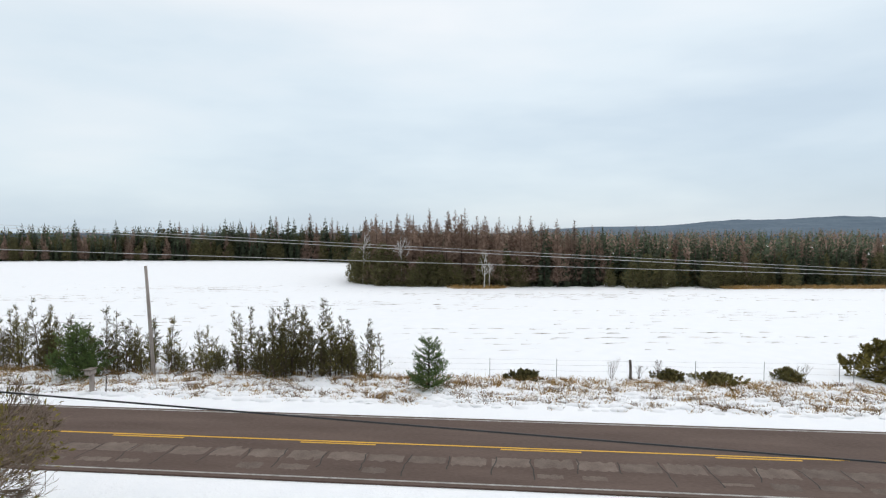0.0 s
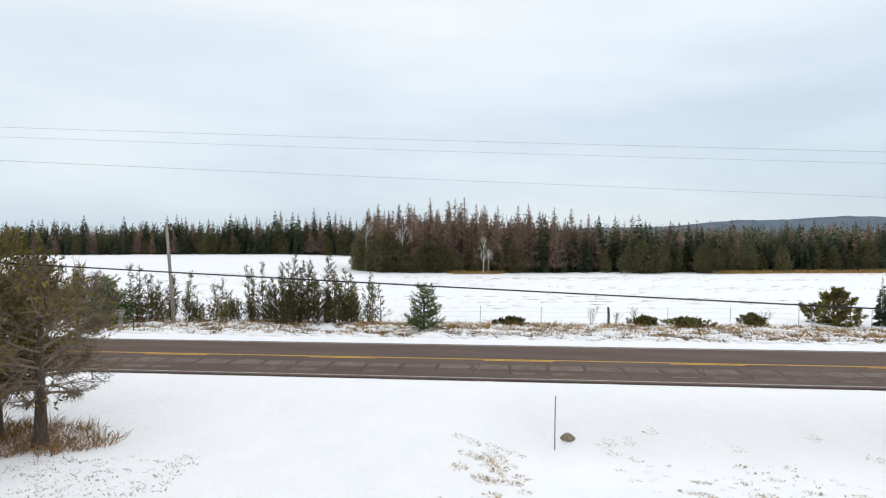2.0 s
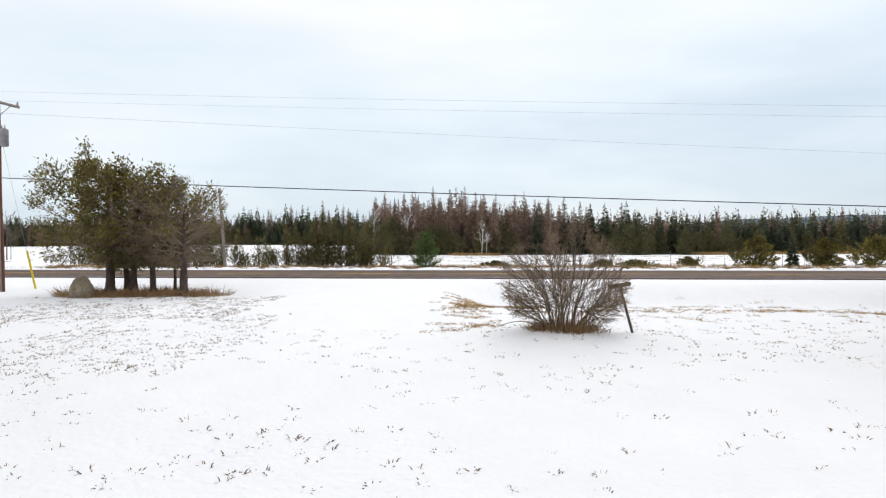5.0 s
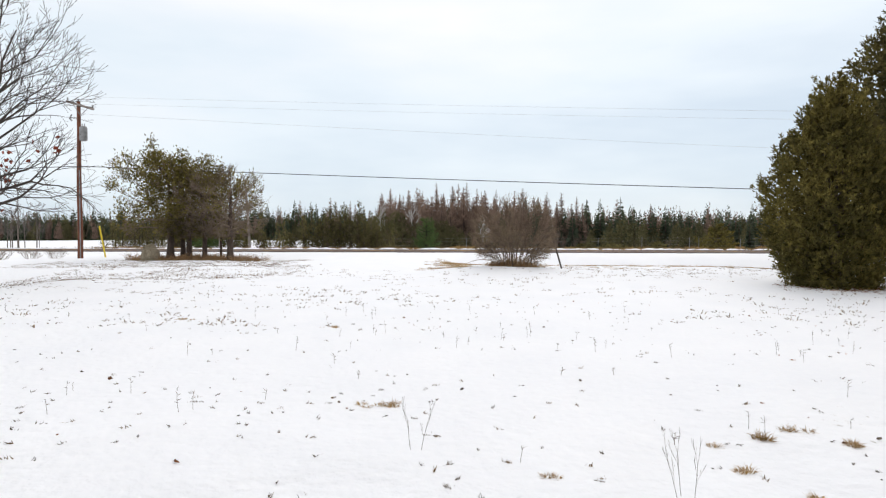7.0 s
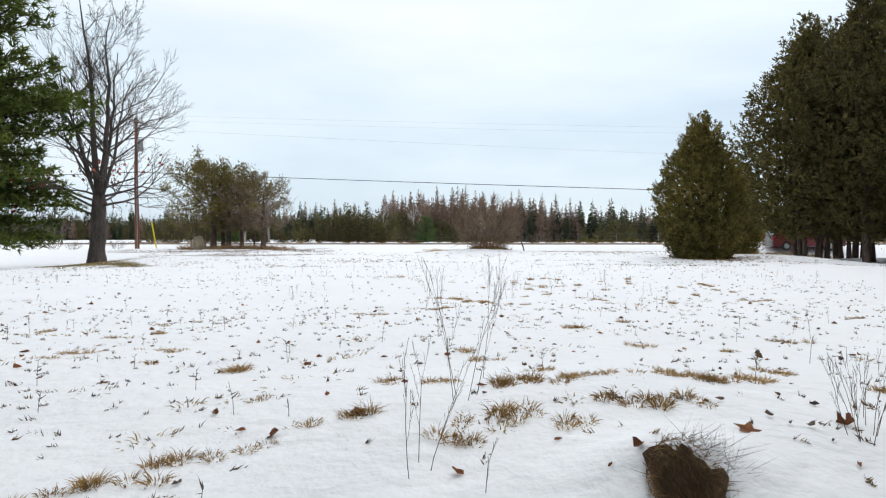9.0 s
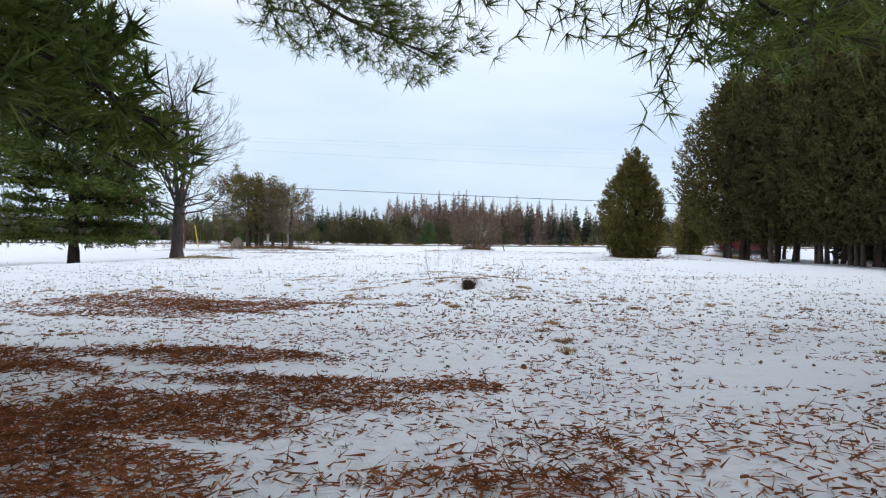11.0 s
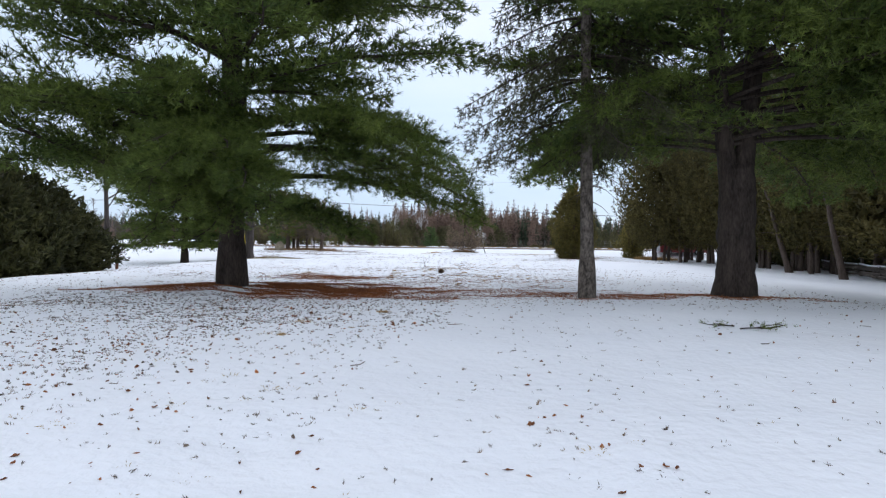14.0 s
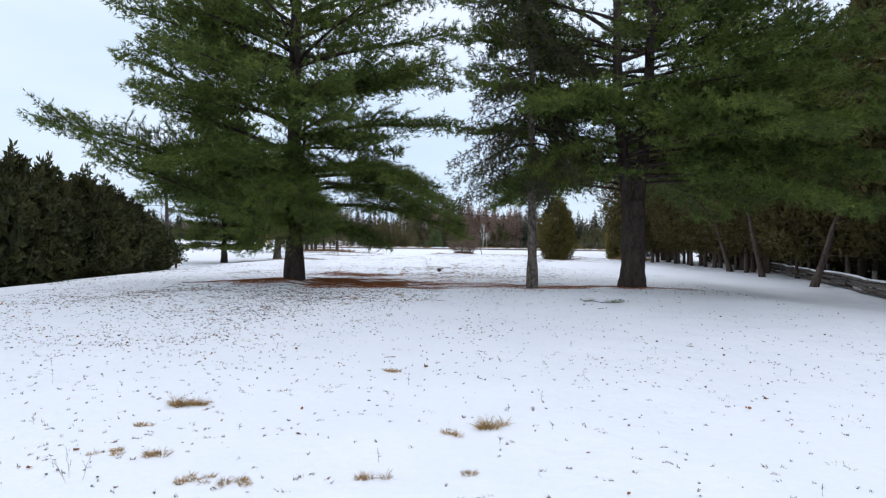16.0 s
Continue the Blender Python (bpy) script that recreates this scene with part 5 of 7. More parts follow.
# the big leafless shrub: many arching stems in a rounded fan
def fan_shrub(label, at, height, radius, stems, seed):
    rng = np.random.default_rng(seed)
    tree = thing("lilac_shrub", label, "shrub", at)
    middle, half = np.array([0, 0, height * 0.47]), np.array([radius, radius, height * 0.53])
    fuzz = Soup()
    for k in range(stems):
        az, o = k * 2.4 + rng.uniform(-0.4, 0.4), math.sqrt((k + 0.5) / stems)
        p = np.array([math.cos(az) * o * radius * 0.36, math.sin(az) * o * radius * 0.36, -0.06])
        lean = o * rng.uniform(0.7, 1.15) * 1.0
        d = unit(np.array([math.cos(az) * lean, math.sin(az) * lean, 1.0]))
        end = p + d * reach_shell(p, d, middle, half) * rng.uniform(0.82, 0.98)
        a, b, ra, rb, tips = [], [], [], [], []
        line = arching(p, unit(np.array([math.cos(az) * lean * 0.35, math.sin(az) * lean * 0.35, 1.0])), end, 9)
        line[1:-1] += np.cumsum(rng.normal(size=(7, 3)), 0) * 0.034
        filling_limb(rng, line, rng.uniform(0.012, 0.021), middle, half, a, b, ra, rb, tips, 11, 5, 0.85, 0.35)
        part("stem", wood(a, b, ra, rb, 0.0036), SHRUB_WOOD, tree)
        q = np.repeat(np.array([t[0] for t in tips]), 5, 0)
        e = np.repeat(np.array([t[1] for t in tips]), 5, 0)
        fuzz.spikes(q - e * rng.uniform(0, 0.25, (len(q), 1)), unit(e + rng.normal(size=q.shape) * 0.55 + [0, 0, 0.2]), rng.uniform(0.07, 0.24, len(q)), 0.0065, rng)
    tagged(part("twig_fuzz", fuzz, LILAC, tree), kind="stuff")
    n = 800
    az, o = rng.uniform(0, 6.3, n), radius * 0.5 * rng.uniform(size=n) ** 0.7
    p = np.stack([np.cos(az) * o, np.sin(az) * o * 0.8, np.full(n, -0.05)], 1)
    d = unit(np.stack([np.cos(az) * o * 0.35, np.sin(az) * o * 0.35, np.ones(n)], 1) + rng.normal(size=(n, 3)) * 0.13)
    tagged(part("basal_growth", Soup().spikes(p, d, rng.uniform(0.2, 0.95, n) * rng.uniform(0.5, 1, n), 0.011, rng), SHRUB_GRASS, tree, "dense russet shoots at the foot"), kind="stuff")
    low = arching(np.array([-0.5, -0.2, 0.0]), np.array([-0.6, 0, 0.8]), np.array([-1.75, -0.3, 0.12]), 8)
    part("stem", Soup().path(low, np.linspace(0.02, 0.006, 8), 5), LILAC, tree)
    return tree


fan_shrub("large leafless many-stemmed shrub on the snowy lawn", place(3.88, 1.35), 2.6, 1.52, 40, 400)

# across the road: ragged cedars of many thin leaders
def ragged_cedar(at, height, radius, stems, seed, bare=0.03):
    rng = np.random.default_rng(seed)
    tree = thing("cedar_tree", "ragged olive cedar of many thin leaders in the fence row", "tree", at, group="fence row cedars")
    crown, wide = Soup(), Soup()
    for k in range(stems):
        az, o = rng.uniform(0, 6.3), radius * math.sqrt(rng.uniform(0.0, 1.0))
        tall = height * (1.0 if k == 0 else rng.uniform(0.45, 0.95)) * (1 - 0.3 * o / radius)
        line = trunk_line(tall, (math.cos(az) * 0.05, math.sin(az) * 0.05), rng, 7, 0.05) + np.array([math.cos(az) * o, math.sin(az) * o, -0.1])
        part("stem", Soup().path(line, np.linspace(0.035, 0.006, 7), 5), CEDAR_BARK, tree)
        n = int(tall * 14)
        u = rng.beta(1.0, 1.25, n) * (0.97 - bare) + bare
        q = rng.uniform(0, 6.3, n)
        reach = (1.05 * (1 - u) + 0.06) * rng.uniform(0.4, 1.25, n) * (0.65 + 0.08 * tall)
        start = np.stack([np.interp(u, np.linspace(0, 1, 7), line[:, j]) for j in range(3)], 1)
        d = unit(np.stack([np.cos(q), np.sin(q), rng.uniform(0.3, 1.5, n)], 1))
        wide.tubes(start, start + d * reach[:, None], 0.007, 0.003, 3)
        m = 10
        f = rng.uniform(0.25, 1.05, (n, m, 1))
        p = (start[:, None] + d[:, None] * reach[:, None, None] * f).reshape(-1, 3) + rng.normal(size=(n * m, 3)) * 0.05
        dd = unit(np.repeat(d, m, 0) + rng.normal(size=(n * m, 3)) * 0.55 + [0, 0, 0.3])
        crown.spikes(p, dd, rng.uniform(0.09, 0.22, n * m), rng.uniform(0.025, 0.06, n * m), rng)
        m = int(tall * 3)
        u = rng.uniform(0.0, 0.62, m)
        p = np.stack([np.interp(u, np.linspace(0, 1, 7), line[:, j]) for j in range(3)], 1) + rng.normal(size=(m, 3)) * [0.2, 0.2, 0.05]
        crown.sprays(p, unit(rng.normal(size=(m, 3)) + [0, 0, 0.9]), rng.uniform(0.25, 0.5, m), rng.uniform(0.06, 0.15, m), rng)
    tagged(part("twig", wide, CEDAR_BARK, tree), kind="stuff")
    part("crown", crown, OLIVE_BROWN, tree)
    return tree


for i, (x, y, h, r, k) in enumerate(((-12.0, 38.2, 5.2, 1.0, 10), (-10.8, 37.7, 5.4, 1.0, 11), (-10.4, 36.4, 3.2, 0.7, 7), (-9.5, 38.0, 5.2, 1.0, 11), (-8.3, 37.8, 4.8, 1.0, 10), (-7.2, 38.1, 4.9, 0.9, 9), (-6.2, 37.9, 4.0, 0.8, 8), (-5.2, 37.6, 3.9, 0.8, 8), (-15.5, 38.2, 3.3, 0.9, 8), (-13.6, 37.9, 2.4, 0.8, 7), (-16.6, 38.4, 2.0, 0.7, 5),
                                     (-18.6, 38.9, 4.0, 1.1, 9), (-20.2, 39.1, 3.9, 1.1, 9), (-21.8, 39.2, 4.4, 1.1, 9), (-24.6, 39.6, 4.6, 1.2, 10), (-26.4, 39.9, 4.6, 1.2, 10), (-28.2, 40.2, 4.8, 1.3, 10), (-30.2, 40.4, 5.0, 1.3, 10), (-32.4, 40.6, 5.0, 1.3, 10))):
    ragged_cedar(place(x, y), h * (1.08 if x > -17 else 1.14), r * 1.3, k, 500 + i)

# ---- across the road ----
def young_pine(label, at, height, radius, seed):
    """A bushy young pine with needles to the ground."""
    rng = np.random.default_rng(seed)
    tree = thing("young_pine", label, "tree", at)
    line = trunk_line(height * 0.95, (0.0, 0.0), rng, 8, 0.02)
    bark_trunk(tree, line, flare(8, 0.06, 0.012, 1.3), PINE_BARK, 8, rng)
    crown = Soup()
    z = 0.2
    while z < height * 0.93:
        f = z / height
        for k in range(6):
            limb = Soup()
            limb_with_needles(limb, crown, along(line, z), rng.uniform(0, 6.3), radius * (1.12 - 0.85 * f) * rng.uniform(0.75, 1.1), 0.016, rng, rise=0.35, droop=0.2, tip=0.3, gap=0.13, bare=0.12, fan=0.5, each=6, needle=0.15, width=0.034, pad=50)
            part("limb", limb, PINE_BARK, tree)
        z += height * 0.10
    tufts(crown, np.repeat(line[-1][None], 12, 0) + rng.normal(size=(12, 3)) * 0.08, np.repeat([[0, 0, 1.0]], 12, 0), rng, 8, 0.16, 0.03)
    part("crown", crown, FRESH_NEEDLE, tree)
    return tree


young_pine("bushy young pine standing on the road verge", place(-1.2, 34.2), 3.0, 1.15, 601)
young_pine("round green young pine among the fence row shrubs", place(-22.5, 36.6), 3.4, 1.7, 602)
for i, (x, y, h, r, label) in enumerate(((13.1, 36.7, 0.5, 0.8, "low dark juniper on the verge"), (15.6, 35.9, 0.55, 1.2, "low dark juniper on the verge"), (20.0, 36.4, 0.7, 0.7, "low ragged juniper by the fence"), (25.6, 37.0, 2.2, 1.5, "bushy green shrub by the fence"), (30.8, 36.4, 2.1, 1.1, "pale green shrub by the fence"),
                                         (4.4, 36.8, 0.4, 0.9, "low brown-green juniper on the verge"), (35.0, 36.6, 2.4, 1.5, "bushy green shrub by the fence"))):
    cedar_tree("juniper_shrub", label, place(x, y), h, r, 0.02, 2600 if h < 1 else 6000, "round", 0.17 if h > 1 else 0.13, 620 + i, OLIVE_BROWN if h < 1 else CEDAR, 3, "shrubs along the fence", ragged=0.5, girth=0.03, core=260, plumes=90 if h > 1 else 40, reach=0.55 if h > 1 else 0.4)
wood_tree("spruce", 28.2, 36.3, 3.2)
for i, (x, y, h, r) in enumerate(((9.7, 36.9, 1.6, 0.35), (11.3, 36.8, 1.1, 0.3), (12.6, 36.9, 1.5, 0.4), (20.8, 36.5, 1.3, 0.8), (-17.2, 38.6, 2.6, 0.8), (-21.4, 38.3, 3.4, 1.0), (-26.2, 38.6, 3.6, 1.2), (-28.2, 38.9, 3.2, 1.2), (-30.2, 39.4, 3.4, 1.2), (29.6, 36.9, 2.0, 0.8))):
    bare_shrub("bare_shrub", "leafless grey-brown shrub in the fence row", place(x, y), h, r, 8, 640 + i, TWIG, 0.012, 2, "bare shrubs in the fence row")
for i, (x, y) in enumerate(((-27.2, 13.4), (-25.8, 13.8), (-24.4, 13.6), (-23.2, 14.6), (-22.0, 14.9))):
    bare_shrub("bare_shrub", "low leafless shrub by the utility pole", place(x, y), 0.85, 1.1, 26, 660 + i, CLUMP_TWIG, 0.009, 2, "shrubs by the pole")

# wire fence
fence = thing("fence", "old wire fence with thin steel posts along the field", "fence")
posts = [-30, -26, -22, -18, -14, -10, -6, -1.6, 2.4, 6.4, 14.5, 18.4, 22.6, 23.4, 27, 31, 35, 39, 43]
fence_y = lambda x: 37.4 - 0.07 * x
for x in posts:
    s = Soup().path(np.array([[x, fence_y(x), ground_at(x, fence_y(x)) - 0.2], [x + 0.02, fence_y(x), ground_at(x, fence_y(x)) + 1.15]]), [0.02, 0.018], 5)
    part("post", s, STEEL, fence)
s = Soup().path(np.array([[10.75, 36.65, ground_at(10.7, 36.6) - 0.2], [10.77, 36.66, ground_at(10.7, 36.6) + 0.6], [10.74, 36.66, ground_at(10.7, 36.6) + 1.15]]), [0.085, 0.08, 0.075], 9)
part("wooden_post", s, OLD_WOOD, fence, "dark weathered wooden post")
for h in (0.45, 0.8, 1.08):
    xs = np.linspace(-30, 43, 74)
    part("wire", Soup().path(np.stack([xs, fence_y(xs), land(xs, fence_y(xs)) + h + 0.02 * np.sin(xs * 1.6)], 1), 0.004, 3), STEEL, fence)

# roadside mailbox
box = thing("mailbox", "wooden roadside mailbox on a thick post", "mailbox", place(-19.1, 32.4), road_turn + 4)
part("post", block(0.2, 0.2, 1.15, (0, 0, 0.5), bevel=0.02), POLE_GREY, box)
bm = block(0.34, 0.62, 0.26, (-0.04, -0.06, 1.18), bevel=0.05)
part("box", bm, POLE_GREY, box)
part("roof", block(0.44, 0.72, 0.04, (-0.04, -0.06, 1.33), bevel=0.01), OLD_WOOD, box)
stake = thing("stake", "thin black marker stake beside the mailbox", "stake", place(-18.3, 32.3))
part("rod", Soup().path(np.array([[0, 0, -0.1], [0.02, 0, 0.5], [0.03, 0, 0.95]]), [0.028, 0.026, 0.024], 6), CABLE, stake)


# ---- poles and wires ----
def utility_pole(at, label, group, fittings=True):
    pole = thing("utility_pole", label, "utility pole", at, road_turn, group)
    z = np.linspace(-0.3, 9.4, 12)
    part("shaft", Soup().path(np.stack([0.02 * np.sin(z), 0 * z, z], 1), np.linspace(0.16, 0.10, 12), 12), POLE_RED, pole, smooth=True)
    part("crossarm", block(0.10, 2.3, 0.12, (0.14, 0, 9.15), bevel=0.012), POLE_GREY, pole)
    for y in (-1.05, 1.05):
        s = Soup().path(np.array([[0.14, y, 9.2], [0.14, y, 9.27], [0.14, y, 9.31], [0.14, y, 9.38]]), [0.02, 0.055, 0.03, 0.045], 8)
        part("insulator", s, STEEL, pole, "grey insulator")
    part("insulator", Soup().path(np.array([[0, 0, 9.38], [0, 0, 9.48], [0, 0, 9.55]]), [0.03, 0.05, 0.03], 8), STEEL, pole, "grey insulator")
    for sgn in (-1, 1):
        part("brace", Soup().path(np.array([[0.13, 0.0, 8.55], [0.13, 0.62 * sgn, 9.1]]), 0.018, 5), STEEL, pole)
    if fittings:
        s = Soup().path(np.array([[0, 0, 7.02], [0, 0, 7.06], [0, 0, 7.8], [0, 0, 7.86], [0, 0, 7.9]]), [0.16, 0.21, 0.21, 0.19, 0.06], 14)
        s.v[0] += np.array([0.38, -0.1, 0])
        can = part("transformer", s, STEEL, pole, "grey steel transformer can", True)
        for dx in (-0.08, 0.08):
            part("bushing", Soup().path(np.array([[0.38 + dx, -0.1, 7.86], [0.38 + dx, -0.1, 8.05]]), [0.03, 0.02], 7), STEEL, can)
        part("fuse", Soup().path(np.array([[-0.3, -0.15, 8.2], [-0.42, -0.2, 8.35], [-0.32, -0.15, 8.62]]), [0.035, 0.05, 0.03], 7), STEEL, pole)
        part("fuse_bracket", Soup().path(np.array([[0, 0, 8.4], [-0.35, -0.16, 8.42]]), 0.02, 5), STEEL, pole)
        part("conduit", Soup().path(np.array([[0.1, -0.12, -0.2], [0.1, -0.12, 5.3]]), 0.03, 6), STEEL, pole)
    return pole


POLES = "utility poles along the road"
spots = [(-20.8, 15.4), (-20.8 - 61.7, 15.4 + 5.8), (-20.8 + 94.6, 15.4 - 8.9)]
utility_pole(place(*spots[0]), "red-brown wooden utility pole with crossarm and transformer", POLES)
for q, dz in ((spots[1], 0.0), (spots[2], -3.6)):
    utility_pole(place(*q, dz), "red-brown wooden utility pole with a crossarm", POLES, False)
along_road = np.array([math.cos(radians(road_turn)), math.sin(radians(road_turn)), 0])
across = np.array([-along_road[1], along_road[0], 0])


def hang_line(name, label, z, off, sag, radius, material):
    """A line slung from pole to pole; the land falls away to the east."""
    line = thing(name, label, "power line", group="lines between the poles")
    for a, b, drop in ((spots[1], spots[0], 0.0), (spots[0], spots[2], 3.6)):
        t = np.linspace(0, 1, 40)
        p = np.array([*a, 0.0]) + (np.array([*b, 0.0]) - np.array([*a, 0.0])) * t[:, None] + across * off + along_road * 0.14
        p[:, 2] = z - drop * t - 4 * sag * t * (1 - t)
        part("span", Soup().path(p, radius, 6), material, line)


hang_line("power_line", "thin bare aluminium power line above the lawn", 9.40, -1.05, 0.4, 0.005, WIRE)
hang_line("power_line", "thin bare aluminium power line above the lawn", 9.40, 1.05, 0.4, 0.005, WIRE)
third = thing("power_line", "thin bare aluminium power line crossing the road", "power line", group="lines between the poles")
t = np.linspace(0, 1, 40)
p = np.array([-20.8, 15.4, 8.6]) + np.array([94.8, 11.9, -2.6]) * t[:, None]
p[:, 2] -= 4 * 0.3 * t * (1 - t)
part("span", Soup().path(p, 0.007, 5), WIRE, third)
utility_pole(place(74.0, 27.3, -3.2), "red-brown wooden utility pole with a crossarm", POLES, False)
hang_line("telephone_cable", "thick black telephone cable slung along the road", 5.47, -0.17, 0.32, 0.022, CABLE)

guy = thing("guy_wire", "steel guy wire with a bright yellow plastic guard", "guy wire", place(-20.15, 16.9))
top = np.array([-20.8 + 20.15, 15.4 - 16.9, 8.2])
part("wire", Soup().path(np.array([[0, 0, -0.1], top]), 0.007, 4), STEEL, guy)
part("guard", Soup().path(np.array([[0, 0, 0.02] + top * 0.0, top * 0.24]), 0.05, 8), GUARD, guy, "bright yellow plastic sleeve")

old = thing("old_pole", "leaning weathered grey wooden pole without wires", "pole", place(-18.3, 37.6))
part("shaft", Soup().path(np.array([[0, 0, -0.3], [-0.1, 0, 1.5], [-0.28, 0.02, 4.2], [-0.46, 0.03, 6.75]]), [0.13, 0.12, 0.105, 0.09], 10), POLE_GREY, old, smooth=True)

# ---- the lawn's things ----
sign = thing("sign_post", "leaning wooden post with a small crosspiece on top", "post", place(5.68, 1.55))
foot, head = np.array([0, 0, -0.15]), np.array([-0.42, -0.25, 1.2])
part("post", Soup().path(np.array([foot, foot + (head - foot) * 0.5, head]), [0.036, 0.034, 0.032], 6), OLD_WOOD, sign)
part("crosspiece", block(0.56, 0.06, 0.10, (-0.44, -0.25, 1.24), pose(0, 0, 0, 0, -9, 4), 0.008), OLD_WOOD, sign)
marker = thing("marker_stake", "thin grey marker stake standing in the ditch", "stake", place(3.7, 15.0))
part("rod", Soup().path(np.array([[0, 0, -0.2], [0.01, 0, 0.9], [0.03, 0, 1.7]]), [0.022, 0.02, 0.018], 6), STEEL, marker)


def boulder(name, label, at, size, seed):
    rng = np.random.default_rng(seed)
    bm = bmesh.new()
    bmesh.ops.create_icosphere(bm, subdivisions=4, radius=1.0)
    for v in bm.verts:
        n = 1 + 0.16 * noise.noise(v.co * 1.6 + Vector((seed, 0, 0))) + 0.05 * noise.noise(v.co * 5)
        v.co = Vector((v.co.x * size[0] * n, v.co.y * size[1] * n, max(v.co.z, -0.5) * size[2] * n))
        if v.co.z > size[2] * 0.5:
            v.co.x *= 0.86
    me = bpy.data.meshes.new(name)
    bm.to_mesh(me)
    bm.free()
    me.materials.append(ROCK)
    for f in me.polygons:
        f.use_smooth = True
    ob = new(name, me)
    ob.matrix_basis = pose(*at)
    return tagged(ob, label, "boulder")


boulder("boulder", "large tan boulder at the foot of the cedars", place(-15.0, 12.4, 0.30), (0.52, 0.42, 0.66), 3)
boulder("boulder", "small grey stone in the ditch", place(4.2, 15.6, 0.05), (0.22, 0.18, 0.16), 8)
boulder("boulder", "small grey stone on the snow", place(-9.2, -29.9, 0.02), (0.10, 0.09, 0.08), 9)
gate_post = thing("gate_post", "short red-brown wooden post at the hedge's end", "post", place(-14.75, -16.6))
part("post", block(0.14, 0.14, 1.35, (0, 0, 0.5), pose(0, 0, 0, 0, 3, 20), 0.015), POLE_RED, gate_post)

# stacked split rails under the cedars
rng = np.random.default_rng(700)
rails = thing("rail_stack", "stacked old split rails with snow on top", "rail fence")
rail_x = lambda y: 24.9 - 0.246 * (-14.0 - y)
for sec in range(8):
    y0, y1 = -11.0 - 2.9 * sec, -11.0 - 2.9 * (sec + 1)
    for lev in range(4):
        ends = []
        for y, k in ((y0 + 0.25, 1), (y1 - 0.25, -1)):
            x = rail_x(y) + 0.12 * k * (-1) ** sec + rng.normal() * 0.06
            ends.append(np.array([x, y, ground_at(x, y) + 0.10 + 0.15 * lev + rng.normal() * 0.02]))
        m = (ends[0] + ends[1]) / 2 + rng.normal(size=3) * 0.03
        rail = part("rail", Soup().path(np.array([ends[0], m, ends[1]]), rng.uniform(0.06, 0.085, 3), 6), OLD_WOOD, rails)
        if lev == 3:
            up = np.array([0, 0, 0.055])
            part("snow_cap", Soup().path(np.array([ends[0] + up, m + up, ends[1] + up]), [0.05, 0.065, 0.05], 6), ROOF_SNOW, rail, "thin cap of snow")
    x = rail_x(y0) + 0.2
    z = ground_at(x, y0)
    part("post", Soup().path(np.array([[x, y0, z - 0.2], [x + rng.normal() * 0.05, y0, z + 0.95]]), [0.09, 0.08], 8), OLD_WOOD, rails)

# green sprigs broken off the pines
def fallen_sprig(at, length, turn, seed):
    r = np.random.default_rng(seed)
    sprig = thing("fallen_branch", "green pine sprig lying broken off on the snow", "branch", at, turn, "fallen pine sprigs")
    twig, green = Soup(), Soup()
    limb_with_needles(twig, green, (-length * 0.5, 0, 0.06), 0.0, length, 0.012, r, 0.1, 0.15, 0.05, 0.07, 0.15, 0.4, needle=0.075, width=0.012, pad=40)
    part("stem", twig, PINE_BARK, sprig)
    part("needles", green, NEEDLE, sprig, "dark green needles")


fallen_sprig(place(8.8, -39.8), 0.5, 15, 710)
fallen_sprig(place(8.4, -39.65), 0.3, 160, 711)


# bare stems leaning out of the tall row
def leaning_stem(at, lean, height, seed):
    r = np.random.default_rng(seed)
    stem = thing("leaning_trunk", "bare grey-brown cedar trunk leaning beside the rails", "trunk", at, group="leaning trunks")
    line = trunk_line(height, (lean, 0.05), r, 9, 0.05)
    bark_trunk(stem, line, flare(9, 0.16, 0.06, 1.3), CEDAR_BARK, 10, r)
    for k in range(5):
        z, az = r.uniform(1.2, height * 0.9), r.uniform(0, 6.3)
        part("dead_branch", Soup().path(bend(along(line, z), az, r.uniform(0.6, 1.5), 0.2, 0.3, 0.1, 5, r), np.linspace(0.025, 0.006, 5), 5), CEDAR_BARK, stem)


leaning_stem(place(20.6, -27.4), 0.38, 4.2, 720)
leaning_stem(place(22.0, -14.5), -0.32, 4.6, 721)
leaning_stem(place(21.4, -20.5), -0.22, 4.4, 722)

# ---- parked car ----
def car_side(s, xs, zs, half, taper):
    """A body skin from a side outline, narrowed towards the top."""
    k = len(xs)
    v = []
    for sgn in (-1, 1):
        for x, z in zip(xs, zs):
            v.append((x, sgn * half * (1 - taper * max(z - 0.9, 0)), z))
    t = []
    for i in range(k):
        j = (i + 1) % k
        t += [[i, j, k + j], [i, k + j, k + i]]
    for i in range(1, k - 1):
        t += [[0, i + 1, i], [k, k + i, k + i + 1]]
    s.add(np.array(v), np.array(t))


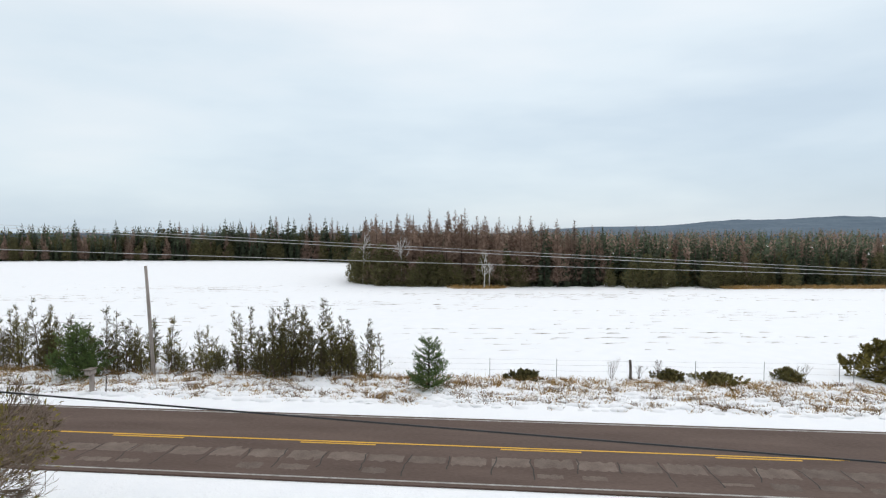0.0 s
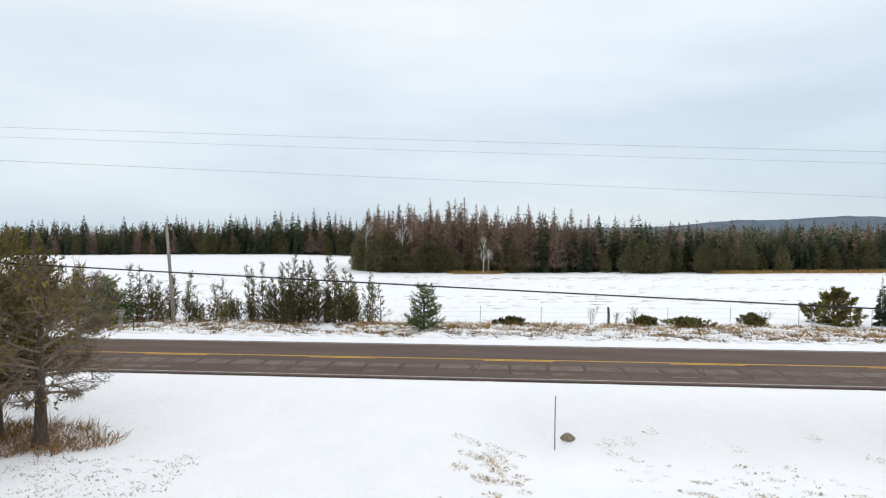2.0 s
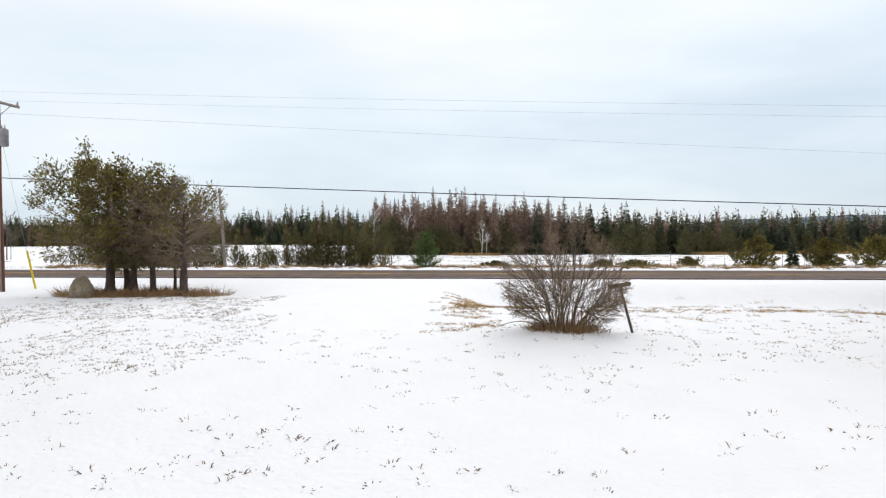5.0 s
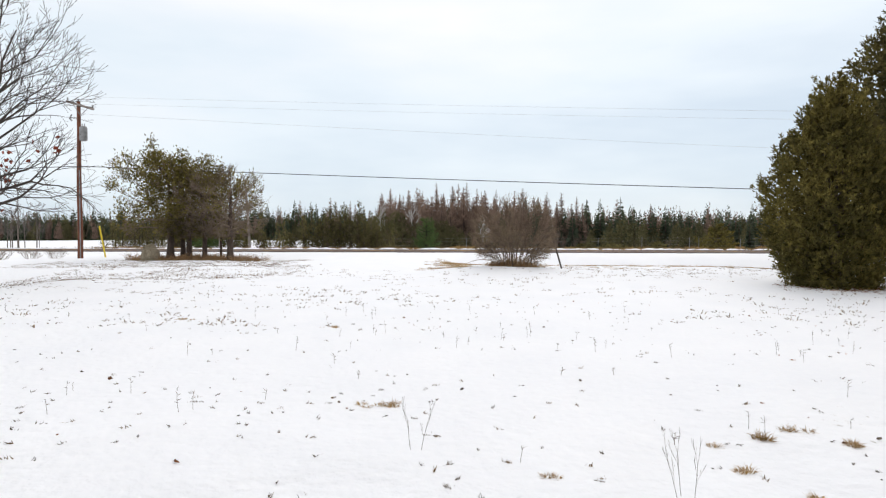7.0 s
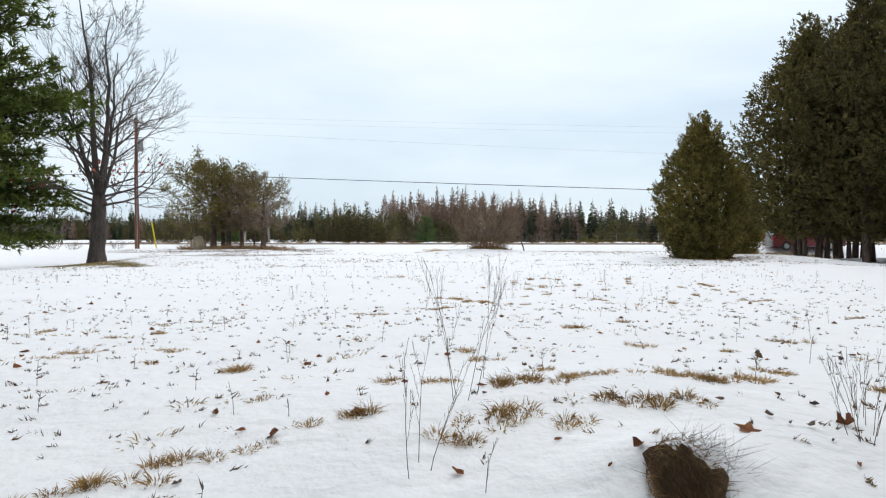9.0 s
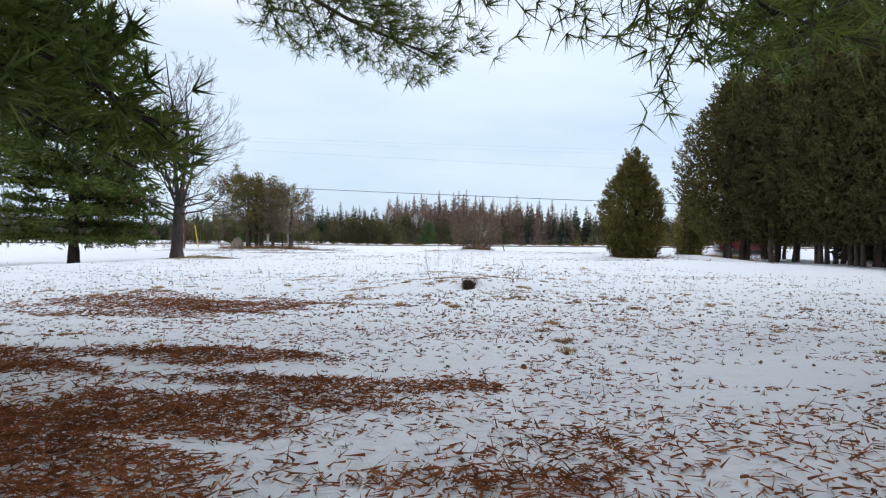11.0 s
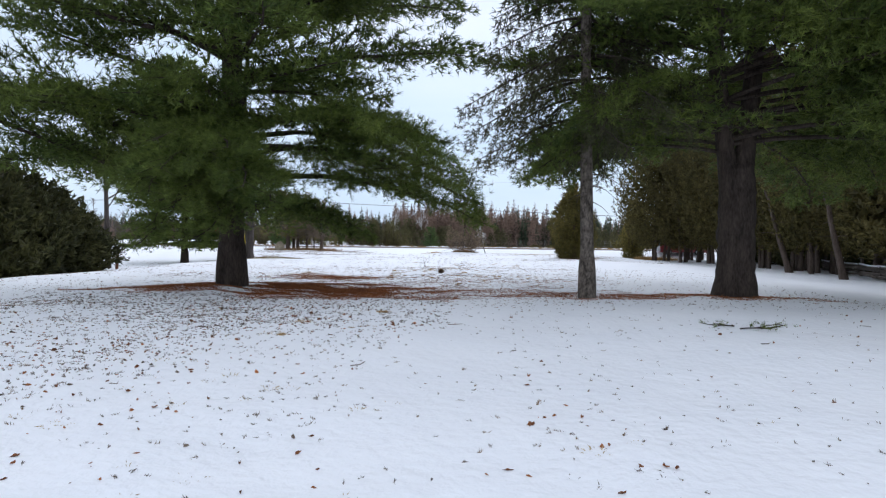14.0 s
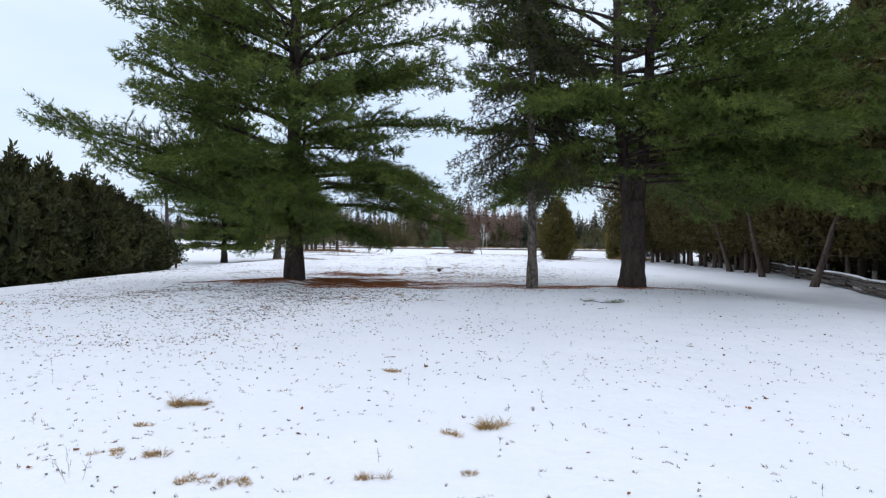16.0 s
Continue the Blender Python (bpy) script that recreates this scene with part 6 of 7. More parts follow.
car = thing("car", "red estate car parked by the road behind cedars", "car", place(23.7, 15.2), road_turn)
s = Soup()
car_side(s, [0, 0.05, 0.25, 3.2, 4.2, 4.55, 4.6, 4.5, 0.1], [0.35, 0.85, 0.98, 0.98, 0.88, 0.68, 0.4, 0.28, 0.28], 0.88, 0)
part("body", s, RED_PAINT, car)
s = Soup()
car_side(s, [0.12, 0.32, 0.55, 2.2, 2.6, 3.3], [0.97, 1.5, 1.6, 1.6, 1.5, 0.96], 0.84, 0.22)
cabin = part("cabin", s, RED_PAINT, car)
for sgn in (-1, 1):
    s = Soup()
    car_side(s, [0.5, 0.66, 2.2, 2.95], [1.03, 1.47, 1.47, 1.03], 0.004, 0)
    s.v[0][:, 1] += sgn * 0.775
    part("side_window", s, CAR_GLASS, cabin)
    part("tail_lamp", block(0.06, 0.16, 0.34, (0.05, sgn * 0.76, 0.84), bevel=0.015), RED_LAMP, car, "red tail lamp")
    for x in (0.85, 3.65):
        s = Soup().path(np.array([[x, sgn * 0.72, 0.31], [x, sgn * 0.74, 0.31], [x, sgn * 0.9, 0.31], [x, sgn * 0.92, 0.31]]), [0.26, 0.32, 0.32, 0.28], 18)
        wheel = part("wheel", s, RUBBER, car)
        part("rim", Soup().path(np.array([[x, sgn * 0.88, 0.31], [x, sgn * 0.93, 0.31]]), [0.2, 0.17], 14), STEEL, wheel)
part("rear_window", block(0.03, 1.34, 0.46, (0.185, 0, 1.26), pose(0, 0, 0, 0, 20, 0), 0.01), CAR_GLASS, car)
part("liftgate", block(0.05, 1.36, 0.42, (0.03, 0, 0.74), pose(0, 0, 0, 0, 3, 0), 0.02), STEEL, car, "grey salt-dusted tailgate")
part("bumper", block(0.16, 1.7, 0.2, (0.0, 0, 0.44), bevel=0.04), STEEL, car)

# ---- the house beyond the field ----
house = thing("house", "small brown house with a snowy roof beyond the field", "house", place(116, 158), 8)
part("wall", block(9, 7, 2.8, (0, 0, 1.4), bevel=0.02), BROWN_WALL, house)
s = Soup().add([(-4.9, -3.9, 2.75), (4.9, -3.9, 2.75), (4.9, 3.9, 2.75), (-4.9, 3.9, 2.75), (-4.9, 0, 4.9), (4.9, 0, 4.9)], [[0, 1, 5], [0, 5, 4], [2, 3, 4], [2, 4, 5], [1, 2, 5], [3, 0, 4], [0, 2, 1], [0, 3, 2]])
part("roof", s, ROOF_SNOW, house)
for x in (-2.8, 0.2, 2.8):
    w = part("window", block(1.1, 0.06, 1.1, (x, -3.52, 1.6), bevel=0.01), EDGE_WHITE, house)
    part("pane", block(0.9, 0.06, 0.9, (x, -3.54, 1.6), bevel=0.0), CAR_GLASS, w)


# ---- dead grass, weeds and leaves ----
def on_land(x, y, dz=0.0):
    return np.stack([x, y, land(x, y) + dz], 1)


def blades(s, x, y, n, height, lean, rng, width=0.012, radius=0.08):
    """Tufts of dead grass: n blades at each place."""
    k = len(x)
    h = np.repeat(np.broadcast_to(height, k), n) * rng.uniform(0.45, 1.2, k * n)
    az, r = rng.uniform(0, 6.3, k * n), np.repeat(np.broadcast_to(radius, k), n) * np.sqrt(rng.uniform(size=k * n))
    px, py = np.repeat(x, n) + np.cos(az) * r, np.repeat(y, n) + np.sin(az) * r
    p = on_land(px, py, -0.01)
    l = lean * rng.uniform(0.2, 1.6, k * n)
    d = unit(np.stack([np.cos(az) * l, np.sin(az) * l, np.ones(k * n)], 1) + rng.normal(size=(k * n, 3)) * 0.2)
    mid = p + d * (h * 0.55)[:, None]
    d2 = unit(d + np.stack([np.cos(az) * l, np.sin(az) * l, -0.5 * np.ones(k * n)], 1) * 0.8)
    side = unit(np.cross(d, rng.normal(size=(k * n, 3)))) * width * 0.5
    v = np.stack([p - side, p + side, mid - side * 0.8, mid + side * 0.8, mid + d2 * (h * 0.5)[:, None]], 1)
    t = np.array([[0, 1, 3], [0, 3, 2], [2, 3, 4]])[None] + (np.arange(k * n) * 5)[:, None, None]
    return s.add(v, t)


def stuff(name, s, material, label, category):
    return tagged(new(name, s.mesh(name, material)), label, category, kind="stuff")


rng = np.random.default_rng(800)
# far verge
n = 3800
x = rng.uniform(-34, 46, n)
c = 5.6 + 7.2 * rng.beta(1.6, 1.0, n)
keep = (waves(x, c * 2.2, 0.7, 21) + 0.6 * rng.normal(size=n) + 0.12 * (c - 9)) > -0.25
x, c = x[keep], c[keep]
y = ROAD_Y + ROAD_SLOPE * x + c
s = blades(Soup(), x, y, 10, 0.18 + 0.035 * (c - 5.6) * rng.uniform(0.4, 1.5, len(x)), 0.7, rng, 0.022, 0.2)
stuff("verge_grass", s, STRAW, "straw-coloured dead grass on the road verge", "grass")
n = 3800
x = rng.uniform(-34, 46, n)
c = rng.uniform(6.2, 13.2, n)
keep = waves(x, c * 2, 0.9, 23) + 0.4 * rng.normal(size=n) > 0.1
x, c = x[keep], c[keep]
y = ROAD_Y + ROAD_SLOPE * x + c
s = blades(Soup(), x, y, 12, 0.32, 0.8, rng, 0.024, 0.22)
stuff("verge_weeds", s, BROWN_GRASS, "brown dead weeds on the road verge", "weeds")

# snow lying in lumps on the verge
n = 1500
x = rng.uniform(-34, 46, n)
y = ROAD_Y + ROAD_SLOPE * x + rng.uniform(5.8, 12.5, n)
ring = np.arange(7) * 2 * math.pi / 7
size = rng.uniform(0.12, 0.42, (n, 1))
rims = []
for f, h in ((1.0, -0.06), (0.8, 0.45), (0.35, 0.72)):
    rr = size * f * rng.uniform(0.75, 1.2, (n, 7))
    rims.append(np.stack([x[:, None] + np.cos(ring) * rr * 1.3, y[:, None] + np.sin(ring) * rr, (land(x, y)[:, None] + size * h * 0.42 * rng.uniform(0.8, 1.2, (n, 7)))], 2))
v = np.concatenate(rims + [np.stack([x, y, land(x, y) + size[:, 0] * 0.33], 1)[:, None]], 1)
i = np.arange(7)
j = (i + 1) % 7
t = np.concatenate([np.stack(q, 1) for a in (0, 7) for q in ((i + a, j + a, j + a + 7), (i + a, j + a + 7, i + a + 7))] + [np.stack([i + 14, j + 14, np.full(7, 21)], 1)])
lumps = Soup().add(v, t[None] + (np.arange(n) * 22)[:, None, None])
tagged(new("snow_lumps", lumps.mesh("snow_lumps", ROOF_SNOW, True)), "uneven lumps of snow caught in verge grass", "snow", kind="stuff")

# stubble rows in the field
n = 11000
x = rng.uniform(-110, 90, n)
y = 46 + np.round(rng.uniform(0, 1, n) ** 0.8 * 26) * 2.9 + rng.normal(size=n) * 0.25 + 0.05 * x
keep = waves(x, y * 3, 0.05, 27) + rng.normal(size=n) * 0.5 > 0.75
x, y = x[keep], y[keep]
s = Soup().spikes(on_land(x, y, 0.02), unit(np.stack([np.ones(len(x)), rng.normal(size=len(x)) * 0.1, rng.uniform(0, 0.04, len(x))], 1)), rng.uniform(0.3, 1.6, len(x)), rng.uniform(0.02, 0.05, len(x)), rng)
stuff("field_stubble", s, BROWN_GRASS, "faint rows of stubble showing through field snow", "stubble")

# edge of the far wood
n = 900
x = rng.uniform(0, 90, n)
y = 115.5 + 0.035 * x + rng.uniform(-2.4, 1.0, n)
keep = waves(x, y, 0.12, 31) > -0.1
s = blades(Soup(), x[keep], y[keep], 9, 0.75, 0.5, rng, 0.12, 0.8)
stuff("marsh_grass", s, STRAW, "tall straw-coloured grass at the wood's edge", "grass")

# brown mat under the road cedars, and under the shrub
n = 420
a, r = rng.uniform(0, 6.3, n), np.sqrt(rng.uniform(size=n))
x, y = -13.0 + np.cos(a) * r * 3.9, 13.7 + np.sin(a) * r * 1.7
s = blades(Soup(), x, y, 12, rng.uniform(0.15, 0.6, n), 0.7, rng, 0.020, 0.25)
stuff("cedar_undergrowth", s, SHRUB_GRASS, "brown dead grass under the road cedars", "grass")
n = 120
a, r = rng.uniform(0, 6.3, n), np.sqrt(rng.uniform(size=n))
x, y = 3.9 + np.cos(a) * r * 0.95, 1.4 + np.sin(a) * r * 0.7
s = blades(Soup(), x, y, 16, rng.uniform(0.12, 0.32, n), 0.7, rng, 0.010, 0.2)
stuff("shrub_grass", s, SHRUB_GRASS, "brown dead grass round the shrub's foot", "grass")

n = 150
s = blades(Soup(), rng.normal(21.4, 0.9, n), rng.normal(8.2, 0.6, n), 14, 0.42, 0.5, rng, 0.02, 0.2)
stuff("bank_grass", s, STRAW, "tall straw-coloured grass by the end of the row", "grass")
# grass along the ditch and the culvert
x = np.concatenate([rng.normal(1.6, 0.5, 110), rng.uniform(1.2, 4.5, 80), rng.uniform(4, 22, 120), rng.uniform(5, 16, 60)])
y = np.concatenate([rng.uniform(2.0, 14.5, 110), rng.normal(8.9, 0.35, 80), rng.normal(7.4, 0.25, 120), rng.uniform(3, 16, 60)])
s = blades(Soup(), x, y, 30, 0.10, 1.5, rng, 0.016, 0.2)
stuff("ditch_grass", s, STRAW, "flattened straw-coloured grass along the ditch", "grass")

# thin turf by the maple and the drive
n = 5200
a, b = rng.uniform(size=n), rng.uniform(size=n)
x = (-15.5 + 8.0 * a) * (1 - b) + (-9.5 + 3.5 * a) * b
y = (-4.5 - 8.3 * a) * (1 - b) + (-6.5 - 5.0 * a) * b
keep = waves(x, y, 0.9, 37) + 1.2 * (a - 0.35) + rng.normal(size=n) * 0.4 > 0.1
x, y = x[keep], y[keep]
s = blades(Soup(), x, y, 9, 0.045, 1.8, rng, 0.02, 0.2)
stuff("bare_turf", s, TURF, "thin brown turf showing through by the maple", "grass")


def lawn_spots(n, boxes, seed):
    """Scattered places on the lawn, thicker in drifts."""
    r = np.random.default_rng(seed)
    out = []
    for x0, x1, y0, y1, share in boxes:
        k = int(n * share)
        x, y = r.uniform(x0, x1, k * 3), r.uniform(y0, y1, k * 3)
        w = waves(x, y, 0.8, seed) + 0.8 * waves(x, y, 0.25, seed + 1) + r.normal(size=3 * k) * 0.5
        i = np.argsort(-w)[: 2 * k]
        i = r.permutation(i)[:k]
        out.append(np.stack([x[i], y[i]], 1))
    return np.concatenate(out)


def curled(q, lo, hi, curl, r):
    """Curled scraps of leaf at the places q: a bent rim round a low middle."""
    k = len(q)
    ang = np.linspace(0, 2 * math.pi, 8)[:7] + r.uniform(0, 6.3, (k, 1))
    size = r.uniform(lo, hi, (k, 1)) * r.uniform(0.7, 1.15, (k, 7))
    turn = r.uniform(0, 6.3, k)
    px, py = np.cos(ang) * size, np.sin(ang) * size * r.uniform(0.12, 0.55, (k, 1))
    c, d = np.cos(turn)[:, None], np.sin(turn)[:, None]
    rim = np.stack([px * c - py * d, px * d + py * c, np.abs(py) * curl * r.uniform(0.2, 1.6, (k, 7)) + 0.002], 2)
    v = np.concatenate([rim, np.zeros((k, 1, 3))], 1) + on_land(q[:, 0], q[:, 1], 0.003)[:, None]
    i = np.arange(7)
    return Soup().add(v, np.stack([i, (i + 1) % 7, np.full(7, 7)], 1)[None] + (np.arange(k) * 8)[:, None, None])


def flecks(q, n, spread_out, length, width, r):
    """Small ragged marks where flattened grass shows through: n bits at each place, combed one way."""
    k = len(q)
    turn = np.repeat(r.uniform(0, 6.3, k), n)
    big = np.repeat(r.uniform(0.4, 1.5, k), n)
    a, b = r.normal(size=k * n) * spread_out * big, r.normal(size=k * n) * spread_out * 0.4 * big
    x, y = np.repeat(q[:, 0], n) + a * np.cos(turn) - b * np.sin(turn), np.repeat(q[:, 1], n) + a * np.sin(turn) + b * np.cos(turn)
    d = unit(np.stack([np.cos(turn), np.sin(turn), r.uniform(0.25, 1.6, k * n)], 1) + r.normal(size=(k * n, 3)) * [0.5, 0.5, 0.1])
    return Soup().spikes(on_land(x, y, 0.0), d, length * r.uniform(0.5, 1.4, k * n), width * r.uniform(0.6, 1.4, k * n), r)


# how thickly the lawn is strewn, patch by patch: x and y from, to, and how many a square metre
STREWN = ((-8, 10, -21, -15.5, 6.0), (-8, 10, -15.5, -8, 2.0), (-6, 9, -26.5, -21, 15.0), (-6, 9, -29.5, -26.5, 42.0), (-6, 9, -31.5, -29.5, 16.0), (-12, -6, -31.5, -20, 6.0), (9, 14, -31.5, -20, 5.0), (-10, 14, -37, -31.5, 12.0), (-8, 1, -47, -37, 24.0), (0, 3.5, -47, -37, 17.0), (2.5, 6, -46, -37, 5.0), (5, 14, -48, -37, 3.5), (-12, 16, -58, -47, 5.0), (-9, 3, -53, -46, 5.0), (-22, -8, -30, -5, 4.0))


def strewn(share, seed):
    return np.concatenate([lawn_spots(int(share * n * (x1 - x0) * (y1 - y0)), [(x0, x1, y0, y1, 1.0)], seed + i) for i, (x0, x1, y0, y1, n) in enumerate(STREWN)])


stuff("leaf_litter", curled(strewn(0.28, 410), 0.007, 0.024, 1.8, rng), WEED, "small dark bits of leaf and bark on snow", "litter")
stuff("broken_leaves", curled(strewn(0.20, 430), 0.010, 0.030, 1.8, rng), LEAF, "broken brown leaves scattered on the snow", "litter")
stuff("flattened_grass", flecks(strewn(0.75, 420), 9, 0.014, 0.022, 0.006, rng), WEED, "flattened brown grass showing through thin snow", "grass")
stuff("tawny_grass", flecks(strewn(0.35, 440), 10, 0.016, 0.026, 0.006, rng), BROWN_GRASS, "tawny grass showing through thin snow", "grass")
stuff("curled_leaves", curled(lawn_spots(700, [(-6, 2.2, -44.5, -36.5, 0.75), (2.2, 4.5, -42, -37, 0.1), (-4, 6, -30, -27, 0.15)], 58), 0.014, 0.034, 1.6, rng), LEAF, "curled red-brown leaves lying on the snow", "litter")
near_yard = [(-5, 2.6, -40, -35.8, 0.8), (2.6, 4.2, -39.5, -36.4, 0.08), (-6, 1.5, -44, -40, 0.2)]
stuff("dark_leaves", curled(lawn_spots(950, near_yard, 59), 0.010, 0.030, 1.7, rng), WEED, "dark brown curled leaves lying on the snow", "litter")
stuff("matted_grass", flecks(lawn_spots(1200, near_yard, 63), 16, 0.030, 0.026, 0.007, rng), WEED, "matted brown grass showing through thin snow", "grass")
q = strewn(0.3, 450)
s = blades(Soup(), q[:, 0], q[:, 1], 3, rng.uniform(0.02, 0.05, len(q)), 0.9, rng, 0.006, 0.04)
stuff("grass_tips", s, WEED, "dead grass tips poking through thin snow", "grass")
q = lawn_spots(560, [(-8, 10, -31, -20, 0.65), (-9, 14, -57, -44, 0.15), (-6, 3, -46.5, -38, 0.2)], 49)
s = blades(Soup(), q[:, 0], q[:, 1], 20, rng.uniform(0.025, 0.055, len(q)), 1.5, rng, 0.007, rng.uniform(0.04, 0.12, len(q)))
stuff("lawn_grass", s, PALE_STRAW, "straw-coloured flattened grass showing through the snow", "grass")
# coarser tips on the lawn towards the road, seen from higher up
q = np.concatenate([lawn_spots(2600, [(-18, -6, 5, 12.5, 0.5), (-14, -4, -3, 6, 0.3), (5, 22, -1, 14, 0.2)], 47), lawn_spots(1100, [(-14, 18, -12, 3, 1.0)], 48)])
s = blades(Soup(), q[:, 0], q[:, 1], 7, rng.uniform(0.03, 0.09, len(q)), 1.2, rng, 0.016, 0.10)
stuff("brown_grass_tips", s, BROWN_GRASS, "brown grass tips showing through the thin snow", "grass")

# stalks of dead wild flowers
s = Soup()
q = lawn_spots(420, [(-6, 10, -27, -10, 0.75), (-6, 12, -57, -46, 0.25)], 53)
for x, y in q:
    h = rng.uniform(0.05, 0.17)
    p = np.array([x, y, ground_at(x, y)])
    tip = p + np.array([rng.normal() * 0.12 * h, rng.normal() * 0.12 * h, h])
    m = (p + tip) / 2 + rng.normal(size=3) * 0.02 * h
    s.path(np.array([p - [0, 0, 0.03], m, tip]), [0.0018, 0.0014, 0.001], 3)
    k = rng.integers(3, 9)
    f = rng.uniform(0.4, 1.0, k)[:, None]
    s.spikes(p + (tip - p) * f, unit(rng.normal(size=(k, 3)) * [1, 1, 0.3] + [0, 0, 0.6]), rng.uniform(0.015, 0.05, k), 0.006, rng)
stuff("weed_stalks", s, WEED, "thin dead weed stalks standing in the snow", "weeds")


def tall_weed(at, height, stems, seed):
    r = np.random.default_rng(seed)
    plant = thing("tall_weed", "tall dry branching weed stalk in the snow", "weed", at, group="tall dead weeds")
    for k in range(stems):
        a, b, ra, rb = [], [], [], []
        az = r.uniform(0, 6.3)
        fork(a, b, ra, rb, (math.cos(az) * 0.05, math.sin(az) * 0.05, -0.03), unit(np.array([math.cos(az) * 0.3, math.sin(az) * 0.3, 1])), height * 0.6, 0.0017, 2, r, 16, 0.45, 0.1, (1, 1), None, 4, 0.06)
        part("stalk", wood(a, b, ra, rb, 0.0007), WEED, plant)


for i, (x, y, h, k) in enumerate(((2.78, -25.47, 0.70, 4), (2.62, -26.10, 0.50, 3), (2.83, -26.32, 0.2, 1), (4.15, -25.96, 0.34, 7), (4.27, -25.78, 0.3, 6), (3.00, -22.40, 0.5, 3), (2.30, -21.40, 0.5, 2), (3.40, -19.40, 0.45, 3), (3.20, -17.60, 0.4, 3), (1.80, -17.00, 0.4, 2), (4.20, -18.00, 0.35, 3), (5.00, -18.40, 0.35, 3), (2.50, -52.20, 0.25, 3))):
    tall_weed(place(x, y, 0.04), h, k, 900 + i)

# tufts of straw-coloured grass standing out of the snow: place and width
more = np.random.default_rng(990)
clumps = [(2.00, -25.87, 0.05), (2.70, -25.13, 0.09), (3.35, -25.21, 0.11), (3.53, -25.66, 0.12), (3.42, -25.68, 0.1), (2.91, -25.74, 0.1), (2.99, -25.69, 0.08), (3.15, -25.81, 0.07), (4.09, -25.23, 0.1), (3.69, -25.21, 0.09), (3.82, -25.27, 0.09), (1.61, -26.10, 0.09), (1.73, -25.96, 0.09), (1.86, -25.91, 0.07), (2.75, -25.91, 0.08),
          (1.46, -26.18, 0.06), (1.76, -26.30, 0.05), (2.34, -25.61, 0.06), (2.17, -25.66, 0.05), (2.43, -21.30, 0.13), (2.60, -21.20, 0.1), (5.11, -23.57, 0.08), (3.87, -25.34, 0.06), (3.07, -25.25, 0.12), (0.22, -12.00, 0.1), (1.50, -16.00, 0.12), (-2.30, -11.10, 0.1), (2.37, -19.60, 0.1), (2.60, -19.70, 0.12),
          (2.4, -50.33, 0.11, 0.13), (2.52, -50.3, 0.08, 0.10), (4.23, -48.61, 0.08, 0.07), (5.5, -50.8, 0.09, 0.13), (5.1, -51.0, 0.07, 0.07), (2.5, -51.7, 0.08, 0.06), (2.85, -51.7, 0.06, 0.08), (3.36, -52.2, 0.09, 0.05), (3.7, -52.3, 0.10, 0.05), (4.6, -52.1, 0.06, 0.07), (2.3, -51.0, 0.06, 0.05), (5.3, -52.0, 0.05, 0.05), (1.90, -39.70, 0.07), (3.00, -40.10, 0.08), (2.80, -40.15, 0.05), (3.00, -38.30, 0.1), (2.00, -41.00, 0.06)]
clumps += [(more.uniform(-4, 7), more.uniform(-26.6, -21.5), more.uniform(0.03, 0.09)) for k in range(40)] + [(more.uniform(2.5, 7), more.uniform(-20.5, -16.5), more.uniform(0.02, 0.05)) for k in range(46)] + [(more.uniform(-2, 7), more.uniform(-28.6, -26.6), more.uniform(0.02, 0.045)) for k in range(60)] + [(more.uniform(-5, 8), more.uniform(-32, -26.6), more.uniform(0.03, 0.08)) for k in range(60)]
s = Soup()
for x, y, w, *tall in clumps:
    k = max(3, int(w * 70))
    px, py = x + more.normal(size=k) * w * 0.8, y + more.normal(size=k) * w * 0.4
    blades(s, px, py, 54, (tall[0] if tall else more.uniform(0.03, 0.065)) * more.uniform(0.7, 1.2, k), 0.85, more, 0.0036, 0.03)
stuff("grass_clumps", s, STRAW, "tufts of straw-coloured grass standing out of the snow", "grass")

# mouth of a burrow in the mound, lined with grass
BX, BY = 3.41, -26.33
burrow = thing("burrow", "dark earth hole in the snow, lined with brown grass", "hole", (BX, BY, 0.0))
bm = bmesh.new()
rings = []
for f, sink in ((1.0, 0.010), (0.85, -0.004), (0.6, 0.006), (0.3, 0.012)):
    loop = []
    for k in range(28):
        a = 2 * math.pi * k / 28
        g = f * (1 + 0.16 * math.sin(a * 3 + 1) + 0.10 * math.sin(a * 5 + 2) + 0.06 * math.sin(a * 11))
        x, y = math.cos(a) * 0.098 * g, math.sin(a) * 0.108 * g
        loop.append(bm.verts.new((x, y, ground_at(BX + x, BY + y) + 0.012 + sink)))
    rings.append(loop)
for outer, inner in zip(rings, rings[1:]):
    for k in range(28):
        bm.faces.new((outer[k], outer[(k + 1) % 28], inner[(k + 1) % 28], inner[k]))
bm.faces.new(rings[-1])
part("earth", bm, EARTH, burrow, "dark bare earth")
n = 1500
az, rad = rng.uniform(0, 6.3, n), np.sqrt(rng.uniform(size=n))
x, y = np.cos(az) * rad * 0.095, np.sin(az) * rad * 0.105
p = np.stack([x, y, land(BX + x, BY + y) + 0.026], 1)
v = unit(np.stack([rng.normal(size=n) * 0.35, -0.9 + rng.normal(size=n) * 0.3, -0.35 + rng.normal(size=n) * 0.2], 1))
part("lining", Soup().spikes(p, v, rng.uniform(0.02, 0.055, n), 0.0028, rng), BROWN_GRASS, burrow, "brown matted grass")
n = 260
a = rng.uniform(-0.3, math.pi + 0.3, n)
x, y = np.cos(a) * 0.105, np.sin(a) * 0.115
p = np.stack([x, y, land(BX + x, BY + y) + 0.02], 1)
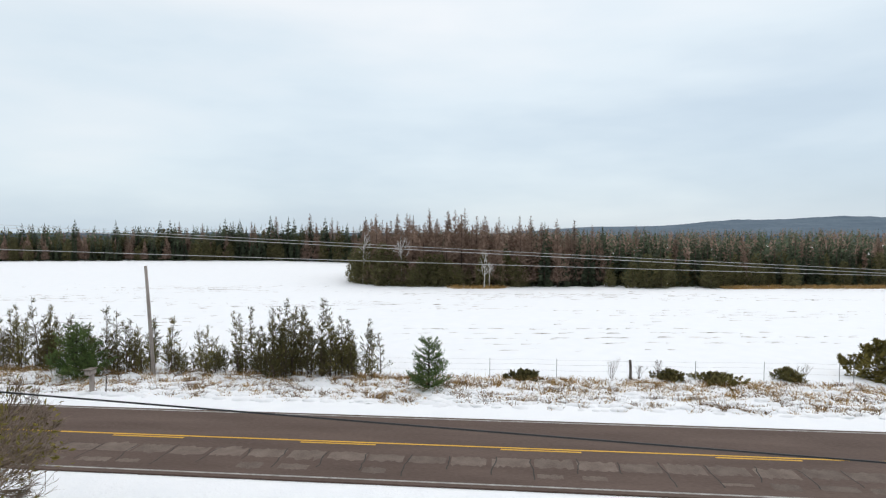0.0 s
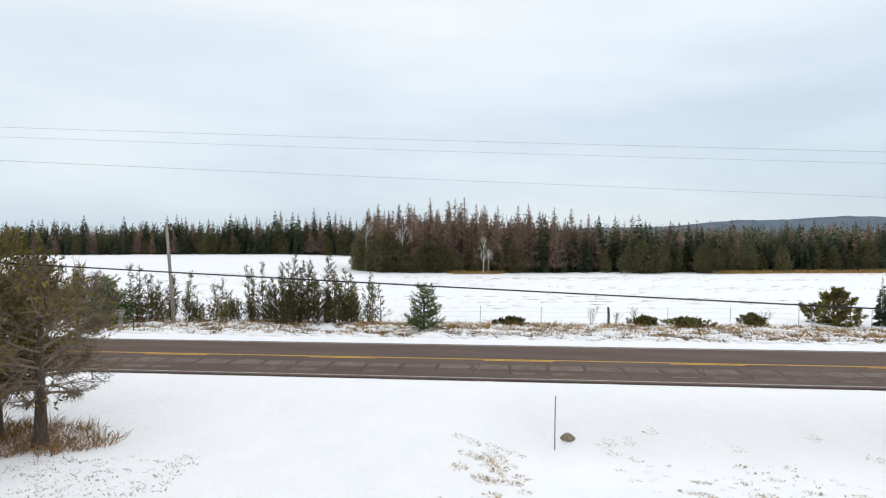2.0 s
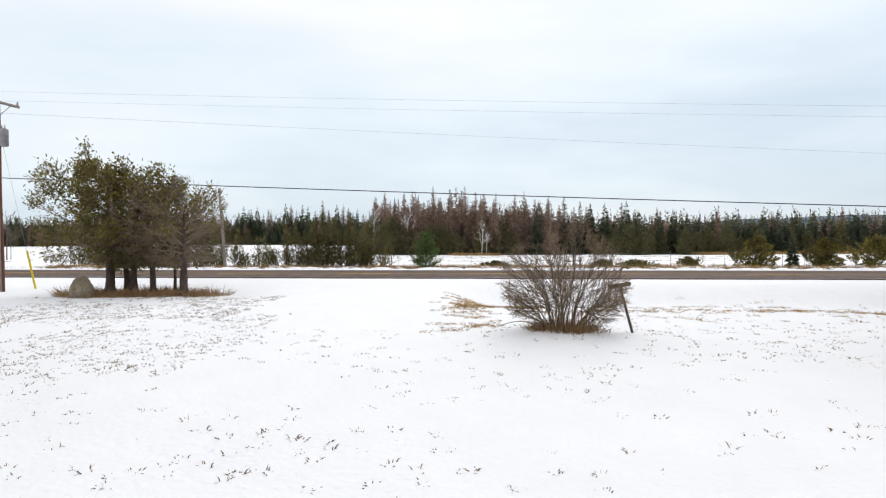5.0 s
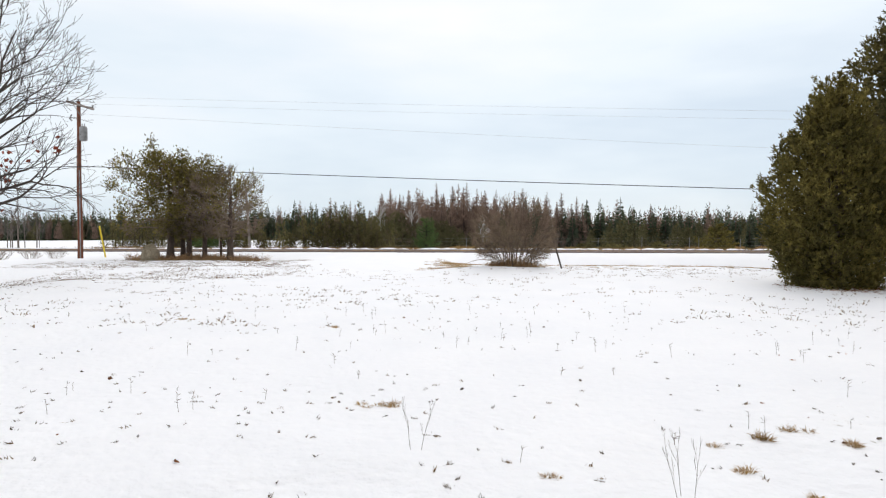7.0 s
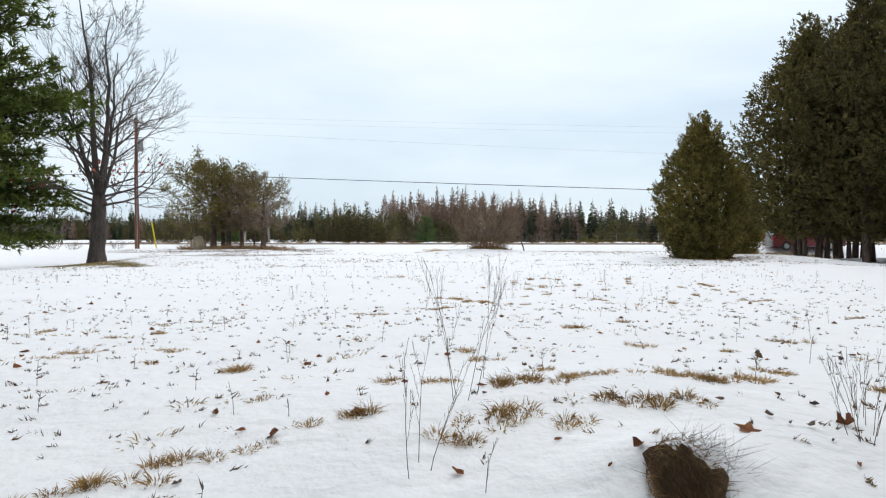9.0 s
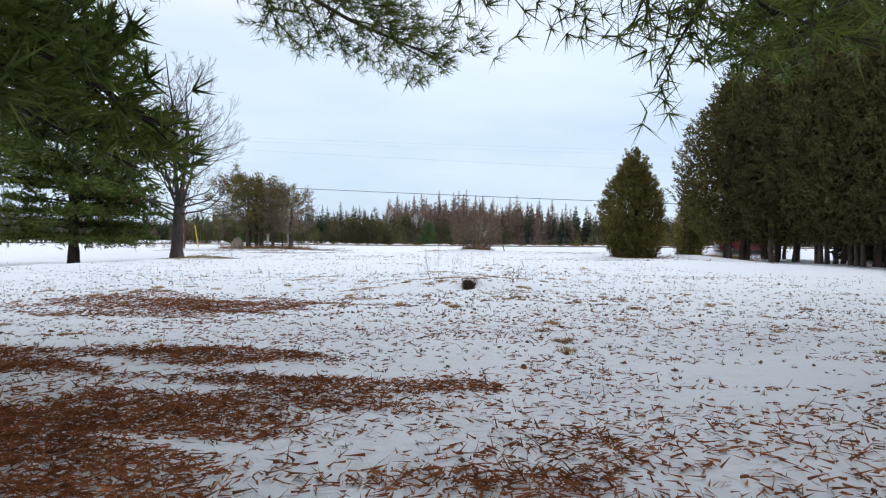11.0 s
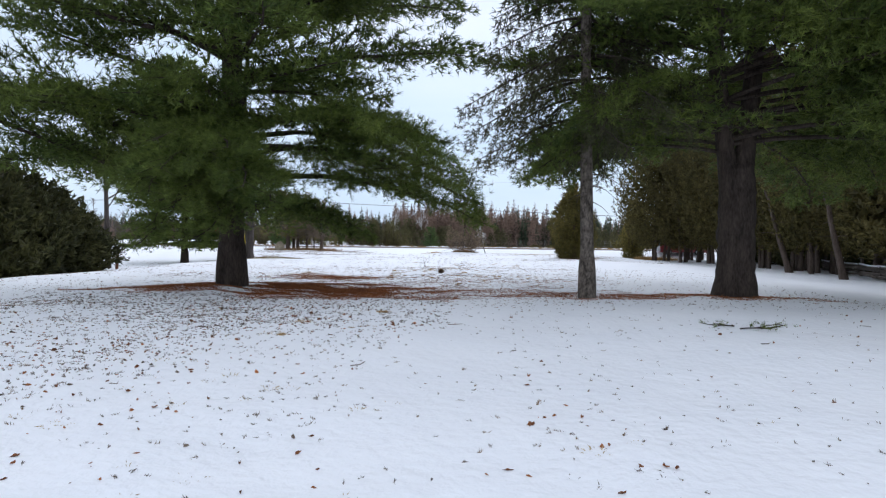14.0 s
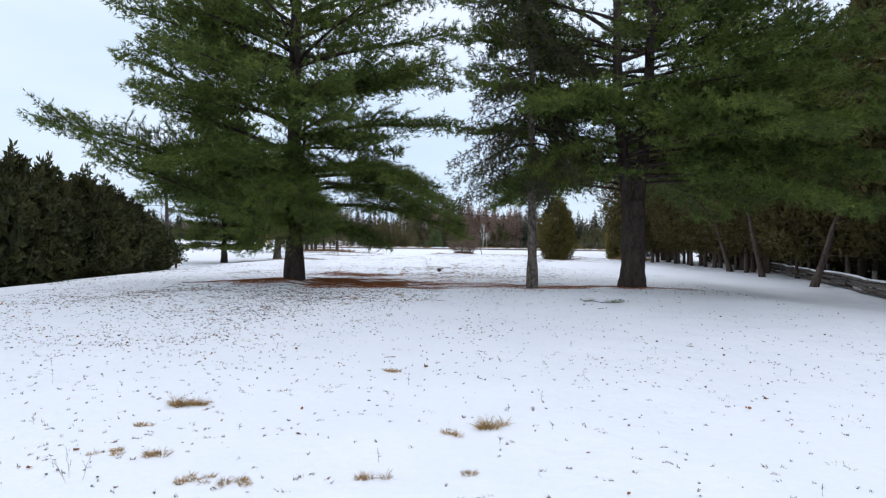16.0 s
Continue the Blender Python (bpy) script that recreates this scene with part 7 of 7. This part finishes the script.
part("fringe", Soup().spikes(p, unit(np.stack([rng.normal(size=n) * 0.6 - x * 2, -0.5 + rng.normal(size=n) * 0.4, rng.uniform(-0.1, 0.8, n)], 1)), rng.uniform(0.02, 0.06, n), 0.0025, rng), SHRUB_GRASS, burrow, "straw hanging over the edge")
n = 170
x, y = rng.normal(0.11, 0.05, n), rng.normal(0.10, 0.05, n)
p = np.stack([x, y, land(BX + x, BY + y)], 1)
part("dead_stems", Soup().spikes(p, unit(np.stack([0.5 + rng.normal(size=n) * 0.8, rng.normal(size=n) * 0.6, rng.uniform(0.1, 1.0, n)], 1)), rng.uniform(0.04, 0.11, n), 0.0014, rng), WEED, burrow, "tangle of thin grey stems")

# fallen maple leaves
leaf_kinds = []
for i in range(4):
    r = np.random.default_rng(970 + i)
    bm = bmesh.new()
    rim = []
    for k in range(15):
        a = 2 * math.pi * k / 15
        d = (0.060 if k % 3 == 0 else 0.040 if k % 3 == 1 else 0.044) * r.uniform(0.8, 1.15)
        fold = abs(math.sin(a)) * (0.2 + 0.22 * i) * r.uniform(0.6, 1.3)
        rim.append(bm.verts.new((math.cos(a) * d, math.sin(a) * d * (1 - 0.5 * min(fold, 1)), 0.010 + d * fold)))
    mid = bm.verts.new((0, 0, 0.008))
    for k in range(15):
        bm.faces.new((mid, rim[k], rim[(k + 1) % 15]))
    me = bpy.data.meshes.new("fallen_leaf")
    bm.to_mesh(me)
    bm.free()
    me.materials.append(LEAF)
    leaf_kinds.append(me)
known = [(3.19, -39.95), (3.27, -39.93), (3.32, -39.6), (3.37, -39.91), (3.79, -39.85), (2.47, -40.14), (3.0, -38.32), (1.81, -38.74), (2.02, -39.74), (3.0, -40.12), (2.56, -39.12), (4.66, -48.25), (3.75, -25.95), (2.05, -25.75), (2.35, -25.6), (4.15, -25.85), (0.1, -39.9), (0.25, -39.8), (0.15, -39.7)]
q = np.concatenate([np.array(known), lawn_spots(190, [(-6, 6, -46.5, -35.5, 0.28), (-8, 10, -28, -19, 0.3), (-10, 14, -56, -46, 0.2)], 57)])
for i, (x, y) in enumerate(q):
    ob = new("fallen_leaf", leaf_kinds[i % 4])
    ob.matrix_basis = pose(x, y, ground_at(x, y) - 0.004, rng.normal() * 22, rng.normal() * 22, rng.uniform(0, 360)) @ Matrix.Diagonal((*(rng.uniform(0.55, 0.85) if i < len(known) else rng.uniform(0.35, 0.65),) * 3, 1))
    tagged(ob, "curled brown fallen maple leaf on the snow", "leaf", "fallen leaves")

# needle litter under the pines
s = Soup()
for cx, cy, rx, ry, n in ((0.6, -33.5, 3.4, 2.3, 74000), (-2.9, -34.8, 2.4, 1.2, 13000), (8.8, -34.6, 4.6, 1.3, 15000), (4.0, -33.6, 5.0, 2.4, 13000), (1.8, -35.6, 2.6, 1.2, 9000), (0.0, -28.4, 2.8, 1.7, 15000), (3.5, -30.6, 5.5, 1.8, 5000), (-12.2, -7.6, 4.0, 1.0, 1500), (0.0, -36.5, 4.0, 2.0, 700), (12.4, -4.6, 2.3, 1.7, 3600)):
    a, r = rng.uniform(0, 6.3, n), rng.uniform(size=n) ** 0.62
    x, y = cx + np.cos(a) * r * rx, cy + np.sin(a) * r * ry
    keep = 0.32 * waves(x, y, 1.6, 71) + 0.5 * waves(x * 0.55, y * 1.4, 5.5, 73) + 2.0 * (1 - r) + rng.normal(size=n) * 0.22 > 0.6
    x, y = x[keep], y[keep]
    s.spikes(on_land(x, y, 0.008), unit(rng.normal(size=(len(x), 3)) * [1, 1, 0.2] + [0, 0, 0.08]), rng.uniform(0.04, 0.09, len(x)), rng.uniform(0.006, 0.013, len(x)), rng)
stuff("pine_litter", s, LITTER, "rust-brown fallen pine needles on the snow", "litter")
q = lawn_spots(22, [(-8, 12, -50, -36, 1.0)], 61)
s = Soup()
for x, y in q:
    a, l = rng.uniform(0, 6.3), rng.uniform(0.08, 0.28)
    p = on_land(np.array([x, x + math.cos(a) * l * 0.5, x + math.cos(a + 0.3) * l]), np.array([y, y + math.sin(a) * l * 0.5, y + math.sin(a + 0.3) * l]), 0.012)
    s.path(p, [0.006, 0.005, 0.003], 4)
stuff("fallen_twigs", s, WEED, "thin fallen twigs lying on the snow", "litter")

# cracks and worn patches of the road's near lane
rng = np.random.default_rng(860)
def worn(x0, x1, c0, c1):
    """A worn, pale patch of asphalt with an uneven edge."""
    n = 14
    t = np.linspace(0, 1, n)
    x = x0 + (x1 - x0) * t
    fade = np.sin(np.pi * np.clip(t, 0.03, 0.97)) ** 0.07
    mid, half = (c0 + c1) / 2, (c1 - c0) / 2
    lo = mid - half * fade * (1 + rng.normal(size=n) * 0.16)
    hi = mid + half * fade * (1 + rng.normal(size=n) * 0.16)
    v = np.concatenate([np.stack([x, lo, np.full(n, 0.003)], 1), np.stack([x, hi, np.full(n, 0.003)], 1)])
    i = np.arange(n - 1)
    s = Soup().add(v, np.concatenate([np.stack([i, i + 1, i + n + 1], 1), np.stack([i, i + n + 1, i + n], 1)]))
    part("worn_patch", s, ASPHALT_WORN, road)


for k in range(54):
    x0 = -34 + 1.55 * k
    worn(x0 + 0.03 + rng.uniform(0, 0.06), x0 + 1.5 - rng.uniform(0.0, 0.12), -1.9 + rng.uniform(-0.08, 0.08), -1.05 + rng.uniform(-0.1, 0.1))
    if rng.uniform() < 0.55:
        worn(x0 + 0.1, x0 + 1.5 - rng.uniform(0.05, 0.6), -2.9 + rng.uniform(-0.12, 0.12), -2.5 + rng.uniform(-0.1, 0.1))
    s = Soup()
    y = np.linspace(-2.15 - rng.uniform(0, 1.0), -0.9 + rng.uniform(-0.2, 0.1), 7)
    x = x0 + np.cumsum(rng.normal(size=7) * 0.05)
    w = 0.022
    v = np.concatenate([np.stack([x - w, y, np.full(7, 0.0055)], 1), np.stack([x + w, y, np.full(7, 0.0055)], 1)])
    i = np.arange(6)
    s.add(v, np.concatenate([np.stack([i, i + 7, i + 8], 1), np.stack([i, i + 8, i + 1], 1)]))
    part("crack", s, CRACK, road)
